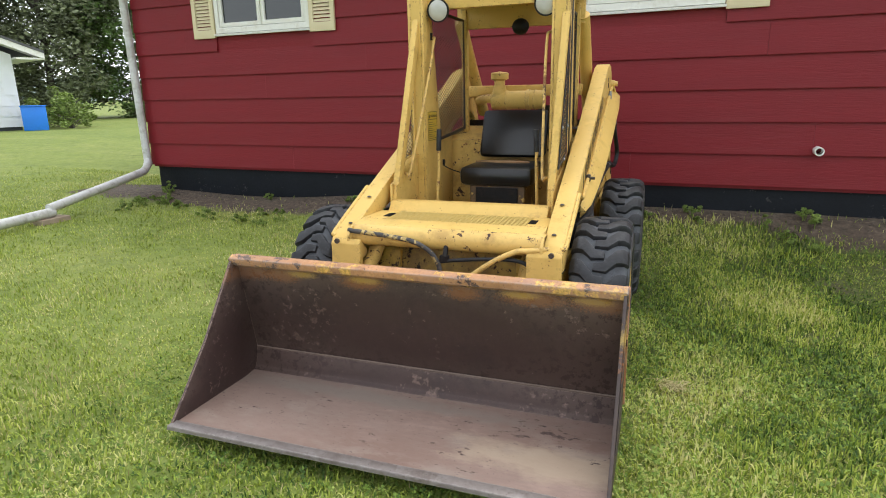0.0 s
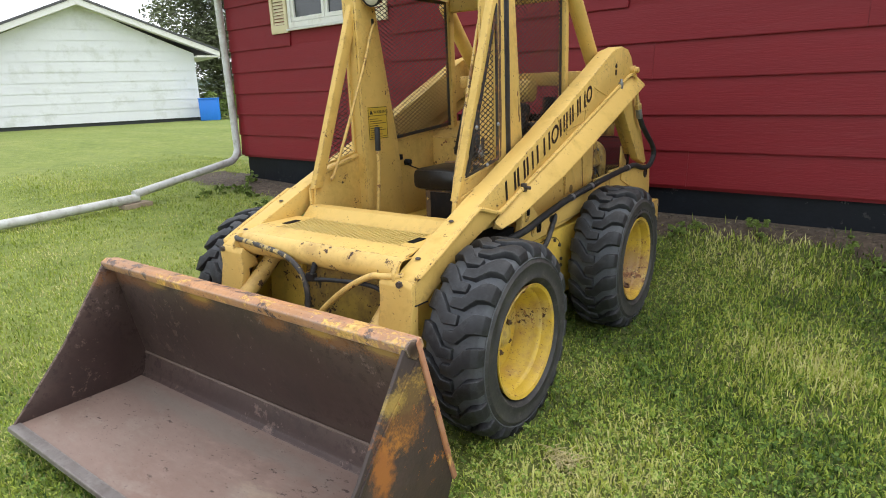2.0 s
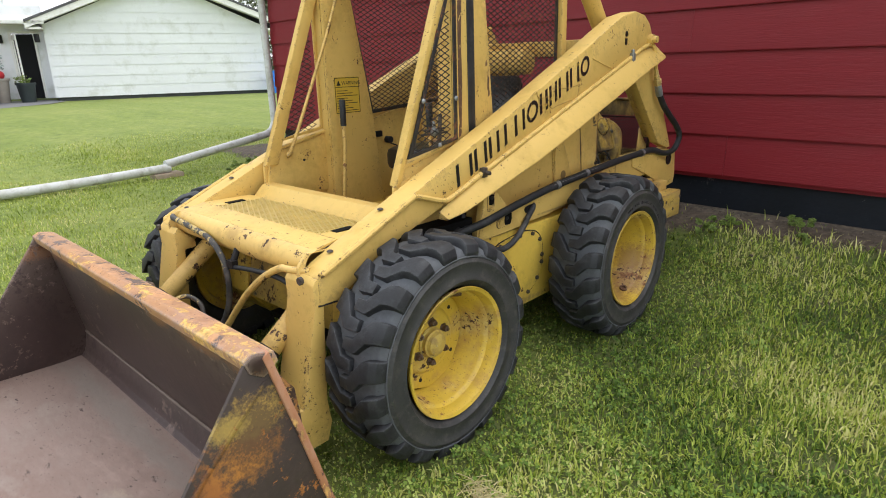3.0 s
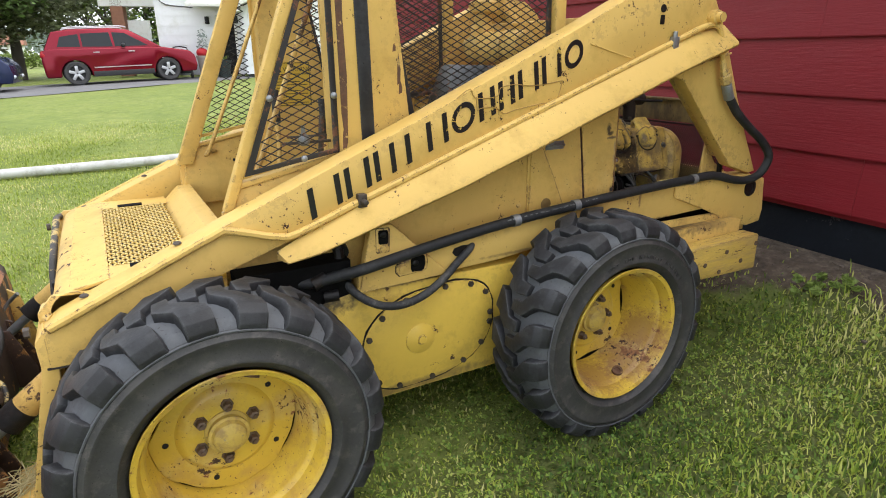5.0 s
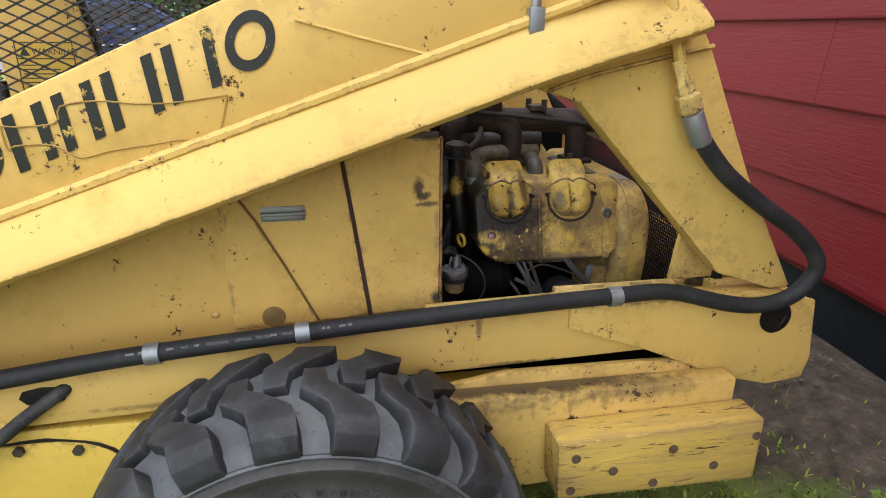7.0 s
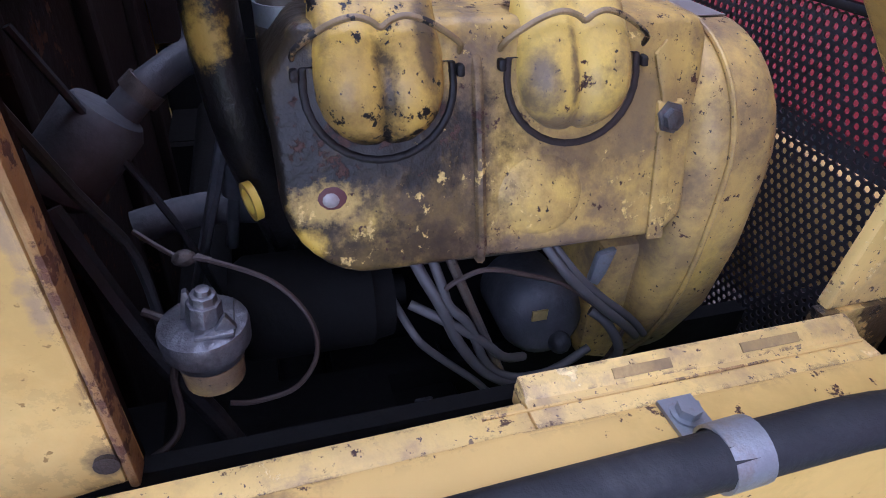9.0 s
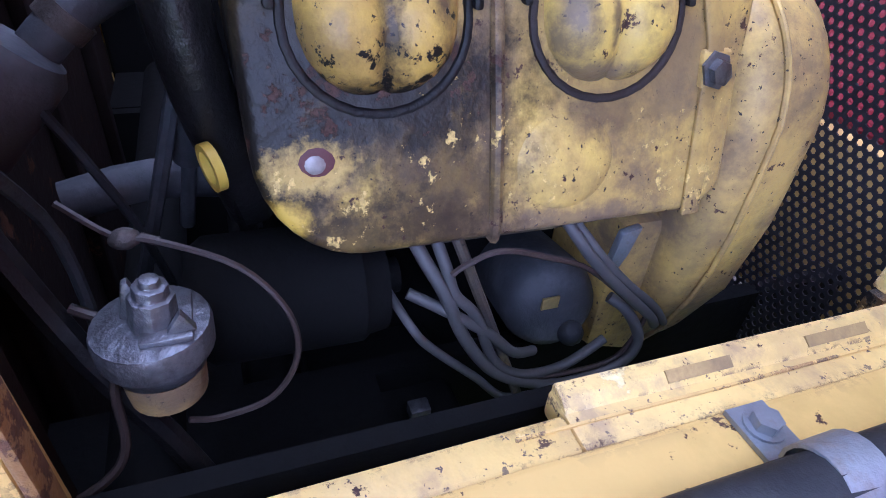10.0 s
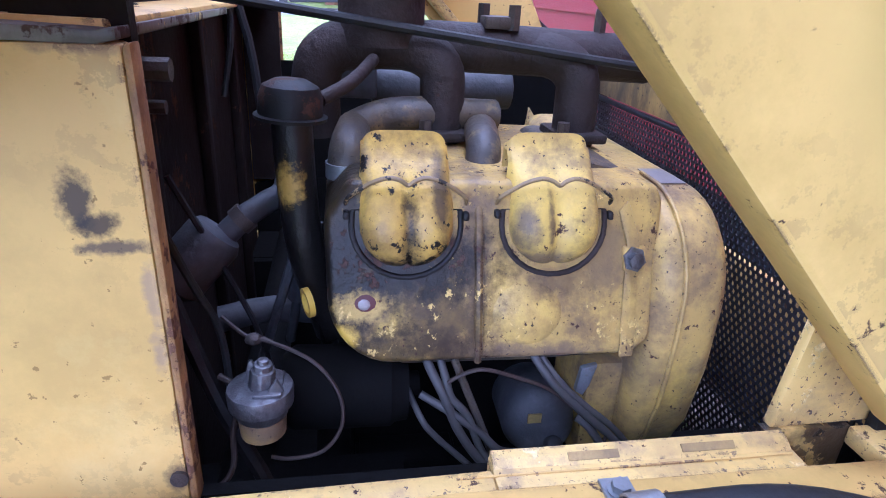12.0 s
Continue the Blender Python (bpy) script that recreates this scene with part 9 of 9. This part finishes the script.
def blades(name, seed, x0, x1, y0, y1, density, length, width, mat, keep, label, lean=0.55):
    r = np.random.RandomState(seed)
    n_ = int((x1 - x0) * (y1 - y0) * density)
    x, y = r.uniform(x0, x1, n_), r.uniform(y0, y1, n_)
    k = keep(x, y, r) & ~in_machine(x, y)
    x, y = x[k], y[k]
    n_ = len(x)
    z = sampled(ZG, x, y) - 0.004
    patch = 0.75 + 0.7 * np.clip(sampled(DG, x, y), -0.5, 0.6)
    L = length * patch * r.uniform(0.5, 1.35, n_)
    W = width * r.uniform(0.7, 1.3, n_)
    a = r.uniform(0, 2 * np.pi, n_)
    ln = np.abs(r.normal(0, lean, n_)) + 0.12
    dx, dy = np.cos(a), np.sin(a)
    px, py = -dy, dx
    h1, o1 = L * 0.55 * np.cos(ln * 0.6), L * 0.55 * np.sin(ln * 0.6)
    h2, o2 = h1 + L * 0.45 * np.cos(ln * 1.5), o1 + L * 0.45 * np.sin(ln * 1.5)
    base = np.stack([x, y, z], 1)
    side = np.stack([px, py, np.zeros(n_)], 1) * W[:, None] / 2
    mid = base + np.stack([dx * o1, dy * o1, h1], 1)
    tip = base + np.stack([dx * o2, dy * o2, np.maximum(h2, 0.006)], 1)
    v = np.stack([base - side, base + side, mid + side * 0.85, mid - side * 0.85, tip], 1).reshape(-1, 3)
    i = np.arange(n_)[:, None] * 5
    loops = np.concatenate([i + [0, 1, 2, 3], i + [3, 2, 4]], 1).ravel()
    me = big_mesh(name, v, np.tile([4, 3], n_), loops, mat)
    return tagged(new(name, me), label, "grass", kind="stuff")


def lawn_keep(x, y, r, edges=None):
    wall = (y - 3.18) + 0.059 * (x + 5.17)
    ok = (wall < -0.03) | (x < -5.4)
    thin = np.clip(sampled(SG, x, y) * 1.25 + 0.25 * (sampled(DG, x, y) < -0.28), 0, 0.985)
    if edges:
        x0, x1, y0, fade = edges
        thin = np.maximum(thin, np.clip(np.maximum.reduce([(x0 + fade - x) / fade, (x - x1 + fade) / fade, (y0 + fade - y) / fade]), 0, 1))
    return ok & (r.uniform(size=len(x)) > thin)


blades("grass_blades", 1, -1.8, 4.6, -2.2, 2.95, 6200, 0.038, 0.0068, M["grass"], lambda x, y, r: lawn_keep(x, y, r, (-1.8, 4.6, -2.2, 1.3)), "short mown green grass with dry tips", lean=1.05)
blades("grass_blades", 2, -8.9, -0.2, -4.4, 4.4, 2000, 0.044, 0.0068, M["grass_far"], lambda x, y, r: lawn_keep(x, y, r, (-8.9, -0.2, -4.4, 2.6)), "short mown green grass with dry tips", lean=0.8)
blades("grass_blades", 5, -3.6, 4.6, -3.6, 0.2, 4600, 0.036, 0.0068, M["grass_far"], lambda x, y, r: lawn_keep(x, y, r, (-3.6, 4.6, -3.6, 1.4)) & (r.uniform(size=len(x)) > np.clip((y + 1.6) / 1.8, 0, 1)), "pale mown grass in front of the bucket", lean=1.0)
blades("grass_blades", 4, 0.62, 4.2, -1.4, 2.9, 4200, 0.062, 0.0060, M["grass"], lambda x, y, r: lawn_keep(x, y, r, (0.2, 4.6, -1.6, 1.2)), "rank uneven grass beside the loader", lean=0.75)
blades("dry_straw", 6, -3.6, 3.6, -3.2, -0.4, 900, 0.040, 0.0034, M["straw"], lambda x, y, r: (sampled(DG, x, y) + r.normal(0, 0.25, len(x)) > 0.0) & lawn_keep(x, y, r), "pale dry clippings strewn over the lawn", lean=1.3)
blades("dry_straw", 3, -4.0, 3.6, -2.9, 2.9, 520, 0.055, 0.0032, M["straw"], lambda x, y, r: (sampled(DG, x, y) + r.normal(0, 0.15, len(x)) > 0.1) & lawn_keep(x, y, r), "dry cut straw lying in the grass", lean=1.3)


def clover(seed, x0, x1, y0, y1, density, small, large, level):
    """Three-lobed leaves held just over the grass, in patches."""
    r = np.random.RandomState(seed)
    n_ = int((x1 - x0) * (y1 - y0) * density)
    x, y = r.uniform(x0, x1, n_), r.uniform(y0, y1, n_)
    k = lawn_keep(x, y, r) & ~in_machine(x, y) & (sampled(DG, x, y) + r.normal(0, 0.22, n_) < level)
    x, y = x[k], y[k]
    n_ = len(x)
    z = sampled(ZG, x, y) + r.uniform(0.014, 0.040, n_)
    s = r.uniform(small, large, n_)
    tilt, turn = r.normal(0, 0.40, (n_, 2)), r.uniform(0, 2 * np.pi, n_)
    vs = []
    for lobe in range(3):
        a = turn + lobe * 2 * np.pi / 3
        for off, reach in ((0.0, 0.05), (-0.62, 0.72), (-0.36, 1.05), (0.0, 0.95), (0.36, 1.05), (0.62, 0.72)):
            dx, dy = np.cos(a + off) * reach * s, np.sin(a + off) * reach * s
            vs.append(np.stack([x + dx, y + dy, z + dx * tilt[:, 0] + dy * tilt[:, 1] + 0.12 * s * reach], 1))
    v = np.stack(vs, 1).reshape(-1, 3)
    me = big_mesh("clover", v, np.full(n_ * 3, 6), np.arange(n_ * 18), M["clover"])
    return tagged(new("clover", me), "low clover and broadleaf weeds in the lawn", "weeds", kind="stuff")


clover(5, -1.5, 3.8, -2.7, 2.8, 1500, 0.006, 0.012, 0.08)
clover(6, 0.7, 3.8, -1.2, 2.6, 600, 0.008, 0.016, 0.15)

# weeds and clods along the soil bed
r = random.Random(9)
for i in range(46):
    x = r.uniform(-4.9, 3.0)
    y = 3.18 - 0.059 * (x + 5.17) - r.uniform(0.12, 0.95)
    if abs(x) < 0.9 and y < 2.3:
        continue
    s = shrub((x, y, ground_z(x, y)), r.uniform(0.05, 0.11), r.uniform(0.06, 0.16), 100 + i, M["leaf_light"], "small green weed in the soil bed", 7, 0.014, "weed")
    s["category"], s["group"] = "weed", "weeds in the soil bed"
rs = np.random.RandomState(8)
cl = Shape()
for i in range(620):
    x = rs.uniform(-5.0, 3.4)
    y = 3.18 - 0.059 * (x + 5.17) - abs(rs.normal(0, 0.20)) - 0.03
    if y < 0.9:
        continue
    k = 0.004 + 0.010 * rs.rand() ** 3
    cl.ball((x, y, ground_z(x, y) + k * 0.2), k, k * rs.uniform(0.7, 1.3), k * 0.7, 6, 3)
M["clod"] = material("brown_soil_clods", (0.12, 0.095, 0.075), 0.95, var=0.3, vscale=8, bump=0.3, island=0.35)
tagged(part("soil_clods", cl, M["clod"]), "crumbly brown soil clods", "soil", kind="stuff")

# a nest of old straw caught on the foot of the arm
nest, rn = Shape(), random.Random(31)
for i in range(46):
    a, c0 = rn.uniform(0, math.pi), Vector((rn.gauss(0.475, 0.03), rn.gauss(-0.440, 0.016), 0.252 + rn.uniform(-0.004, 0.026)))
    d = Vector((math.cos(a), math.sin(a), rn.uniform(-0.35, 0.35))) * rn.uniform(0.03, 0.06)
    nest.tube([c0 - d, c0 + Vector((0, 0, rn.uniform(-0.006, 0.008))), c0 + d], 0.0013, 4, 2)
tagged(part("straw_nest", nest, M["straw"]), "small nest of dry straw on the arm foot", "straw", kind="stuff")

pile = Shape()
for i in range(70):
    a, c0 = rn.uniform(0, math.pi), Vector((rn.gauss(1.04, 0.035), rn.gauss(-0.145, 0.025), 0.02 + rn.uniform(0, 0.022)))
    d = Vector((math.cos(a), math.sin(a), rn.uniform(-0.2, 0.2))) * rn.uniform(0.02, 0.05)
    pile.tube([c0 - d, c0 + Vector((0, 0, rn.uniform(-0.004, 0.006))), c0 + d], 0.0012, 4, 2)
tagged(part("straw_clump", pile, M["straw"]), "clump of dry cut straw lying on the lawn", "straw", kind="stuff")
